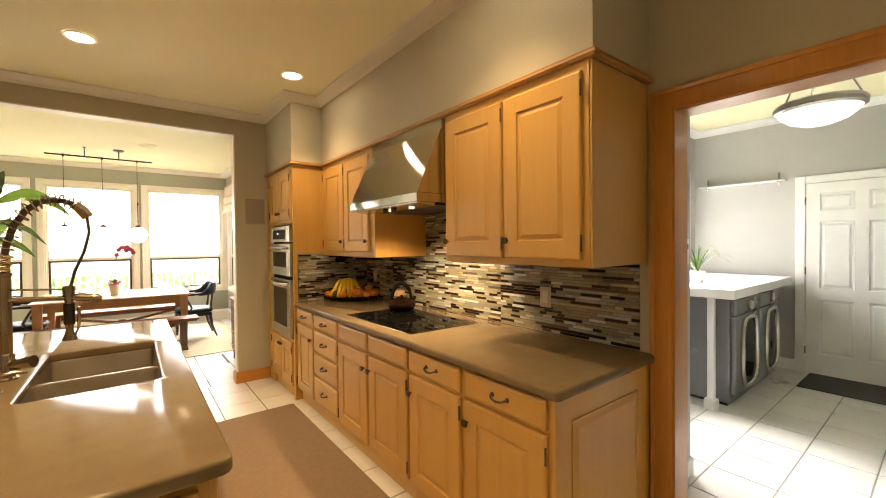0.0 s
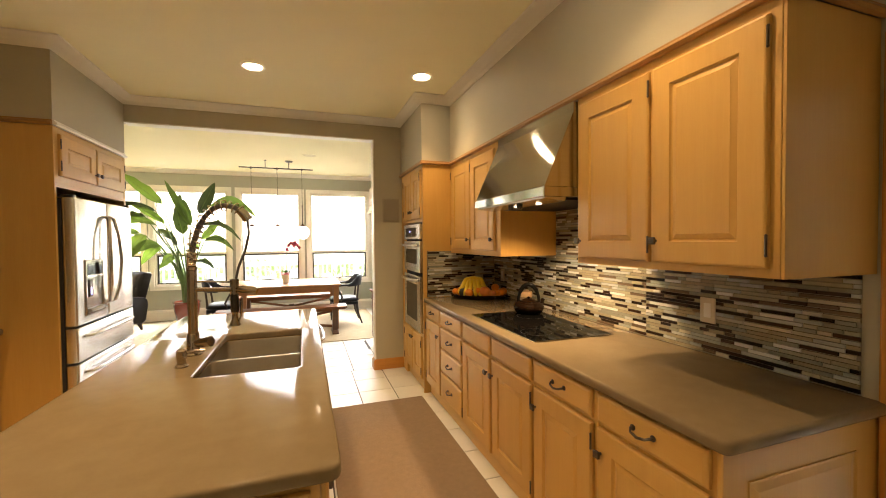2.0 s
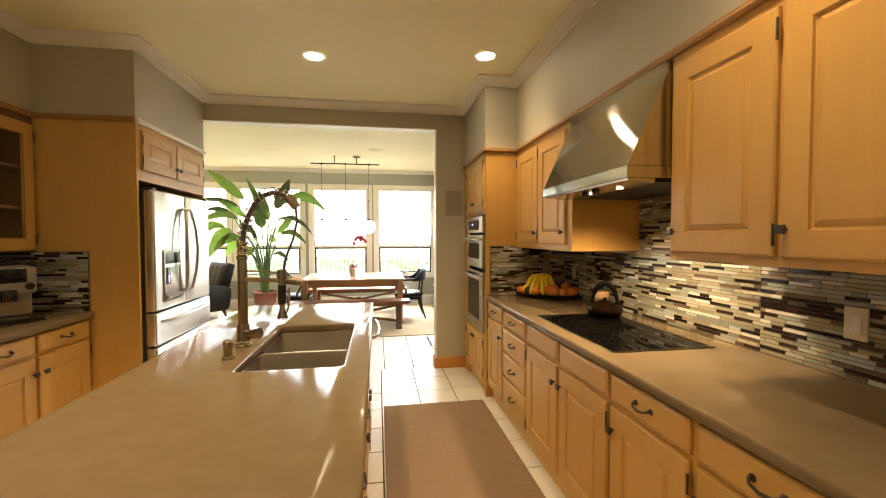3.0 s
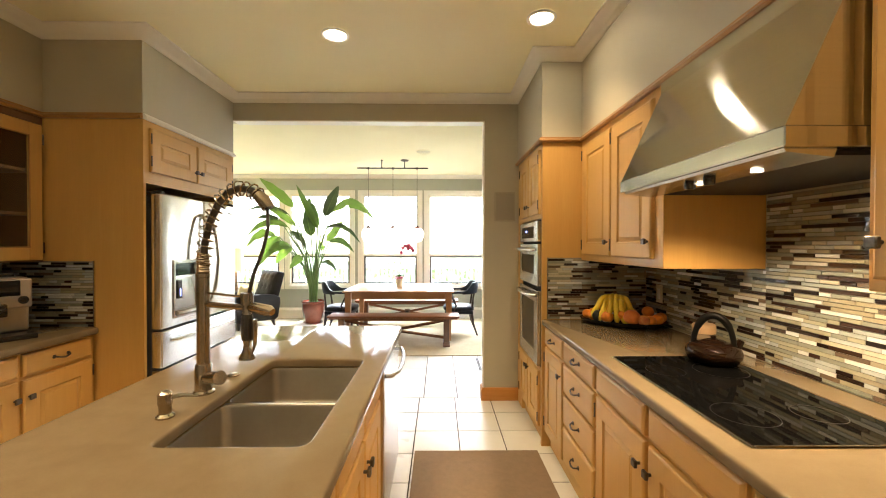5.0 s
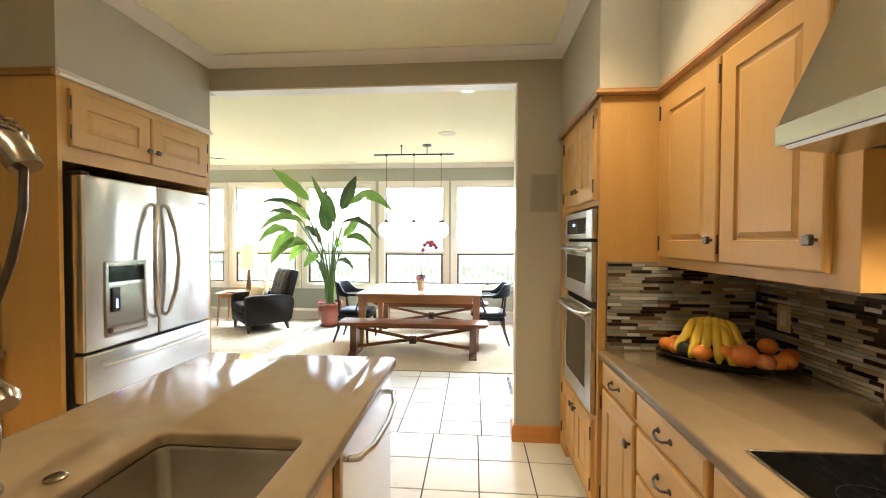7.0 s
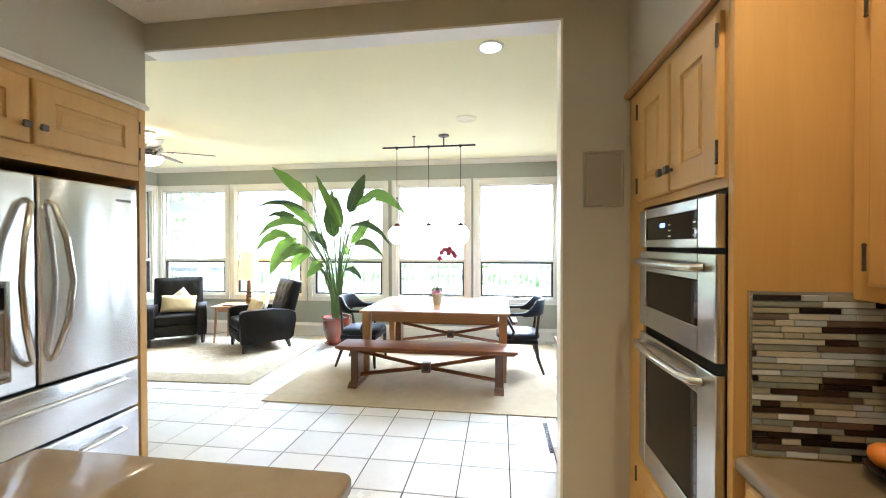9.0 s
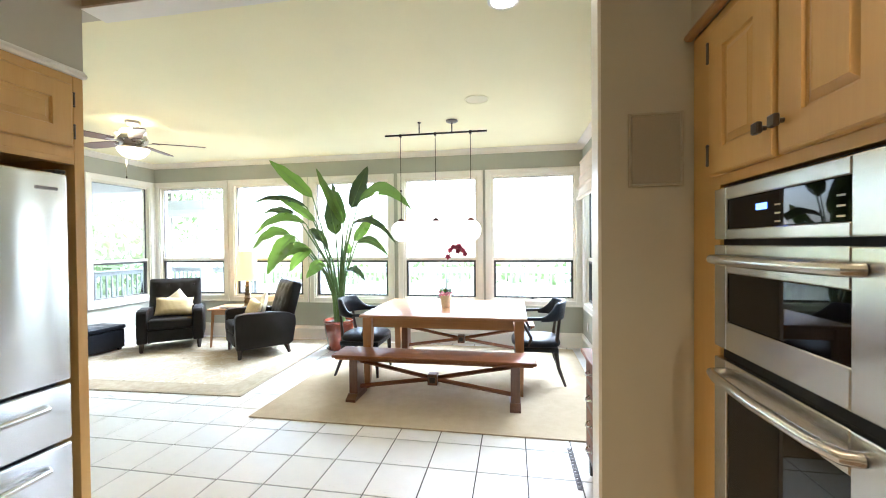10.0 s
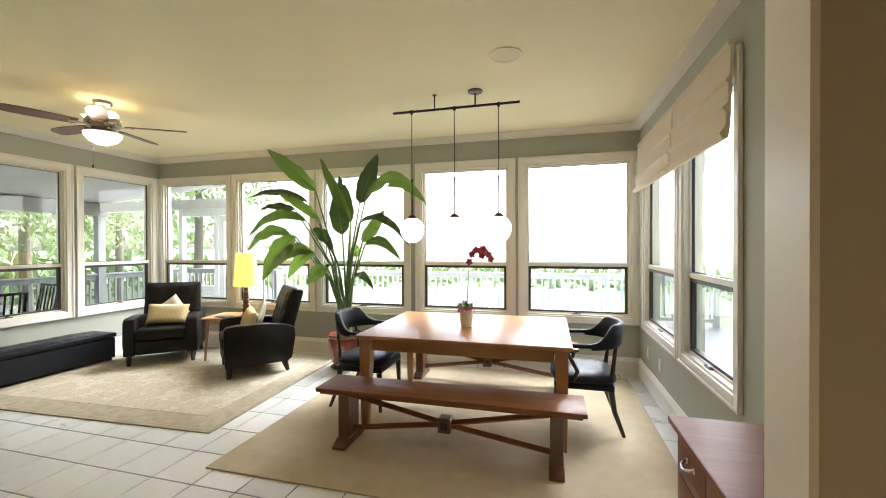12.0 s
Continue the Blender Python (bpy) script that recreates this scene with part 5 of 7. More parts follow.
# ---------------------------------------------------------------- laundry things
M_GREYMACHINE = surf("graphite_enamel", (0.23, 0.235, 0.25), (0.19, 0.195, 0.21), scale=3, rough=0.25, coat=0.4)
for k, x0 in enumerate((4.24, 4.95)):
    t = thing("washing_machine", "graphite front-loading washing machine under the laundry counter", "washing machine", (x0 + 0.345, 1.6, 0), group="laundry machines")
    part("body", box(-0.343, 0.343, -0.36, 0.38, 0.02, 0.93, 0.015, 3), M_GREYMACHINE, t, "", 40)
    part("front", box(-0.335, 0.335, -0.40, -0.361, 0.10, 0.78, 0.02, 3), M_GREYMACHINE, t, "", 40)
    part("control_panel", box(-0.335, 0.335, -0.405, -0.361, 0.785, 0.925, 0.015, 3), M_GREYMACHINE, t, "", 40)
    part("dial", lathe([(0.045, 0.0), (0.045, -0.02), (0.036, -0.028), (0.0, -0.028)], (0.0, -0.405, 0.855), 20, None, "y"), M_STEEL, t, "round steel dial", 40)
    ring = []
    for q in range(33):
        a = 2 * math.pi * q / 32
        ca, sa = math.cos(a), math.sin(a)
        ring.append((math.copysign(abs(ca) ** 0.5, ca) * 0.20, -0.415, 0.45 + math.copysign(abs(sa) ** 0.6, sa) * 0.30))
    part("door_ring", tube(ring, 0.020, 8), M_STEEL, t, "tall rounded silver door trim", 50)
    part("door_glass", prism([(0.195 * p[0] / 0.20, 0.45 + (p[2] - 0.45) * 0.97) for p in ring[:-1]], "y", -0.402, -0.414), M_BLACKGLASS, t, "dark door glass", 60)
    part("plinth", box(-0.33, 0.33, -0.34, 0.36, 0.0, 0.02), M_BLACK, t)
t = thing("laundry_counter", "thick white laundry counter on a post", "counter", (4.9, 1.6, 0), in_world=True)
part("top", box(4.02, 5.88, 1.14, LY1 - 0.016, 0.955, 1.035, 0.006, 2), M_WHITE, t)
part("post", box(4.055, 4.105, 1.30, 1.35, 0.09, 0.954, 0.004, 1), M_WHITE, t)
part("post_foot", box(4.035, 4.125, 1.28, 1.37, 0.0, 0.09, 0.008, 2), M_WHITE, t)
t = thing("wall_shelf", "narrow white wall shelf with brackets", "shelf", (LX, 1.63, 2.08), in_world=True)
part("board", box(LX - 0.14, LX - 0.002, 1.20, 2.04, 2.088, 2.098, 0.002, 1), M_WHITE, t)
for y in (1.27, 1.97):
    part("bracket", prism([(LX - 0.002, 2.19), (LX - 0.014, 2.19), (LX - 0.018, 2.099), (LX - 0.10, 2.099), (LX - 0.10, 2.087), (LX - 0.018, 2.080), (LX - 0.002, 2.05)], "y", y - 0.006, y + 0.006), M_STEEL, t)
# Faint glow put into the bowl to brighten it; no bulb inside.
M_FROST = glow("glowing_frosted_glass", (1.0, 0.98, 0.95), 0.10)
t = thing("pendant_lamp", "white glass bowl pendant with a metal band on three rods", "pendant lamp", (2.80, 0.44, 1.97), in_world=True)
part("bowl", lathe([(0.0, 0.0), (0.06, 0.005), (0.11, 0.024), (0.148, 0.057), (0.157, 0.075)], (2.80, 0.46, 1.985), 36, cap=False), M_FROST, t, "frosted glass bowl", 60)
part("band", lathe([(0.152, 0.066), (0.168, 0.074), (0.171, 0.094), (0.164, 0.106), (0.152, 0.102)], (2.80, 0.46, 1.985), 36, cap=False), M_STEEL, t, "brushed metal band", 40)
for a in (20, 140, 260):
    ca, sa = math.cos(radians(a)), math.sin(radians(a))
    part("rod", tube([(2.80 + 0.155 * ca, 0.46 + 0.155 * sa, 2.085), (2.80 + 0.02 * ca, 0.46 + 0.02 * sa, 2.40)], 0.004, 6), M_STEEL, t)
part("stem", tube([(2.80, 0.46, 2.39), (2.80, 0.46, KH - 0.02)], 0.008, 8), M_STEEL, t)
part("canopy", lathe([(0.06, 0.0), (0.055, -0.02), (0.0, -0.024)], (2.80, 0.46, KH), 20), M_STEEL, t, "", 40)
whole("laundry_mat", box(5.30, 5.90, 0.15, 1.0, 0.0005, 0.012, 0.003, 1), surf("dark_door_mat", (0.06, 0.055, 0.05), (0.04, 0.037, 0.034), scale=40, rough=0.9, bump=0.5, bump_scale=300), "dark mat before the laundry door", "mat")

M_LEAF = surf("plant_leaf", (0.042, 0.085, 0.03), (0.024, 0.055, 0.019), scale=7, rough=0.3, bump=0.15, bump_scale=60, spec=0.6, vary=0.3)
_lb = M_LEAF.node_tree.nodes["Principled BSDF"]
_lb.inputs["Subsurface Weight"].default_value = 0.0
_tr = M_LEAF.node_tree.nodes.new("ShaderNodeBsdfTranslucent")
_tr.inputs["Color"].default_value = (0.24, 0.40, 0.05, 1)
_mx = M_LEAF.node_tree.nodes.new("ShaderNodeMixShader")
_oi = M_LEAF.node_tree.nodes.new("ShaderNodeObjectInfo")
_lr = node(M_LEAF.node_tree, "ShaderNodeMapRange")
_lr.inputs["From Min"].default_value = 0.35
_lr.inputs["To Min"].default_value, _lr.inputs["To Max"].default_value = 0.04, 0.46
M_LEAF.node_tree.links.new(_oi.outputs["Random"], _lr.inputs["Value"])
M_LEAF.node_tree.links.new(_lr.outputs[0], _mx.inputs[0])
_ls = M_LEAF.node_tree.links
_ls.new(_lb.outputs[0], _mx.inputs[1])
_ls.new(_tr.outputs[0], _mx.inputs[2])
_ls.new(_mx.outputs[0], M_LEAF.node_tree.nodes["Material Output"].inputs["Surface"])
M_STALK = surf("plant_stalk", (0.12, 0.20, 0.05), (0.07, 0.13, 0.03), scale=5, rough=0.45, stretch=(8, 8, 1))

t = thing("potted_spider_plant", "small spider plant in a white pot on the laundry counter", "potted plant", (4.5, 1.58, 1.036))
part("pot", lathe([(0.05, 0.0), (0.07, 0.11), (0.066, 0.11), (0.0, 0.10)], (0, 0, 0), 20), M_WHITE, t, "", 40)
rnd = random.Random(7)
for k in range(26):
    a, l, w = rnd.random() * 6.28, 0.16 + 0.14 * rnd.random(), 0.008
    hgt = 0.10 + 0.16 * rnd.random()
    bm = bmesh.new()
    prev = None
    for q in range(7):
        s = q / 6
        p = Vector((math.cos(a) * l * s, math.sin(a) * l * s, 0.10 + hgt * math.sin(s * 2.3)))
        o = Vector((-math.sin(a), math.cos(a), 0)) * w * (1 - s) ** 0.6
        cur = [bm.verts.new(p - o), bm.verts.new(p + Vector((0, 0, -0.002))), bm.verts.new(p + o)]
        if prev:
            bm.faces.new((prev[0], prev[1], cur[1], cur[0]))
            bm.faces.new((prev[1], prev[2], cur[2], cur[1]))
        prev = cur
    part("leaf", bm, M_LEAF, t, "", 60)

# ---------------------------------------------------------------- dining room
M_RUG = surf("sand_sisal_rug", (0.49, 0.41, 0.285), (0.43, 0.355, 0.24), scale=9, rough=0.92, bump=0.5, bump_scale=420, spec=0.1)
whole("dining_rug", box(-1.486, 1.52, 6.10, 8.68, 0.0005, 0.012, 0.004, 2), M_RUG, "plain sand woven rug under the dining table", "rug")


def persian():
    m, nt, b = nodes_of("faded_floral_rug")
    v = coords(nt)
    w = node(nt, "ShaderNodeTexVoronoi", Scale=5.5)
    n1 = node(nt, "ShaderNodeTexNoise", Scale=16.0, Detail=5.0, Distortion=1.6)
    n2 = node(nt, "ShaderNodeTexNoise", Scale=1.3, Detail=2.0)
    for x in (w, n1, n2):
        nt.links.new(v, x.inputs["Vector"])
    mf = node(nt, "ShaderNodeMix")
    mf.inputs[0].default_value = 0.45
    nt.links.new(n1.outputs["Fac"], mf.inputs[2])
    nt.links.new(w.outputs["Distance"], mf.inputs[3])
    col = ramp(nt, mf.outputs[0], [(0.25, (0.29, 0.25, 0.175)), (0.38, (0.48, 0.43, 0.33)), (0.52, (0.42, 0.355, 0.25)), (0.62, (0.54, 0.50, 0.40)), (0.8, (0.38, 0.32, 0.22))])
    nt.links.new(col, b.inputs["Base Color"])
    b.inputs["Roughness"].default_value = 0.92
    b.inputs["Specular IOR Level"].default_value = 0.1
    n3 = node(nt, "ShaderNodeTexNoise", Scale=420.0)
    nt.links.new(v, n3.inputs["Vector"])
    bp = node(nt, "ShaderNodeBump", Strength=0.4, Distance=0.003)
    nt.links.new(n3.outputs["Fac"], bp.inputs["Height"])
    nt.links.new(bp.outputs[0], b.inputs["Normal"])
    return m


M_PERSIAN = persian()
t = thing("living_rug", "faded beige floral rug with a darker border under the armchairs", "rug", (-1.86, 6.50, 0.0), 2.5)
part("field", box(-2.72, -0.26, 0.26, 2.0, 0.0005, 0.0125, 0.002, 1), M_PERSIAN, t)
M_RUGB = surf("tan_rug_border", (0.44, 0.385, 0.285), (0.31, 0.26, 0.175), scale=14, rough=0.92, bump=0.4, bump_scale=380, spec=0.1)
part("border", turn(rect_ring(-2.98, 0, 0, 2.26, 0.259, -0.012, -0.0005), Matrix(((1, 0, 0, 0), (0, 0, 1, 0), (0, -1, 0, 0), (0, 0, 0, 1)))), M_RUGB, t, "tan patterned border")
part("guard_stripe", turn(rect_ring(-2.94, -0.04, 0.04, 2.22, 0.012, -0.0132, -0.0118, None, 0), Matrix(((1, 0, 0, 0), (0, 0, 1, 0), (0, -1, 0, 0), (0, 0, 0, 1)))), M_RUG, t)

# dining table
t = thing("dining_table", "amber wooden dining table with tapered legs", "table", (0.035, 7.445, 0.012))
part("tabletop", box(-0.825, 0.825, -0.6, 0.6, 0.716, 0.744, 0.006, 2), M_TABLE, t, "glossy amber top", 40)
for y in (-0.525, 0.525):
    part("apron", box(-0.70, 0.70, y - 0.011, y + 0.011, 0.615, 0.715, 0.002, 1), M_TABLE, t)
for x in (-0.748, 0.748):
    part("apron", box(x - 0.011, x + 0.011, -0.48, 0.48, 0.615, 0.715, 0.002, 1), M_TABLE, t)
for sx in (-1, 1):
    for sy in (-1, 1):
        bm = bmesh.new()
        loops = []
        for z, h in ((0.715, 0.045), (0.60, 0.045), (0.0, 0.026)):
            cx, cy = sx * (0.75 + (0.045 - h) * 0.5), sy * (0.53 + (0.045 - h) * 0.5)
            loops.append([bm.verts.new((cx + px * h, cy + py * h, z)) for px, py in ((-1, -1), (1, -1), (1, 1), (-1, 1))])
        for p, q in zip(loops, loops[1:]):
            for k in range(4):
                bm.faces.new((p[k], p[(k + 1) % 4], q[(k + 1) % 4], q[k]))
        bm.faces.new(loops[0])
        bm.faces.new(loops[-1])
        bmesh.ops.bevel(bm, geom=[e for e in bm.edges if abs(e.verts[0].co.z - e.verts[1].co.z) > 0.05], offset=0.004, segments=1, affect="EDGES")
        part("leg", bm, M_TABLE_Z, t)

# bench
b1 = thing("bench", "red-brown wooden bench with crossed stretchers", "bench", (0.0, 6.665, 0.012), group="benches at the table")
part("seat", box(-0.925, 0.925, -0.16, 0.16, 0.402, 0.432, 0.006, 2), M_WALNUT, b1, "", 40)
part("under_edge", box(-0.90, 0.90, -0.145, 0.145, 0.384, 0.4015, 0.006, 1), M_WALNUT, b1)
part("rail", box(-0.74, 0.74, -0.012, 0.012, 0.34, 0.383, 0.002, 1), M_WALNUT, b1)
for sx in (-1, 1):
    part("leg", box(sx * 0.745 - 0.04, sx * 0.745 + 0.04, -0.085, 0.085, 0.055, 0.383, 0.004, 1), M_WALNUT_Z, b1)
    bm = prism([(-0.155, 0.0), (0.155, 0.0), (0.155, 0.022), (0.10, 0.05), (0.085, 0.056), (-0.085, 0.056), (-0.10, 0.05), (-0.155, 0.022)], "x", sx * 0.745 - 0.047, sx * 0.745 + 0.047)
    part("foot", bm, M_WALNUT_Z, b1)
    for z0, z1 in ((0.345, 0.215), (0.10, 0.20)):
        part("cross_stretcher", tube([(sx * 0.715, 0, z0), (sx * 0.035, 0, z1)], 0.02, 4), M_WALNUT, b1)
part("centre_block", box(-0.045, 0.045, -0.045, 0.045, 0.155, 0.255, 0.006, 1), M_WALNUT_Z, b1)
part("block_inlay", box(-0.026, 0.026, -0.048, 0.048, 0.18, 0.23, 0.001, 1), M_DARKWOOD, b1)
copy_thing(b1, pose(0.06, 8.24, 0.012))

# barrel-back armchairs at the table ends
ch = thing("dining_armchair", "black leather barrel-back armchair with dark wooden legs at the dining table", "chair", (0.98, 7.45, 0.012), -90, group="chairs at the table")
bm = bmesh.new()
N = 28
loops = []
for ins, z in ((0.02, 0.385), (0.0, 0.40), (0.0, 0.425), (0.02, 0.448), (0.12, 0.462), (0.2, 0.464)):
    loop = []
    for k in range(N):
        a = 2 * math.pi * k / N
        ca, sa = math.cos(a), math.sin(a)
        x = math.copysign(abs(ca) ** 0.55, ca) * (0.265 - ins)
        y = math.copysign(abs(sa) ** 0.55, sa) * (0.25 - ins)
        loop.append(bm.verts.new((x, y - 0.02, z)))
    loops.append(loop)
for p, q in zip(loops, loops[1:]):
    for k in range(N):
        bm.faces.new((p[k], p[(k + 1) % N], q[(k + 1) % N], q[k]))
bm.faces.new(loops[0][::-1])
bm.faces.new(loops[-1])
part("seat", bm, M_LEATHER_B, ch, "padded black leather seat", 60)
part("seat_frame", box(-0.24, 0.24, -0.24, 0.2, 0.335, 0.386, 0.012, 2), M_LEATHER_B, ch, "", 40)
bm = bmesh.new()
rings = []
NB = 22
for k in range(NB + 1):
    a = radians(-10 - 160 * k / NB)
    px, py = 0.285 * math.cos(a), -0.275 * math.sin(a) - 0.02
    mid = math.sin(math.pi * k / NB)
    h0, h1 = 0.655, 0.70 + 0.14 * min(1, mid * 1.5) ** 2
    th = 0.019 + 0.004 * mid
    o = Vector((math.cos(a), -math.sin(a), 0))
    lean = 0.045 * mid
    rings.append([bm.verts.new(Vector((px, py, z)) + o * (s * th + lean * (z - 0.65) * 3)) for s, z in ((-1, h0 + 0.01), (-0.6, h0), (0.6, h0), (1, h0 + 0.01), (1, h1 - 0.012), (0.5, h1), (-0.5, h1), (-1, h1 - 0.012))])
for p, q in zip(rings, rings[1:]):
    for k in range(8):
        bm.faces.new((p[k], p[(k + 1) % 8], q[(k + 1) % 8], q[k]))
bm.faces.new(rings[0])
bm.faces.new(rings[-1][::-1])
part("backrest", bm, M_LEATHER_B, ch, "curved black leather back", 60)
for sx in (-1, 1):
    part("armrest", tube([(sx * 0.285, 0.03, 0.685), (sx * 0.282, -0.08, 0.682), (sx * 0.27, -0.20, 0.675), (sx * 0.262, -0.235, 0.668)], [0.024, 0.024, 0.025, 0.018], 10, flat=0.7), M_LEATHER_B, ch, "", 60)
    part("arm_post", tube([(sx * 0.262, -0.17, 0.665), (sx * 0.268, -0.12, 0.58), (sx * 0.255, -0.07, 0.48), (sx * 0.245, -0.10, 0.40)], [0.017, 0.015, 0.016, 0.02], 8), M_DARKWOOD, ch, "curved dark arm post", 60)
    part("back_post", tube([(sx * 0.17, 0.215, 0.67), (sx * 0.18, 0.20, 0.55), (sx * 0.19, 0.185, 0.42)], [0.016, 0.015, 0.02], 8), M_DARKWOOD, ch, "", 60)
    part("leg", tube([(sx * 0.225, -0.215, 0.34), (sx * 0.228, -0.22, 0.16), (sx * 0.235, -0.23, 0.0)], [0.026, 0.02, 0.014], 8), M_DARKWOOD, ch, "", 60)
    part("leg", tube([(sx * 0.20, 0.175, 0.34), (sx * 0.205, 0.20, 0.18), (sx * 0.225, 0.265, 0.0)], [0.026, 0.02, 0.014], 8), M_DARKWOOD, ch, "", 60)
copy_thing(ch, pose(-0.95, 7.42, 0.012, 0, 0, 90))

# orchid on the table
t = thing("orchid", "crimson orchid in a cream pot with a pink bow", "potted plant", (0.0, 7.40, 0.757))
part("pot", lathe([(0.045, 0.0), (0.05, 0.01), (0.062, 0.135), (0.064, 0.14), (0.058, 0.14), (0.0, 0.125)], (0, 0, 0), 24), surf("cream_pot", (0.82, 0.74, 0.58), rough=0.4), t, "", 50)
part("stem", tube([(0, 0, 0.12), (0.012, 0, 0.28), (0.02, 0, 0.48), (0.045, 0, 0.60), (0.10, 0, 0.655), (0.17, -0.01, 0.64), (0.205, -0.01, 0.605)], [0.005, 0.004, 0.004, 0.0035, 0.003, 0.003, 0.002], 6), M_STALK, t, "", 60)
M_PETAL = surf("crimson_petal", (0.40, 0.02, 0.06), (0.28, 0.01, 0.04), scale=30, rough=0.5)
M_BOW = surf("pink_ribbon", (0.62, 0.12, 0.22), (0.55, 0.09, 0.18), scale=20, rough=0.4)
rnd = random.Random(11)


def petals(at, r, n, mat, parent, name, tilt=0.5):
    bm = bmesh.new()
    o = Vector(at)
    q = Euler((rnd.uniform(-tilt, tilt) + 1.3, rnd.uniform(-tilt, tilt), rnd.uniform(-0.6, 0.6))).to_matrix()
    for k in range(n):
        a = 2 * math.pi * k / n
        d, s = Vector((math.cos(a), math.sin(a), 0)), Vector((-math.sin(a), math.cos(a), 0))
        pts = [o, o + q @ (d * r * 0.5 + s * r * 0.38 + Vector((0, 0, 0.006))), o + q @ (d * r), o + q @ (d * r * 0.5 - s * r * 0.38 + Vector((0, 0, 0.006)))]
        vs = [bm.verts.new(p) for p in pts]
        bm.faces.new(vs[:3])
        bm.faces.new((vs[0], vs[2], vs[3]))
    return part(name, bm, mat, parent)


for x, z in ((0.03, 0.56), (0.055, 0.63), (0.09, 0.665), (0.125, 0.66), (0.15, 0.675), (0.175, 0.645), (0.20, 0.625), (0.14, 0.62), (0.22, 0.59)):
    petals((x, -0.02 + 0.02 * rnd.random(), z), 0.038, 5, M_PETAL, t, "flower")
for k in range(5):
    a = rnd.random() * 6.28
    bm = bmesh.new()
    prev = None
    for q in range(6):
        s = q / 5
        p = Vector((math.cos(a) * 0.13 * s, math.sin(a) * 0.13 * s, 0.14 + 0.08 * math.sin(s * 2.6)))
        o = Vector((-math.sin(a), math.cos(a), 0)) * 0.028 * math.sin(max(0.15, s) * 2.9)
        cur = [bm.verts.new(p - o), bm.verts.new(p - Vector((0, 0, 0.006))), bm.verts.new(p + o)]
        if prev:
            bm.faces.new((prev[0], prev[1], cur[1], cur[0]))
            bm.faces.new((prev[1], prev[2], cur[2], cur[1]))
        prev = cur
    part("leaf", bm, M_LEAF, t, "", 60)
for k in range(4):
    petals((0.05 * math.cos(k * 1.6), -0.03 + 0.04 * math.sin(k * 1.6), 0.155), 0.045, 4, M_BOW, t, "bow_loop", 0.9)

# pendant track over the table
t = thing("track_pendant", "bronze track light with three white glass pendants over the table", "pendant light", (-0.11, 7.42, KH), in_world=True)
TY, TZB = 7.42, 2.678
part("track_bar", box(-0.685, 0.463, TY - 0.009, TY + 0.009, TZB - 0.009, TZB + 0.009, 0.002, 1), M_BLACKIRON, t)
part("canopy", lathe([(0.065, 0.0), (0.065, -0.012), (0.045, -0.022), (0.0, -0.024)], (0.08, TY, KH - 0.0005), 24), M_PEWTER, t, "", 40)
part("canopy_stem", tube([(0.08, TY, KH - 0.02), (0.08, TY, TZB)], 0.007, 8), M_BLACKIRON, t)
part("support_stem", tube([(-0.288, TY, KH), (-0.288, TY, TZB)], 0.006, 8), M_BLACKIRON, t)
part("support_foot", lathe([(0.02, 0.0), (0.018, -0.008), (0.0, -0.009)], (-0.288, TY, KH - 0.0005), 14), M_BLACKIRON, t)
M_OPAL = glow("opal_glass", (1.0, 0.93, 0.82), 0.7)
for px in (-0.504, -0.107, 0.283):
    p = part("pendant", tube([(px, TY, TZB - 0.01), (px, TY, 2.05)], 0.0035, 6), M_BLACKIRON, t)
    part("clip", box(px - 0.012, px + 0.012, TY - 0.013, TY + 0.013, TZB - 0.022, TZB + 0.014, 0.002, 1), M_BLACKIRON, p)
    part("rod", tube([(px, TY, 2.06), (px, TY, 1.74)], 0.0055, 8), M_BLACKIRON, p)
    part("knuckle", lathe([(0.005, 0.014), (0.01, 0.008), (0.01, -0.008), (0.005, -0.014)], (px, TY, 2.055), 10), M_BLACKIRON, p)
    part("cap", lathe([(0.012, 0.035), (0.022, 0.03), (0.045, 0.008), (0.048, 0.0), (0.0, 0.0)], (px, TY, 1.71), 20), surf("copper_bronze", (0.10, 0.035, 0.02), rough=0.35, metal=0.8), p, "copper bronze cap", 40)
    part("globe", lathe([(0.046, 0.0), (0.085, -0.03), (0.108, -0.075), (0.105, -0.13), (0.08, -0.185), (0.045, -0.213), (0.0, -0.222)], (px, TY, 1.709), 28), M_OPAL, p, "white opal glass globe", 60)

# roman shades on the right wall
M_SHADE = surf("cream_linen_shade", (0.68, 0.60, 0.48), (0.64, 0.56, 0.445), scale=12, rough=0.85, bump=0.3, bump_scale=300, spec=0.1)
for y0, y1 in ((6.42, 7.44), (7.47, 8.71)):
    t = thing("roman_shade", "cream linen roman shade half folded over the window", "blind", (XR - 0.04, (y0 + y1) / 2, 2.02), in_world=True)
    bm = bmesh.new()
    prof = [(XR - 0.028, 2.52), (XR - 0.05, 2.52), (XR - 0.054, 2.36), (XR - 0.075, 2.335), (XR - 0.06, 2.32), (XR - 0.06, 2.22), (XR - 0.09, 2.19), (XR - 0.07, 2.17),
            (XR - 0.07, 2.10), (XR - 0.10, 2.055), (XR - 0.085, 2.025), (XR - 0.06, 2.03), (XR - 0.05, 2.08), (XR - 0.04, 2.35)]
    part("fabric", prism(prof, "y", y0, y1), M_SHADE, t, "", 35)
    part("head_rail", box(XR - 0.06, XR - 0.027, y0, y1, 2.521, 2.545, 0.003, 1), M_SHADE, t)

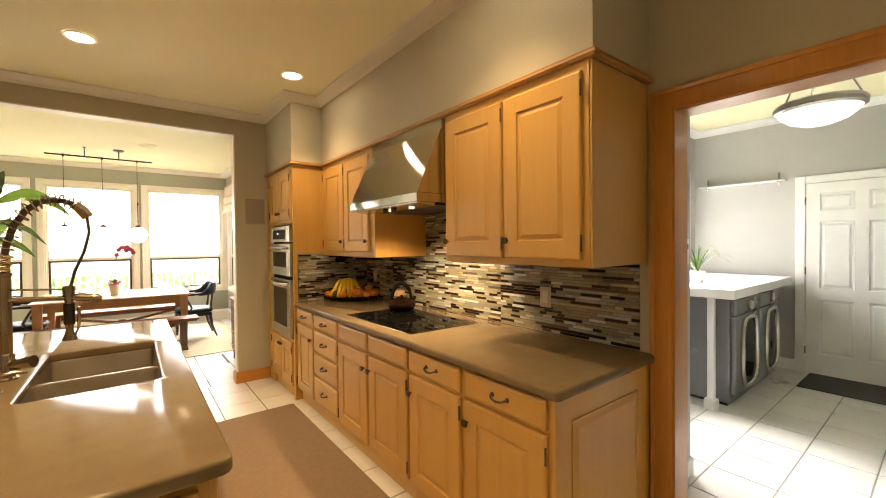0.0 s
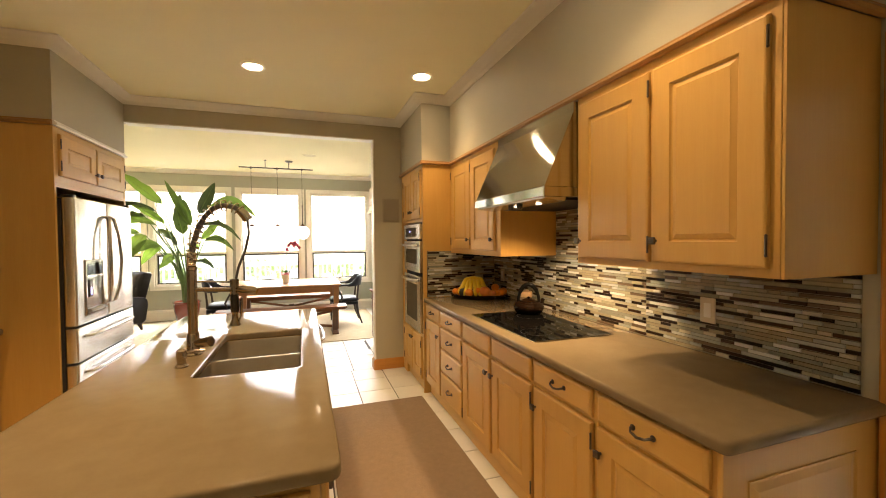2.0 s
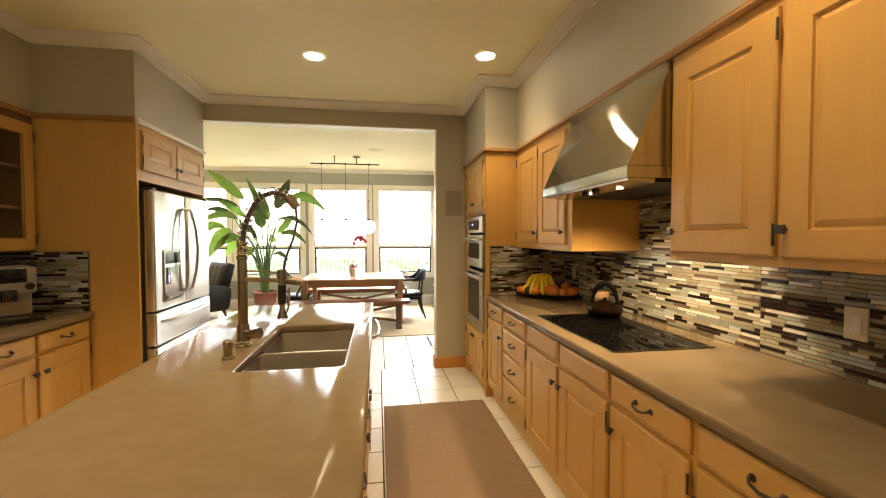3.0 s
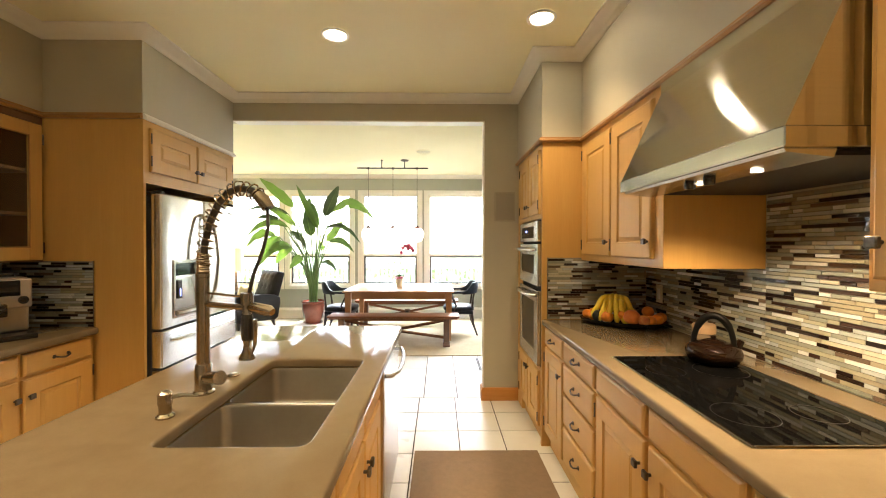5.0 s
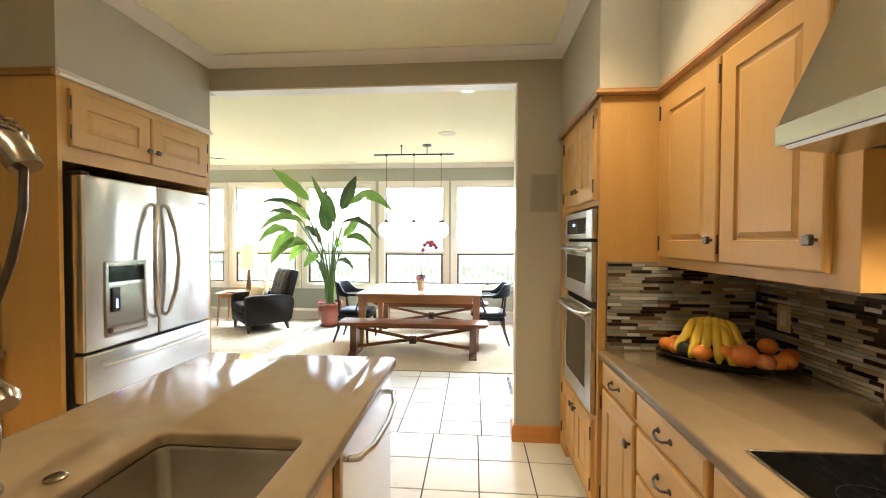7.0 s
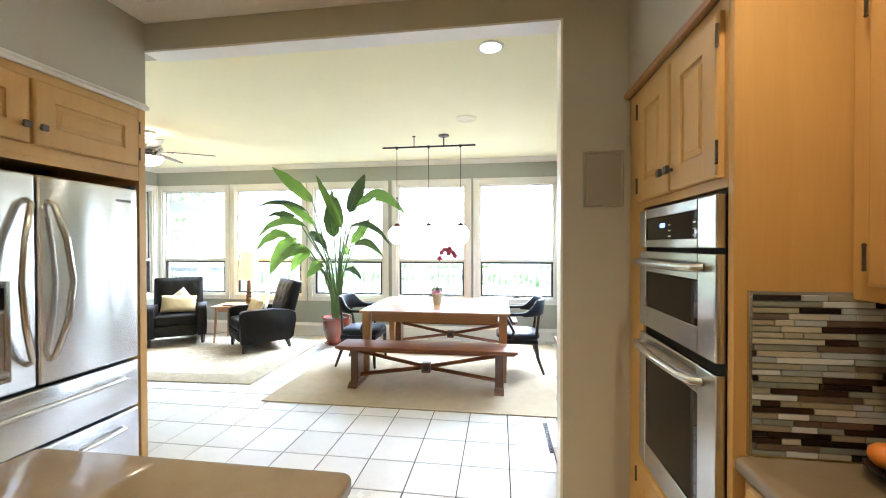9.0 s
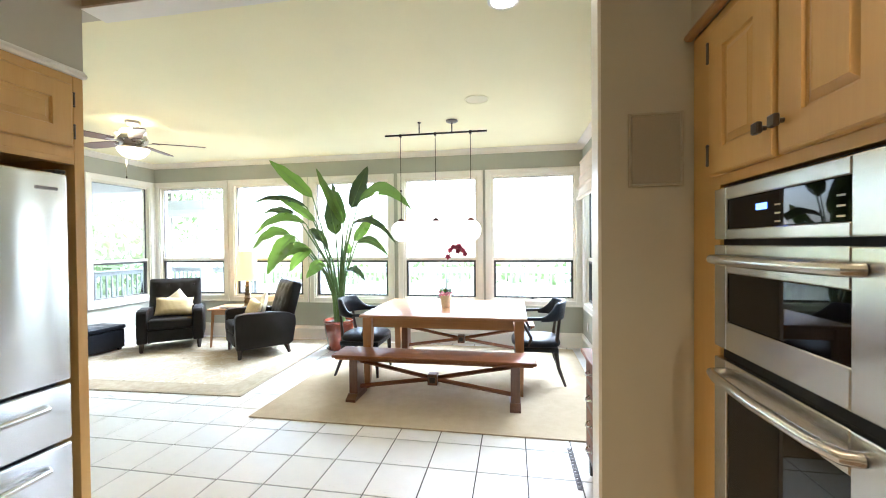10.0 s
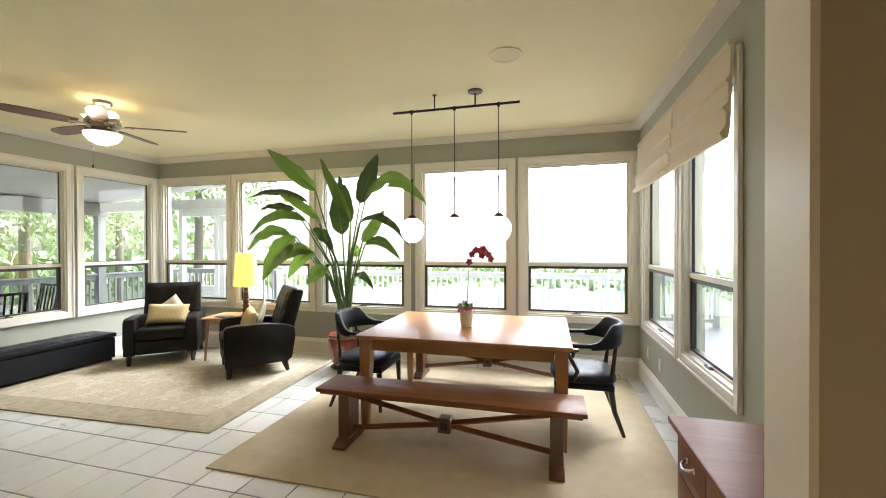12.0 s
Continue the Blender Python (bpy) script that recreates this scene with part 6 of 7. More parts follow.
# console against the right wall
t = thing("console", "dark red-brown wooden console with drawers against the wall", "sideboard", (1.42, 5.25, 0), in_world=True)
CY0, CY1 = 4.79, 5.735
part("top", box(1.155, XR - 0.03, CY0, CY1, 0.762, 0.786, 0.004, 2), M_WALNUT, t, "glossy dark top")
part("body", box(1.185, XR - 0.035, CY0 + 0.02, CY1 - 0.02, 0.13, 0.761, 0.002, 1), M_WALNUT_Z, t)
CM = pose(1.183, 0, 0, 0, 0, -90)
for c0, c1 in ((-5.70, -5.41), (-5.40, -5.12), (-5.11, -4.83)):
    for r in range(4):
        z0 = 0.15 + r * 0.152
        d = part("drawer", turn(panel(c1 - c0, 0.142, DRAWER_STEPS, 0.018, None, c0, z0), CM), M_WALNUT, t)
        part("handle", turn(pull_bail(0.07), CM @ pose((c0 + c1) / 2, 0, z0 + 0.075)), M_STEEL, d, "small steel handle", 40)
for lx in (1.20, XR - 0.075):
    for ly in (CY0 + 0.03, CY1 - 0.07):
        part("leg", box(lx, lx + 0.04, ly, ly + 0.04, 0, 0.13, 0.003, 1), M_DARKWOOD, t)
t = thing("floor_register", "narrow dark metal floor register in the tiles", "vent", (1.115, 5.75, 0.0))
part("frame", turn(rect_ring(-0.013, 0.013, -0.24, 0.24, 0.005, -0.004, -0.0002, None, 0), Matrix(((1, 0, 0, 0), (0, 0, 1, 0), (0, -1, 0, 0), (0, 0, 0, 1)))), M_BLACKIRON, t)
for k in range(12):
    part("slat", box(-0.0075, 0.0075, -0.232 + k * 0.039, -0.204 + k * 0.039, 0.0003, 0.003), M_BLACKIRON, t)

# big potted plant
t = thing("bird_of_paradise_plant", "tall broad-leaved plant in a red glazed pot by the windows", "potted plant", (-1.68, 8.33, 0.0))
M_REDGLAZE = surf("oxblood_glaze", (0.24, 0.055, 0.03), (0.14, 0.03, 0.018), scale=4, rough=0.14, coat=0.6)
part("pot", lathe([(0.12, 0.0), (0.135, 0.01), (0.165, 0.10), (0.195, 0.24), (0.205, 0.34), (0.20, 0.37), (0.215, 0.385), (0.215, 0.41), (0.195, 0.41), (0.18, 0.37), (0.0, 0.36)], (0, 0, 0), 32), M_REDGLAZE, t, "red-brown glazed pot", 50)
part("saucer", lathe([(0.16, 0.0), (0.18, 0.02), (0.175, 0.022), (0.0, 0.01)], (0, 0, 0.0005), 28), M_REDGLAZE, t, "", 50)
part("soil", lathe([(0.185, 0.375), (0.1, 0.383), (0.0, 0.385)], (0, 0, 0), 20), surf("potting_soil", (0.04, 0.028, 0.018), rough=0.95, bump=0.8, bump_scale=80), t)
PLANT = (
    (-1.97, 2.11, -2.51, 8.00, 2.61, 0.10),
    (-1.57, 1.75, -1.94, 8.20, 2.52, 0.07),
    (-1.61, 1.74, -1.77, 8.35, 2.32, 0.09),
    (-1.44, 1.96, -1.17, 8.15, 2.50, 0.11),
    (-1.26, 2.01, -0.46, 7.75, 1.86, 0.09),
    (-1.72, 1.60, -1.83, 8.35, 2.09, 0.12),
    (-1.93, 1.78, -2.37, 8.00, 2.08, 0.06),
    (-2.21, 1.89, -2.54, 7.90, 1.89, 0.05),
    (-2.26, 1.60, -2.68, 7.85, 1.40, 0.09),
    (-2.21, 1.59, -2.47, 7.85, 1.07, 0.12),
    (-2.09, 1.67, -1.76, 8.20, 1.40, 0.08),
    (-2.02, 1.40, -2.24, 8.00, 1.09, 0.09),
    (-1.42, 1.51, -1.11, 8.20, 1.87, 0.08),
    (-1.36, 1.48, -0.88, 8.10, 1.30, 0.06),
    (-1.82, 1.21, -1.99, 8.00, 1.01, 0.09),
    (-1.52, 1.33, -1.55, 8.30, 1.50, 0.06),
    (-2.05, 1.98, -2.72, 7.95, 2.04, 0.045),
    (-2.05, 1.75, -2.70, 7.90, 1.58, 0.075),
    (-1.42, 1.72, -0.74, 8.00, 1.46, 0.055),
    (-2.00, 1.40, -2.42, 7.95, 1.18, 0.085),
    (-1.50, 1.10, -1.18, 8.05, 0.98, 0.050),
)
DROOP = [0, 0.0, 0, 0, 0.22, 0, 0.03, 0.04, 0.12, 0.06, 0.05, 0.06, 0, 0.12, 0.06, 0, 0.09, 0.16, 0.17, 0.12, 0.08]


def blade(base, tip, w, droop, rnd):
    """A broad leaf from base to tip with a midrib fold and a slit edge here and there."""
    bm = bmesh.new()
    base, tip = Vector(base), Vector(tip)
    d = tip - base
    n = 14
    view = Vector((0.45, -1, 0.15)).normalized()
    side = d.cross(view).normalized()
    side = (Matrix.Rotation(rnd.uniform(-0.5, 0.5), 3, d.normalized()) @ side)
    nrm = side.cross(d).normalized()
    prev = None
    for q in range(n + 1):
        s = q / n
        wd = w * (math.sin(math.pi * min(1, s ** 0.75)) ** 0.75 if 0 < s < 1 else 0.02) * (1 + 0.06 * rnd.uniform(-1, 1))
        p = base + d * s + Vector((0, 0, 4 * droop * s * (1 - s)))
        up = nrm * 0.28 * wd + nrm * 0.012 * math.sin(s * 19)
        cur = [bm.verts.new(p - side * wd + up), bm.verts.new(p - side * wd * 0.5 + up * 0.35), bm.verts.new(p), bm.verts.new(p + side * wd * 0.5 + up * 0.35), bm.verts.new(p + side * wd + up)]
        if prev:
            for k in range(4):
                if k in (0, 3) and rnd.random() < 0.02:
                    continue
                bm.faces.new((prev[k], prev[k + 1], cur[k + 1], cur[k]))
        prev = cur
    return bm


rnd = random.Random(21)
for (bx, bz, tx, ty, tz, w), dr in zip(PLANT, DROOP):
    by = 0.5 * (ty + 8.33)
    b0, t0 = (bx + 1.68, by - 8.33, bz), (tx + 1.68, ty - 8.33, tz)
    r0 = (0.08 * rnd.uniform(-1, 1), 0.08 * rnd.uniform(-1, 1), 0.37)
    m = (r0[0] * 0.5 + b0[0] * 0.28, b0[1] * 0.3, r0[2] + (b0[2] - r0[2]) * 0.55)
    part("stalk", tube([r0, m, tuple(0.5 * (p + q) for p, q in zip(m, b0)), b0], [0.017, 0.013, 0.010, 0.007], 7), M_STALK, t, "", 60)
    lf = part("leaf", blade(b0, t0, w * 0.95, dr, rnd), M_LEAF, t, "", 60)
    dv = Vector(t0) - Vector(b0)
    part("midrib", tube([Vector(b0) + dv * s + Vector((0, 0, 4 * dr * s * (1 - s))) for s in (0, 0.25, 0.5, 0.75, 0.95)], [0.007, 0.006, 0.0045, 0.003, 0.0015], 5), M_STALK, lf)

# ---------------------------------------------------------------- sitting corner
def tufted(x0, x1, z0, z1, y, bulge, rows, cols, dent=0.018, n=6):
    """A padded face that looks along -y, pulled in at button points."""
    bm = bmesh.new()
    NX, NZ = cols * n, rows * n
    V = []
    for i in range(NX + 1):
        col = []
        for j in range(NZ + 1):
            u, v = i / NX, j / NZ
            e = min(1, 6 * min(u, 1 - u)) * min(1, 6 * min(v, 1 - v))
            px, pz = u * cols % 1 - 0.5, v * rows % 1 - 0.5
            dd = math.exp(-(px * px + pz * pz) * 30)
            col.append(bm.verts.new((x0 + (x1 - x0) * u, y - bulge * math.sqrt(max(0, e)) + dent * dd, z0 + (z1 - z0) * v)))
        V.append(col)
    for i in range(NX):
        for j in range(NZ):
            bm.faces.new((V[i][j], V[i + 1][j], V[i + 1][j + 1], V[i][j + 1]))
    return bm


a1 = thing("armchair", "dark brown leather reclining armchair with a button-tufted back", "armchair", (-4.16, 8.12, 0.0125), 38, group="armchairs")
for sx in (-1, 1):
    bm = prism([(-0.36, 0.12), (-0.37, 0.30), (-0.375, 0.53), (-0.35, 0.565), (-0.25, 0.58), (0.05, 0.572), (0.28, 0.545), (0.36, 0.50), (0.37, 0.40), (0.33, 0.16), (0.28, 0.12)], "x", sx * 0.385, sx * 0.265)
    bmesh.ops.bevel(bm, geom=list(bm.edges), offset=0.018, segments=2, affect="EDGES", profile=0.6)
    part("arm", bm, M_LEATHER, a1, "padded leather arm", 50)
    part("leg", tube([(sx * 0.335, -0.315, 0.12), (sx * 0.335, -0.325, 0.0)], [0.034, 0.02], 4), M_DARKWOOD, a1, "tapered dark wooden leg")
    part("leg", tube([(sx * 0.33, 0.25, 0.12), (sx * 0.335, 0.29, 0.0)], [0.034, 0.02], 4), M_DARKWOOD, a1, "tapered dark wooden leg")
part("base", box(-0.262, 0.262, -0.345, 0.30, 0.13, 0.30, 0.015, 2), M_LEATHER, a1, "", 50)
part("footrest_panel", box(-0.262, 0.262, -0.372, -0.346, 0.15, 0.29, 0.012, 2), M_LEATHER, a1, "", 50)
part("seat_cushion", box(-0.262, 0.262, -0.385, 0.22, 0.302, 0.44, 0.035, 4), M_LEATHER, a1, "", 60)
bk = part("backrest", turn(box(-0.33, 0.33, 0.0, 0.13, 0.0, 0.62, 0.03, 3), pose(0, 0.20, 0.36, -15)), M_LEATHER, a1, "", 50)
part("tufted_pad", turn(tufted(-0.315, 0.315, 0.04, 0.60, 0.002, 0.045, 3, 4), pose(0, 0.20, 0.36, -15)), M_LEATHER, bk, "button-tufted leather pad", 70)
for i in range(4):
    for j in range(3):
        bm = bmesh.new()
        bmesh.ops.create_icosphere(bm, subdivisions=1, radius=0.012, matrix=pose(0, 0.20, 0.36, -15) @ Matrix.Translation((-0.315 + 0.63 * (i + 0.5) / 4, -0.022, 0.04 + 0.56 * (j + 0.5) / 3)))
        part("button", bm, M_LEATHER, bk)
copy_thing(a1, pose(-2.70, 8.03, 0.0125, 0, 0, -42.6))


def striped(name, c1, c2, scale):
    m, nt, b = nodes_of(name)
    v = coords(nt)
    w = node(nt, "ShaderNodeTexWave", Scale=scale, Distortion=0.4)
    w.bands_direction = "X"
    nt.links.new(v, w.inputs["Vector"])
    nt.links.new(ramp(nt, w.outputs["Fac"], [(0.35, c1), (0.65, c2)]), b.inputs["Base Color"])
    b.inputs["Roughness"].default_value = 0.85
    n3 = node(nt, "ShaderNodeTexNoise", Scale=260.0)
    nt.links.new(v, n3.inputs["Vector"])
    bp = node(nt, "ShaderNodeBump", Strength=0.3, Distance=0.003)
    nt.links.new(n3.outputs["Fac"], bp.inputs["Height"])
    nt.links.new(bp.outputs[0], b.inputs["Normal"])
    return m


M_PILLOW = striped("straw_striped_cloth", (0.60, 0.50, 0.28), (0.50, 0.40, 0.20), 22)
M_PILLOW2 = surf("cream_pillow_cloth", (0.68, 0.62, 0.48), (0.62, 0.56, 0.43), scale=14, rough=0.85, bump=0.3, bump_scale=280)


def pillow(w, h, d):
    bm = bmesh.new()
    n = 12
    front, back = {}, {}
    for i in range(n + 1):
        for j in range(n + 1):
            u, v = 2 * i / n - 1, 2 * j / n - 1
            t_ = d * (max(0, (1 - u ** 4) * (1 - v ** 4))) ** 0.5
            x, z = u * w / 2 * (1 - 0.05 * (1 - v * v)), v * h / 2 * (1 - 0.05 * (1 - u * u))
            front[i, j] = bm.verts.new((x, -t_, z))
            edge = i in (0, n) or j in (0, n)
            back[i, j] = front[i, j] if edge else bm.verts.new((x, t_, z))
    for i in range(n):
        for j in range(n):
            bm.faces.new((front[i, j], front[i + 1, j], front[i + 1, j + 1], front[i, j + 1]))
            q = (back[i, j], back[i, j + 1], back[i + 1, j + 1], back[i + 1, j])
            if len(set(q)) == 4:
                bm.faces.new(q)
    return bm


def put_pillow(m, w, h, d, mat, label):
    ob = part("throw_pillow", pillow(w, h, d), mat, None, "", 70)
    ob.matrix_world = m
    return tagged(ob, label, "pillow", "throw pillows")


C1, C2 = pose(-4.16, 8.12, 0.0125, 0, 0, 38), pose(-2.70, 8.03, 0.0125, 0, 0, -42.6)
for C, s in ((C1, 1), (C2, -1)):
    put_pillow(C @ pose(0.02 * s, -0.08, 0.575, -22, 4, 0), 0.46, 0.27, 0.06, M_PILLOW, "straw striped lumbar pillow on an armchair")
    put_pillow(C @ pose(0.04 * s, 0.04, 0.60, -20, -38, 0), 0.32, 0.32, 0.05, M_PILLOW2, "cream square pillow behind the striped one")

t = thing("side_table", "small brown wooden side table between the armchairs", "side table", (-3.30, 8.33, 0.012), 10)
part("top", box(-0.29, 0.29, -0.24, 0.24, 0.525, 0.548, 0.006, 2), M_TABLE, t)
for sx in (-1, 1):
    part("apron", box(sx * 0.23 - 0.01, sx * 0.23 + 0.01, -0.17, 0.17, 0.46, 0.524, 0.002, 1), M_TABLE, t)
    for sy in (-1, 1):
        part("leg", tube([(sx * 0.23, sy * 0.185, 0.524), (sx * 0.255, sy * 0.21, 0.0)], [0.022, 0.013], 8), M_TABLE_Z, t)
part("apron", box(-0.22, 0.22, -0.195, -0.175, 0.46, 0.524, 0.002, 1), M_TABLE, t)
whole("tray", box(-3.42, -3.22, 8.13, 8.24, 0.5605, 0.575, 0.004, 1), M_DARKWOOD, "small dark tray on the side table", "tray")
t = thing("table_lamp", "table lamp with a stacked bronze base and a lit yellow shade", "lamp", (-3.10, 8.32, 0.56), in_world=True)
prof = [(0.07, 0.0), (0.07, 0.02)]
for k in range(6):
    r = 0.055 - 0.005 * k
    prof += [(r, 0.025 + k * 0.058), (r * 0.72, 0.055 + k * 0.058), (r * 0.95, 0.078 + k * 0.058)]
prof += [(0.012, 0.38), (0.012, 0.42)]
part("base", lathe(prof, (-3.10, 8.32, 0.5605), 20), surf("bronze_lamp_metal", (0.16, 0.11, 0.06), rough=0.3, metal=0.9), t, "stacked bronze base", 40)
M_LAMPSHADE = glow("lit_yellow_shade", (1.0, 0.60, 0.10), 0.32)
M_LAMPSHADE.node_tree.nodes["Principled BSDF"].inputs["Base Color"].default_value = (0.78, 0.56, 0.20, 1)
bm = lathe([(0.15, 0.0), (0.118, 0.42), (0.113, 0.42), (0.145, 0.0), (0.15, 0.0)], (-3.10, 8.32, 0.955), 32, cap=False)
part("shade", bm, M_LAMPSHADE, t, "tapered yellow shade", 50)
bulb("table_lamp_bulb", -3.10, 8.32, 1.17, 1.2, (1.0, 0.70, 0.35), 0.04)

t = thing("storage_bench", "long black leather storage bench with a tufted top under the windows", "bench", (-4.90, 7.0, 0.0), in_world=True)
part("body", box(-5.10, -4.71, 6.0, 7.86, 0.04, 0.30, 0.012, 2), M_LEATHER_B, t, "", 40)
part("lid_band", box(-5.11, -4.70, 5.99, 7.87, 0.305, 0.36, 0.012, 2), M_LEATHER_B, t, "", 40)
bm = tufted(0, 1.87, 0, 0.40, 0, 0.03, 3, 12, 0.016, 4)
part("tufted_top", turn(bm, Matrix(((0, 0, 1, -5.105), (1, 0, 0, 5.995), (0, -1, 0, 0.352), (0, 0, 0, 1)))), M_LEATHER_B, t, "tufted leather top", 70)
for x in (-5.07, -4.76):
    for y in (6.05, 7.80):
        part("foot", box(x, x + 0.04, y - 0.02, y + 0.02, 0.0, 0.04), M_DARKWOOD, t)

# ceiling fan
FC = (-3.30, 6.755)
t = thing("ceiling_fan", "ceiling fan with five brown blades and a lit glass bowl", "ceiling fan", (FC[0], FC[1], KH), in_world=True)
M_FANMETAL = surf("brushed_nickel_fan", (0.52, 0.48, 0.43), rough=0.28, metal=1.0)
part("canopy", lathe([(0.075, 0.0), (0.07, -0.03), (0.04, -0.055), (0.0, -0.056)], (*FC, KH - 0.0005), 24), M_FANMETAL, t, "", 40)
part("downrod", tube([(*FC, KH - 0.05), (*FC, 2.66)], 0.013, 10), M_FANMETAL, t)
part("motor", lathe([(0.03, 0.10), (0.07, 0.085), (0.125, 0.05), (0.14, 0.01), (0.125, -0.03), (0.09, -0.045), (0.0, -0.05)], (*FC, 2.60), 32), M_FANMETAL, t, "", 50)
part("light_bowl", lathe([(0.145, 0.0), (0.14, -0.03), (0.105, -0.075), (0.05, -0.10), (0.0, -0.106)], (*FC, 2.515), 32), M_BACKLIT, t, "lit frosted glass bowl", 60)
part("upper_glass", lathe([(0.05, 0.14), (0.10, 0.125), (0.12, 0.10), (0.10, 0.088), (0.0, 0.088)], (*FC, 2.59), 24), M_BACKLIT, t, "small lit upper glass", 60)
for k in range(3):
    m = pose(*FC, 2.60, 0, 0, 215 + 120 * k) @ pose(0.098, 0, 0, 0, 24, 0)
    bm = bmesh.new()
    rows = []
    for q in range(9):
        v = q / 8
        half = 0.085 * math.sin(math.pi * min(0.97, 0.12 + 0.88 * v)) ** 0.8
        rows.append([bm.verts.new((0.03 * v - 0.16 * (u * half) ** 2 / 0.02, u * half, 0.115 * v - 0.02)) for u in (-1, -0.5, 0, 0.5, 1)])
    for p, q in zip(rows, rows[1:]):
        for j in range(4):
            bm.faces.new((p[j], p[j + 1], q[j + 1], q[j]))
    bmesh.ops.solidify(bm, geom=bm.faces[:], thickness=0.004)
    part("glass_petal", turn(bm, m), M_BACKLIT, t, "lit amber glass petal", 60)
part("bowl_rim", lathe([(0.146, 0.004), (0.149, 0.0), (0.146, -0.004)], (*FC, 2.514), 32, cap=False), M_BLACKIRON, t, "dark rim", 40)
part("light_fitter", lathe([(0.09, 0.045), (0.10, 0.02), (0.152, 0.002), (0.152, -0.006), (0.14, -0.006)], (*FC, 2.515), 32, cap=False), M_FANMETAL, t, "", 40)
part("pull_chain", tube([(FC[0] + 0.02, FC[1] - 0.10, 2.50), (FC[0] + 0.02, FC[1] - 0.10, 2.20)], 0.0018, 5), M_FANMETAL, t)
part("chain_bob", lathe([(0.0, 0.02), (0.007, 0.008), (0.007, -0.008), (0.0, -0.016)], (FC[0] + 0.02, FC[1] - 0.10, 2.19), 10), M_DARKWOOD, t)
M_BLADE = wood("fan_blade_wood", (0.15, 0.075, 0.04), (0.09, 0.045, 0.025), "x", rough=0.35)
for k in range(5):
    m = pose(*FC, 2.585, 0, 0, 33 + 72 * k) @ pose(0, 0, 0, 11)
    bm = bmesh.new()
    out = [(0.18, -0.05), (0.3, -0.062), (0.5, -0.07), (0.62, -0.066), (0.665, -0.045), (0.68, 0.0), (0.665, 0.045), (0.62, 0.066), (0.5, 0.07), (0.3, 0.062), (0.18, 0.05)]
    prism(out, "z", -0.004, 0.004, bm)
    bl = part("blade", turn(bm, m), M_BLADE, t, "brown wooden blade")
    part("blade_iron", turn(box(0.11, 0.24, -0.018, 0.018, -0.012, -0.0045, 0.003, 1), m), M_FANMETAL, bl)
bulb("fan_bulb", FC[0], FC[1], 2.36, 2.2, (1.0, 0.72, 0.42), 0.06)
bulb("fan_uplight", FC[0] + 0.0, FC[1], 2.72, 8.5, (1.0, 0.56, 0.20), 0.03)

# ---------------------------------------------------------------- outdoors
M_GRASS = surf("lawn", (0.30, 0.34, 0.19), (0.24, 0.28, 0.145), scale=0.7, rough=0.95, bump=0.5, bump_scale=8)
whole("ground", box(-400, 400, -400, 400, -1.6, -1.5), M_GRASS, "green lawn reaching the woods", "ground", "structure")
M_DECK = wood("grey_deck_boards", (0.34, 0.32, 0.29), (0.25, 0.235, 0.21), "x", rough=0.7, coat=0)
M_RAIL = surf("weathered_white_rail", (0.74, 0.73, 0.70), (0.64, 0.63, 0.60), scale=6, rough=0.6)
M_POST = surf("grey_porch_paint", (0.30, 0.30, 0.29), (0.26, 0.26, 0.25), scale=4, rough=0.6)
DK = -0.16
t = thing("deck", "weathered grey board deck behind the windows", "deck", (-4, 11, DK), in_world=True, kind="structure")
part("frame", box(-12.0, 4.0, YD + 0.16, 13.2, DK - 0.3, DK - 0.03), M_DECK, t)
for k in range(29):
    part("board", box(-12.0, 4.0, YD + 0.17 + 0.147 * k, YD + 0.17 + 0.147 * k + 0.14, DK - 0.028, DK), M_DECK, t)
part("porch_frame", box(-12.0, XL - 0.16, 4.0, YD + 0.155, DK - 0.3, DK), M_DECK, t)


def railing(name, p0, p1, mat, label, top=0.86, step=0.135):
    t = thing(name, label, "railing", (*p0, DK))
    d = Vector((p1[0] - p0[0], p1[1] - p0[1], 0))
    L = d.length
    t.matrix_world = pose(*p0, DK, 0, 0, math.degrees(math.atan2(d.y, d.x)))
    h = top - DK
    part("top_rail", box(0, L, -0.06, 0.06, h - 0.04, h, 0.006, 1), mat, t)
    part("upper_rail", box(0, L, -0.02, 0.02, h - 0.13, h - 0.045, 0.003, 1), mat, t)
    part("bottom_rail", box(0, L, -0.02, 0.02, 0.08, 0.16, 0.003, 1), mat, t)
    n = int(L / 1.9)
    for k in range(n + 1):
        x = L * k / n
        part("post", box(x - 0.045, x + 0.045, -0.05, 0.05, 0, h - 0.041, 0.004, 1), mat, t)
    bm = box(-0.018, 0.018, -0.018, 0.018, 0.161, h - 0.131)
    first = part("baluster", bm, mat, t)
    first.location.x = step
    k = 2
    while k * step < L - 0.06:
        o2 = first.copy()
        scene.collection.objects.link(o2)
        o2.location.x = k * step
        k += 1
    return t


railing("deck_railing", (-6.2, 13.0), (3.9, 13.0), M_RAIL, "weathered white deck railing with upright balusters")
railing("porch_railing", (-9.2, 4.2), (-9.2, 13.0), M_POST, "grey porch railing with upright balusters")
railing("porch_railing", (-9.2, 13.0), (-6.25, 13.0), M_POST, "grey porch railing with upright balusters")
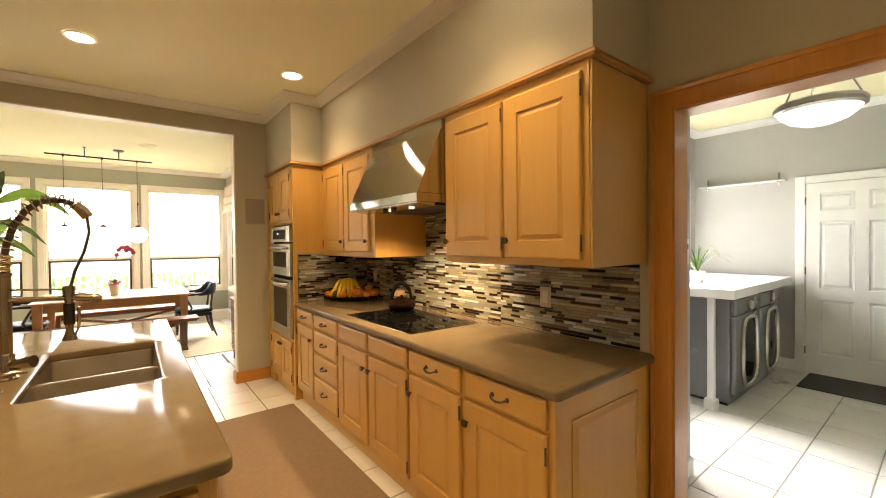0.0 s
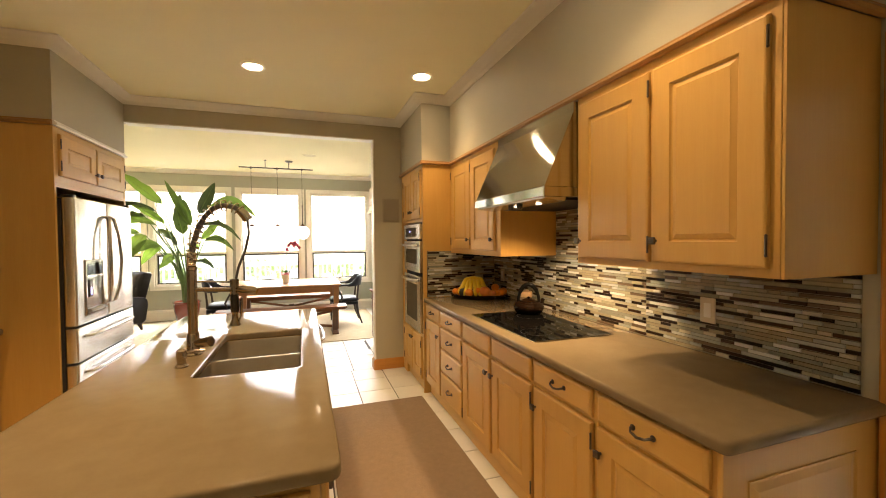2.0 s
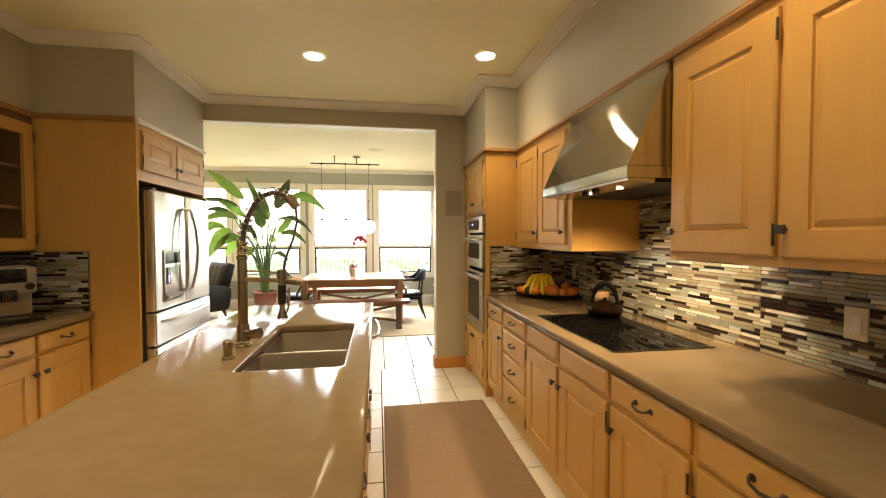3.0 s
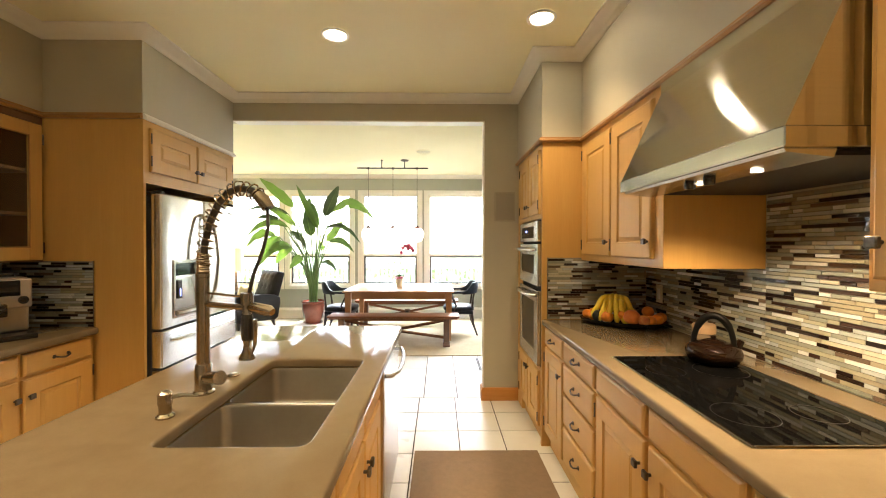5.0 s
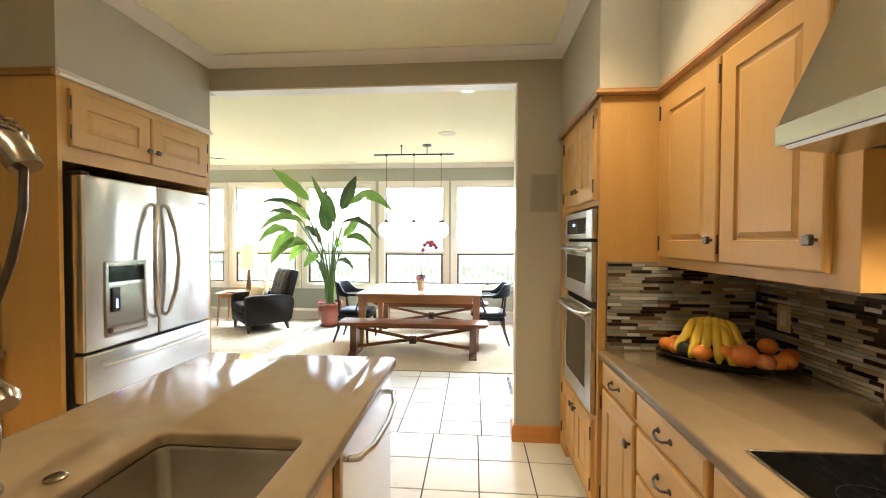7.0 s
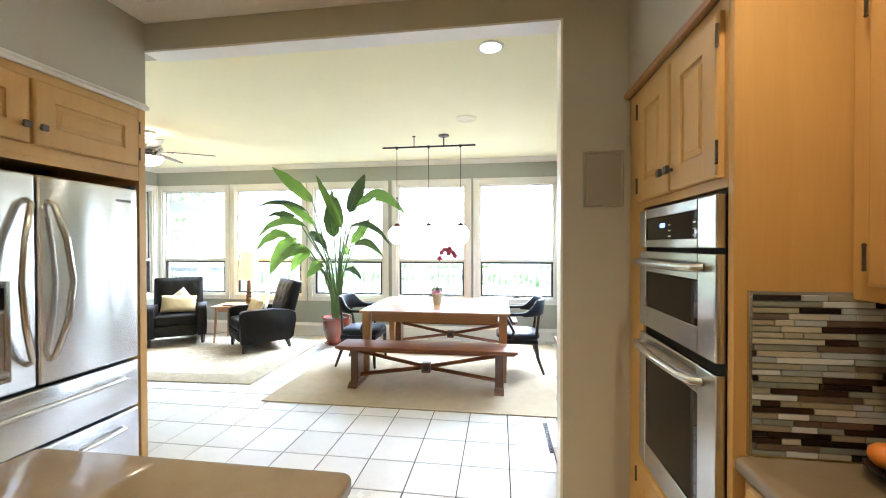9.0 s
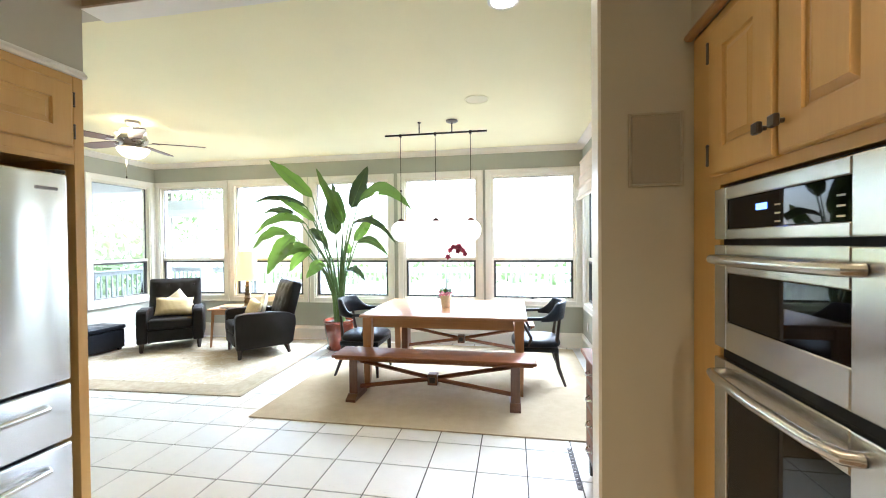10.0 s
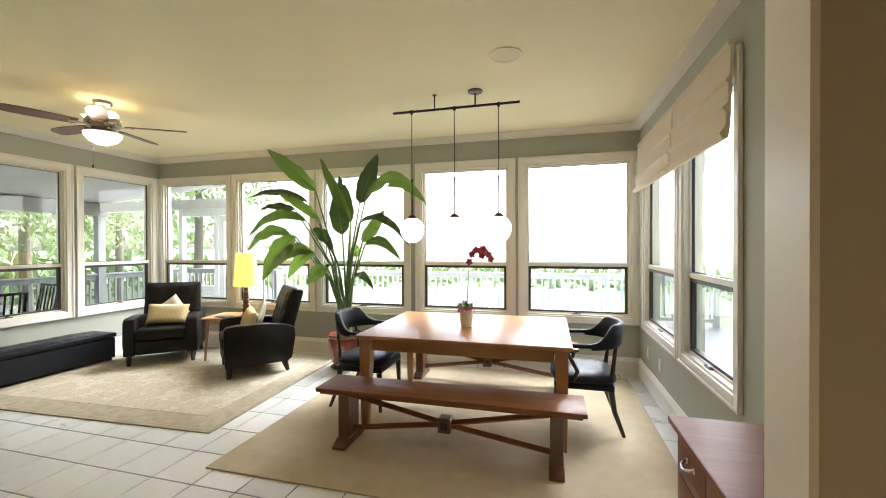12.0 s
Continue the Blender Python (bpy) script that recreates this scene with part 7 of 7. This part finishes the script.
# covered porch to the left
t = thing("porch_roof", "grey ceilinged porch roof on square posts", "porch roof", (-7.4, 8.6, 2.5), in_world=True)
part("ceiling", prism([(-9.7, 2.42), (XL - 0.16, 2.78), (XL - 0.16, 2.95), (-9.7, 2.58)], "y", 3.6, 10.9), surf("grey_porch_ceiling", (0.42, 0.42, 0.41), (0.38, 0.38, 0.37), scale=2, rough=0.7), t)
part("beam", box(-9.3, -9.1, 3.6, 10.9, 2.16, 2.44), M_POST, t)
part("end_beam", box(-9.3, XL - 0.2, 10.7, 10.9, 2.25, 2.45), M_RAIL, t)
for x, y in ((-9.2, 4.3), (-9.2, 6.6), (-9.2, 8.5), (-9.2, 10.75), (-7.3, 10.8)):
    part("post", box(x - 0.075, x + 0.075, y - 0.075, y + 0.075, DK, 2.24), M_POST, t)
# white screen wall with a door, seen through the corner window
t = thing("porch_screen_wall", "white framed porch wall with a glazed door and black latch", "porch wall", (-5.9, 10.9, DK), in_world=True)
for x0, x1, z0, z1 in ((-6.9, -6.8, DK, 2.25), (-5.98, -5.88, DK, 2.25), (-4.98, -4.88, DK, 2.25), (-6.8, -5.98, 2.1, 2.25), (-5.88, -4.98, 2.1, 2.25), (-6.8, -5.98, 0.55, 0.65)):
    part("frame_board", box(x0, x1, 10.72, 10.82, z0, z1, 0.004, 1), M_WHITE, t)
part("door", rect_ring(-5.87, -4.99, DK + 0.02, 2.09, 0.12, 10.74, 10.79), M_WHITE, t, "white glazed porch door")
part("lower_panel", box(-5.75, -5.11, 10.755, 10.775, DK + 0.14, 0.85), M_WHITE, t)
part("latch", tube([(-5.05, 10.73, 0.95), (-5.05, 10.70, 1.0), (-5.05, 10.73, 1.06)], 0.012, 6), M_BLACK, t, "black latch")
part("knee_wall", box(-6.8, -5.98, 10.74, 10.80, DK, 0.549), M_WHITE, t)
# porch table and chairs, dark
t = thing("porch_table", "round pale porch table on a dark base", "table", (-7.4, 7.6, DK))
part("top", lathe([(0.0, 0.70), (0.6, 0.70), (0.62, 0.715), (0.6, 0.73), (0.0, 0.73)], (0, 0, 0), 32), M_RAIL, t)
part("pedestal", lathe([(0.3, 0.0), (0.28, 0.03), (0.06, 0.08), (0.05, 0.69)], (0, 0, 0), 16), M_BLACKIRON, t)


def porch_chair(at, rz):
    t = thing("porch_chair", "dark slatted porch chair", "chair", at, rz, group="porch chairs")
    part("seat", box(-0.24, 0.24, -0.24, 0.24, 0.41, 0.45, 0.006, 1), M_BLACKIRON, t)
    for sx in (-0.22, 0.22):
        part("leg", box(sx - 0.02, sx + 0.02, -0.23, -0.19, 0, 0.41), M_BLACKIRON, t)
        part("back_post", tube([(sx, 0.22, 0.0), (sx, 0.22, 0.45), (sx, 0.32, 1.0)], 0.02, 6), M_BLACKIRON, t)
    for k in range(5):
        part("slat", tube([(-0.16 + 0.08 * k, 0.23, 0.45), (-0.16 + 0.08 * k, 0.315, 0.97)], 0.014, 4), M_BLACKIRON, t)
    part("top_rail", tube([(-0.24, 0.32, 0.99), (0.24, 0.32, 0.99)], 0.022, 6), M_BLACKIRON, t)
    return t


pc = porch_chair((-7.4, 8.45, DK), 0)
for x, y, r in ((-7.4, 6.75, 180), (-8.2, 7.6, 90), (-6.6, 7.6, -90), (-6.6, 9.6, -30)):
    copy_thing(pc, pose(x, y, DK, 0, 0, r))

# woods: tapered trunks, limbs and crowns of leaf clumps
M_BARK = surf("tree_bark", (0.20, 0.17, 0.135), (0.13, 0.11, 0.085), scale=6, rough=0.9, bump=0.6, bump_scale=30, stretch=(4, 4, 1))
M_FOLIAGE = surf("spring_foliage", (0.34, 0.42, 0.19), (0.26, 0.33, 0.135), scale=0.8, rough=0.7, bump_scale=6, vary=0.12)


def tree_mesh(seed, height, spread, leaves):
    rnd = random.Random(seed)
    bm = tube([(0, 0, -1.5), (0.05, 0, height * 0.3), (0.15 * rnd.uniform(-1, 1), 0.1, height * 0.65), (0.3 * rnd.uniform(-1, 1), 0, height)], [0.2, 0.15, 0.09, 0.03], 8)
    tips = []
    for k in range(11):
        a, z = rnd.random() * 6.28, height * rnd.uniform(0.28, 0.9)
        l = spread * rnd.uniform(0.5, 1.0) * (1.1 - 0.5 * z / height)
        e = Vector((math.cos(a) * l, math.sin(a) * l, z + l * rnd.uniform(0.2, 0.6)))
        tube([(0, 0, z), tuple(e * 0.5 + Vector((0, 0, z * 0.5 + 0.1))), tuple(e)], [0.06, 0.04, 0.012], 5, bm)
        tips.append(e)
    cr = bmesh.new()
    for k in range(leaves):
        e = rnd.choice(tips) * rnd.uniform(0.55, 1.05)
        c = e + Vector((rnd.gauss(0, 0.55), rnd.gauss(0, 0.55), rnd.gauss(0, 0.5)))
        q = Euler((rnd.uniform(0, 6.28), rnd.uniform(0, 6.28), rnd.uniform(0, 6.28))).to_matrix()
        s = rnd.uniform(0.05, 0.13)
        vs = [cr.verts.new(c + q @ Vector(v) * s) for v in ((-1, 0, 0), (0, -0.55, 0.1), (1.2, 0, 0), (0, 0.55, 0.1))]
        cr.faces.new(vs)
    return bm, cr


rnd = random.Random(31)
protos = []
for k in range(3):
    t = thing("tree", "leafy spring tree beyond the deck", "tree", (0, 0, 0), group="woods behind the house")
    bm, cr = tree_mesh(40 + k, 8 + k * 1.3, 3.2, 3600)
    part("trunk", bm, M_BARK, t, "", 60)
    part("crown", cr, M_FOLIAGE, t)
    protos.append(t)
spots = [(-13, 17), (-15, 11), (-16, 6), (-17.5, 14), (-19, 9), (-21, 4), (-20, 19), (-24, 12), (14, 12), (16, 7)]
for k, (x, y) in enumerate(spots):
    m = pose(x, y, 0, 0, 0, rnd.uniform(0, 360))
    if k < 3:
        protos[k].matrix_world = m
    else:
        copy_thing(protos[k % 3], m)
bm = bmesh.new()
rnd = random.Random(5)
for k in range(9000):
    a = (rnd.uniform(0.76, 1.25) if k % 2 else rnd.uniform(-0.35, 1.25)) * math.pi
    r = rnd.uniform(24, 36)
    c = Vector((-3 + r * math.cos(a), 8 + r * math.sin(a), -1.4 + rnd.random() ** 1.6 * (9 if math.cos(a) < -0.72 else 0.9)))
    q = Euler((rnd.uniform(0, 6.28), rnd.uniform(0, 6.28), rnd.uniform(0, 6.28))).to_matrix()
    s = rnd.uniform(0.2, 0.5)
    bm.faces.new([bm.verts.new(c + q @ Vector(v) * s) for v in ((-1, 0, 0), (0, -0.55, 0.1), (1.2, 0, 0), (0, 0.55, 0.1))])
whole("far_woods", bm, M_FOLIAGE, "loose belt of green undergrowth and far trees", "woods", "stuff")
for x, y, s in ((3.6, 7.6, 1), (3.4, 8.7, 2), (3.8, 6.2, 3)):
    rnd = random.Random(60 + s)
    bm = bmesh.new()
    for k in range(700):
        d = Vector((rnd.gauss(0, 1), rnd.gauss(0, 1), rnd.gauss(0, 1))).normalized() * rnd.uniform(0.45, 1.0)
        c = Vector((x + d.x * 0.7, y + d.y * 0.7, -0.9 + 0.85 * d.z + 0.3))
        q = Euler((rnd.uniform(0, 6.28), rnd.uniform(0, 6.28), rnd.uniform(0, 6.28))).to_matrix()
        bm.faces.new([bm.verts.new(c + q @ Vector(v) * 0.07) for v in ((-1, 0, 0), (0, -0.55, 0.1), (1.2, 0, 0), (0, 0.55, 0.1))])
    whole("shrub", bm, M_FOLIAGE, "leafy green shrub outside the side window", "shrub", group="shrubs")

# ---------------------------------------------------------------- pieces: mosaic backsplash and floor tiles
ROW, TH = 0.0165, 0.0147
LENGTHS = (0.045, 0.06, 0.075, 0.095, 0.12, 0.15, 0.18)
PIECES = {}


def piece_mesh(length):
    if length not in PIECES:
        bm = box(0, length, -0.006, 0.0, 0, TH, 0.0012, 1)
        me = bpy.data.meshes.new("mosaic_tile")
        bm.to_mesh(me)
        bm.free()
        me.materials.append(M_MOSAIC)
        PIECES[length] = me
    return PIECES[length]


def add_block(verts, faces, m, w, d0, d1, h):
    n = len(verts)
    for x, y, z in ((0, d1, 0), (w, d1, 0), (w, d1, h), (0, d1, h), (0.0012, d0, 0.0012), (w - 0.0012, d0, 0.0012), (w - 0.0012, d0, h - 0.0012), (0.0012, d0, h - 0.0012)):
        verts.append(tuple(m @ Vector((x, y, z))))
    for f in ((4, 5, 6, 7), (0, 1, 5, 4), (1, 2, 6, 5), (2, 3, 7, 6), (3, 0, 4, 7)):
        faces.append(tuple(n + i for i in f))


def backsplash(name, m, width, areas, label, near=None, budget=0):
    """Mosaic on a wall that faces -y in its own frame. areas: (u0, u1, z0, z1)."""
    bm = bmesh.new()
    for u0, u1, z0, z1 in areas:
        box(u0, u1, -0.002, 0.0, z0, z1, bm=bm)
    ob = part(name, bm, M_BSGROUT, None)
    ob.matrix_world = m
    tagged(ob, label, "backsplash", "", "structure")
    rnd = random.Random(name)
    verts, faces, used = [], [], 0
    for u0, u1, z0, z1 in areas:
        r = 0
        while z0 + (r + 1) * ROW <= z1 + 0.002:
            u = u0 - rnd.random() * 0.1
            while u < u1 - 0.004:
                L = rnd.choice(LENGTHS)
                a, b_ = max(u, u0), min(u + L, u1)
                z = z0 + r * ROW + 0.0009
                if b_ - a > 0.012:
                    if used < budget and near and near[0] < a and b_ < near[1] and abs(b_ - a - L) < 1e-6:
                        o2 = new("mosaic_tile", piece_mesh(L))
                        o2.parent = ob
                        o2.location = (a, -0.002, z)
                        used += 1
                    else:
                        add_block(verts, faces, Matrix.Translation((a, -0.002, z)), b_ - a - 0.0, -0.006, 0.0, TH)
                u += L + 0.0016
            r += 1
    me = bpy.data.meshes.new("mosaic_tiles")
    me.from_pydata(verts, [], faces)
    me.materials.append(M_MOSAIC_I)
    rest = new("mosaic_tiles", me)
    rest.parent = ob
    tagged(rest, kind="stuff")
    return ob


backsplash("backsplash_east", pose(XE - 0.0005, 3.783, 0, 0, 0, -90), 2.8, [(0.0, 1.045, 0.9155, 1.335), (1.045, 1.891, 0.9155, 1.663), (1.891, 2.80, 0.9155, 1.335)],
           "strip mosaic backsplash of brown, grey and cream glass", (0.0, 2.81), 300)
backsplash("backsplash_oven_side", pose(1.412, 3.7865, 0, 0, 0, 0), 0.7, [(0.0, 0.70, 0.9155, 1.352)], "strip mosaic on the oven cabinet side", (0.0, 0.70), 200)
backsplash("backsplash_fridge_side", pose(XW + 0.01, 3.5215, 0, 0, 0, 0), 0.6, [(0.0, 0.58, 0.9155, 1.335)], "strip mosaic on the refrigerator panel")
backsplash("backsplash_west", pose(XW + 0.0005, -0.04, 0, 0, 0, 90), 3.5, [(0.0, 3.54, 0.9155, 1.335)], "strip mosaic backsplash behind the coffee machine")
whole("edge_strip", box(1.405, 1.4125, 3.776, 3.7862, 0.9155, 1.354), M_STEEL, "thin metal edge strip of the mosaic", "trim", "structure")
whole("edge_strip_west", box(-1.565, -1.558, 3.512, 3.5215, 0.9155, 1.338), M_STEEL, "thin metal edge strip of the mosaic", "trim", "structure")

GAP = 0.0075
# Same grout as elsewhere, paled to carry the laundry's bright light.
whole("laundry_floor_grout", box(XE + 0.121, LX - 0.001, LY0 + 0.001, LY1 - 0.001, -0.0088, -0.0035), M_GROUT_LIT, "grout between the laundry floor tiles, brightened as if strongly lit", "floor", "structure")


def tile_mesh(w, d):
    bm = box(0, w - GAP, 0, d - GAP, -0.009, 0.0, 0.0018, 1)
    me = bpy.data.meshes.new("floor_tile")
    bm.to_mesh(me)
    bm.free()
    me.materials.append(M_TILE)
    return me


GRIDS = [(0.46, 0.33, 4.37, 0.336, lambda x, y: (XW < x < XE + 0.1 and YS < y < 4.706) or (XE < x < LX and LY0 < y < LY1)),
         (0.818, 0.3195, 5.606, 0.336, lambda x, y: XL - 0.1 < x < XR + 0.1 and 4.934 < y < YD)]
verts, faces, count = [], [], 0


def joined_tile(x, y, w, d):
    n = len(verts)
    for px, py, pz in ((0, 0, -0.009), (w, 0, -0.009), (w, d, -0.009), (0, d, -0.009), (0.002, 0.002, 0), (w - 0.002, 0.002, 0), (w - 0.002, d - 0.002, 0), (0.002, d - 0.002, 0)):
        verts.append((x + px, y + py, pz))
    for f in ((4, 5, 6, 7), (0, 1, 5, 4), (1, 2, 6, 5), (2, 3, 7, 6), (3, 0, 4, 7)):
        faces.append(tuple(n + k for k in f))


for gx, px, gy, py, inside in GRIDS:
    me = tile_mesh(px, py)
    for i in range(-19, 19):
        for j in range(-19, 14):
            x, y = gx + i * px, gy + j * py
            cx, cy = x + px / 2, y + py / 2
            if not inside(cx, cy):
                continue
            near = (0.3 < cx < 1.6 and 0 < cy < 4.8) or (-3.6 < cx < 1.3 and 4.7 < cy < 6.3) or (cx > XE and cx < 5.2 and -0.4 < cy < 1.5) or (-2.2 < cx < -1.2 and cy > 6)
            if near and count < 298:
                o2 = new("floor_tile", me)
                o2.parent = part_floor
                o2.location = (x, y, 0)
                count += 1
            else:
                joined_tile(x, y, px - GAP, py - GAP)
for i in range(-20, 4):
    joined_tile(0.818 + i * 0.3195, 4.706, 0.3195 - GAP, 0.228 - GAP)
me = bpy.data.meshes.new("floor_tiles")
me.from_pydata(verts, [], faces)
me.materials.append(M_TILE)
rest = new("floor_tiles", me)
rest.parent = part_floor
tagged(rest, kind="stuff")
